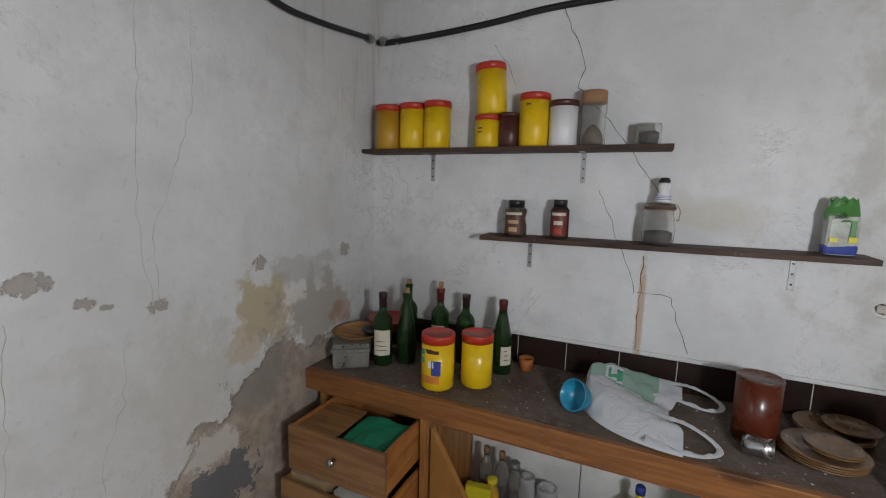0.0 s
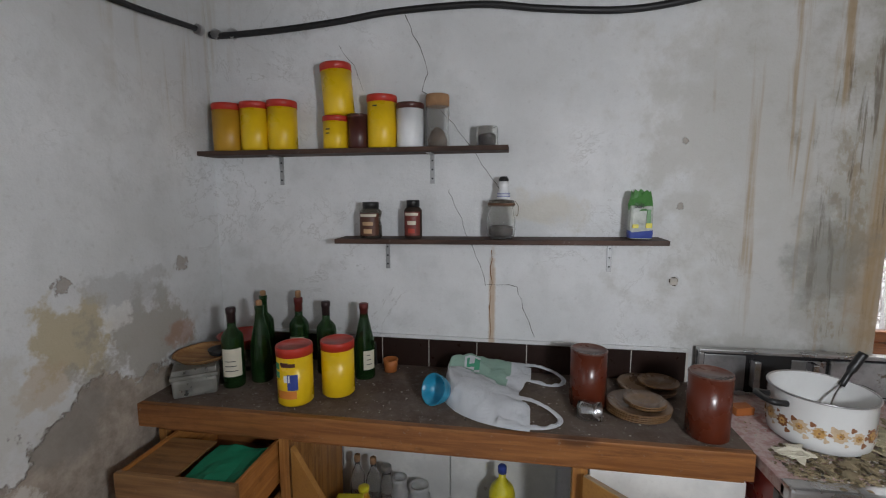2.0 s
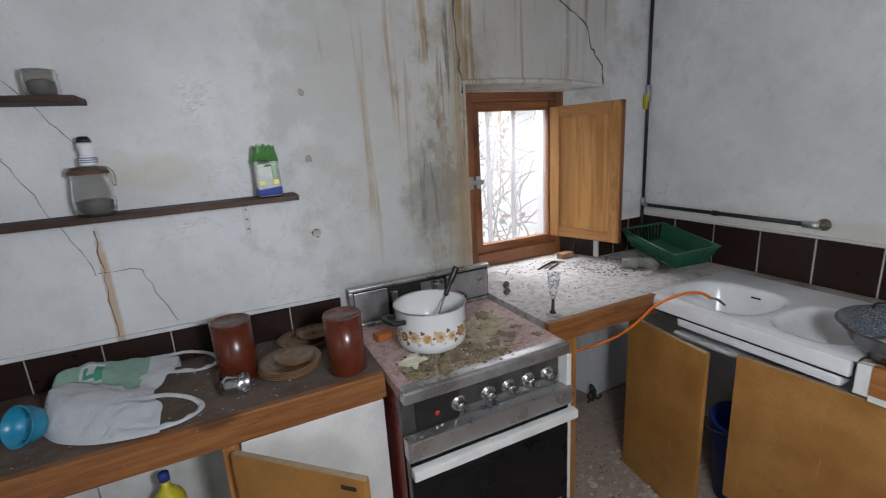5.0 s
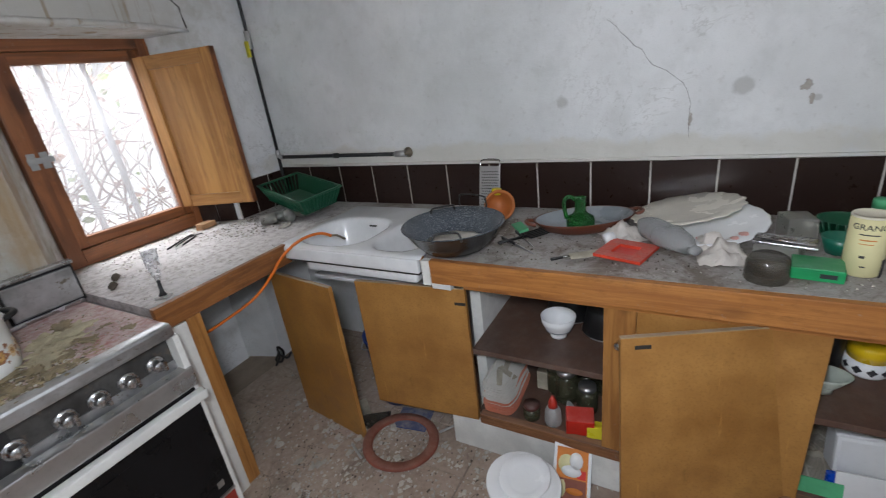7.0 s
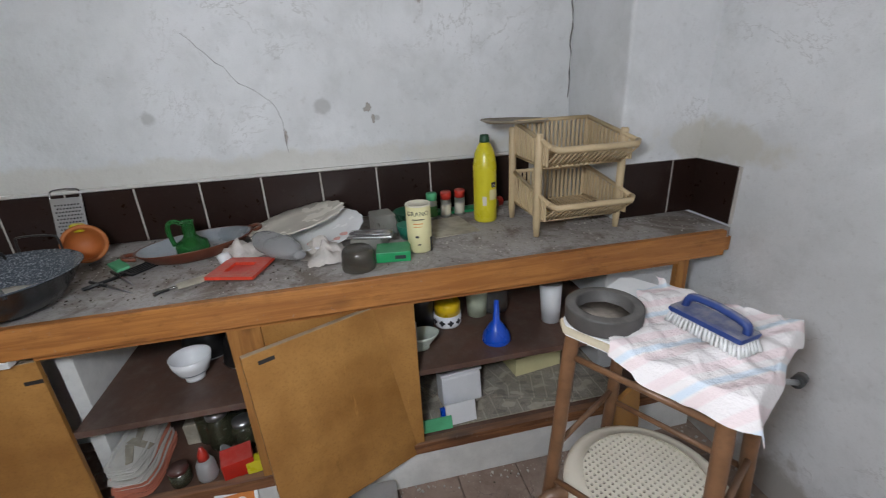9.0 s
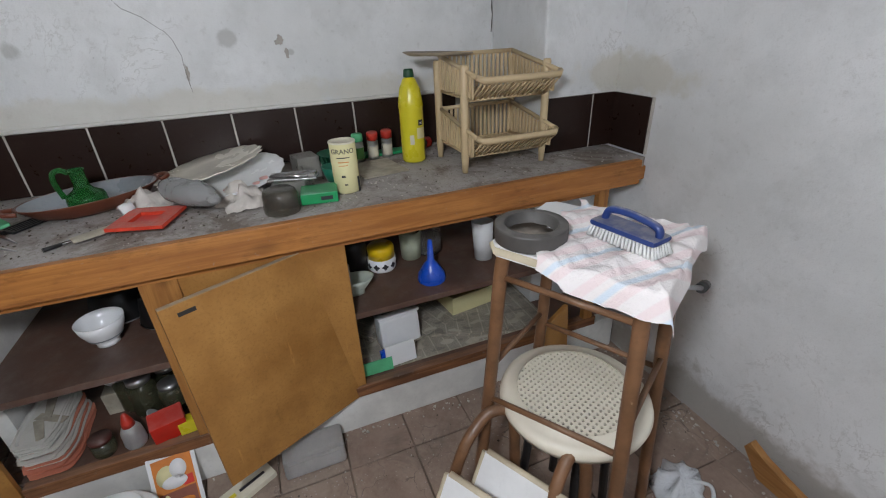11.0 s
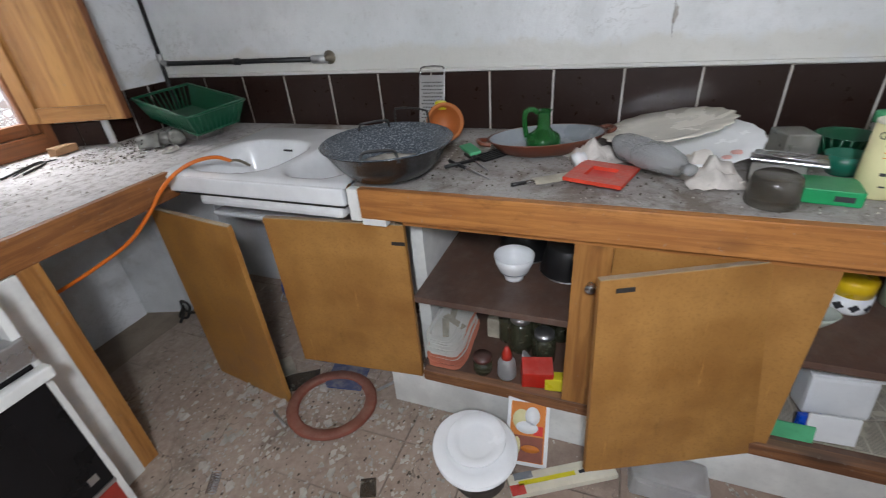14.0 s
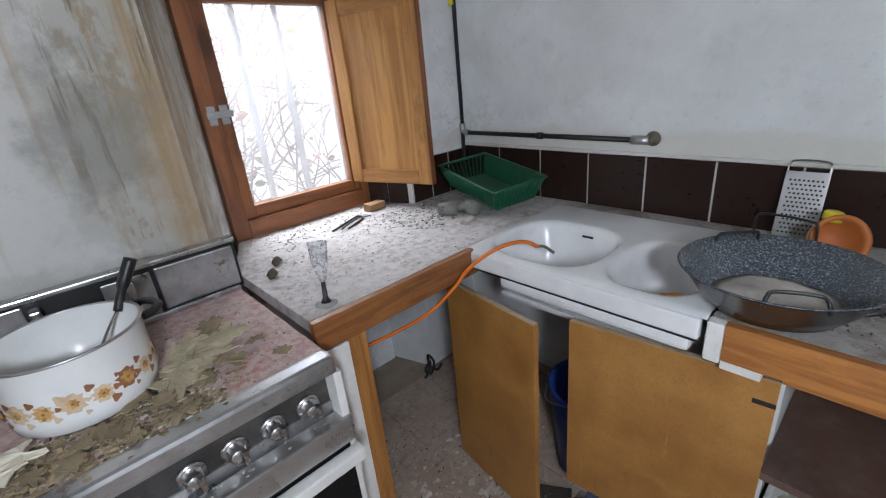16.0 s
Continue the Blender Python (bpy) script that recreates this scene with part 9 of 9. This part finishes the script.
lay_tile(tile_mesh("south_tile", 0.188, TZ1 - TZ0, 0.008, 0.0015, TILE), wall_south, pose(2.756, YS + 0.004, (TZ0 + TZ1) / 2, -90, 0, 0))
# short return beside the window, below the shutter
part("grout", cuboid(2.889, 3.244, 2.6965, 2.708, TZ0, TZ1 - 0.01), GROUT, wall_north)
ret = tile_mesh("return_tile", 0.112, TZ1 - TZ0 - 0.012, 0.007, 0.0015, TILE)
for i in range(3):
    lay_tile(ret, wall_north, pose(2.948 + 0.117 * i, 2.7015, (TZ0 + TZ1) / 2 - 0.005, 90, 0, 0))
# two short tiles on the splayed side of the niche, below the shutter
splay = Matrix(((0.353, 0, -0.935, 0), (-0.935, 0, -0.353, 0), (0, 1, 0, 0), (0, 0, 0, 1)))
short = tile_mesh("splay_tile", 0.104, 0.098, 0.007, 0.0015, TILE)
for q in (0.30, 0.76):
    lay_tile(short, wall_north, Matrix.Translation((2.884 - 0.083 * q, 2.706 + 0.222 * q, 0.953)) @ splay)
# low strip behind the north worktop
part("grout", cuboid(-0.42, 1.36, YN - 0.0095, YN + 0.002, 0.906, 1.022), GROUT, wall_north)
part("strip_top_mortar", jitter(cuboid(-0.42, 1.36, YN - 0.010, YN + 0.002, 1.024, 1.040, 0.003), 0.004, 12), PLASTER, wall_north)
low_tile = tile_mesh("strip_tile", 0.195, 0.116, 0.008, 0.0015, TILE)
for i in range(9):
    lay_tile(low_tile, wall_north, pose(1.254 - 0.1985 * i, YN - 0.004, 0.964, 90, 0, 0))

FP = 0.236
ftile = tile_mesh("floor_tile", FP - 0.0035, FP - 0.0035, 0.014, 0.003, CLAY)
for i in range(-2, 16):
    for j in range(-4, 16):
        x, y = 2.258 + FP * (i - 7.5), 1.97 + FP * (j - 8.5)
        if XW - 0.1 < x < XE + 0.1 and YS - 0.1 < y < 2.75:
            lay_tile(ftile, floor, pose(x + rnd.uniform(-0.0015, 0.0015), y + rnd.uniform(-0.0015, 0.0015), -0.014 + rnd.uniform(-0.0022, 0.0012), rnd.uniform(-0.6, 0.6), rnd.uniform(-0.6, 0.6), rnd.uniform(-0.5, 0.5)))
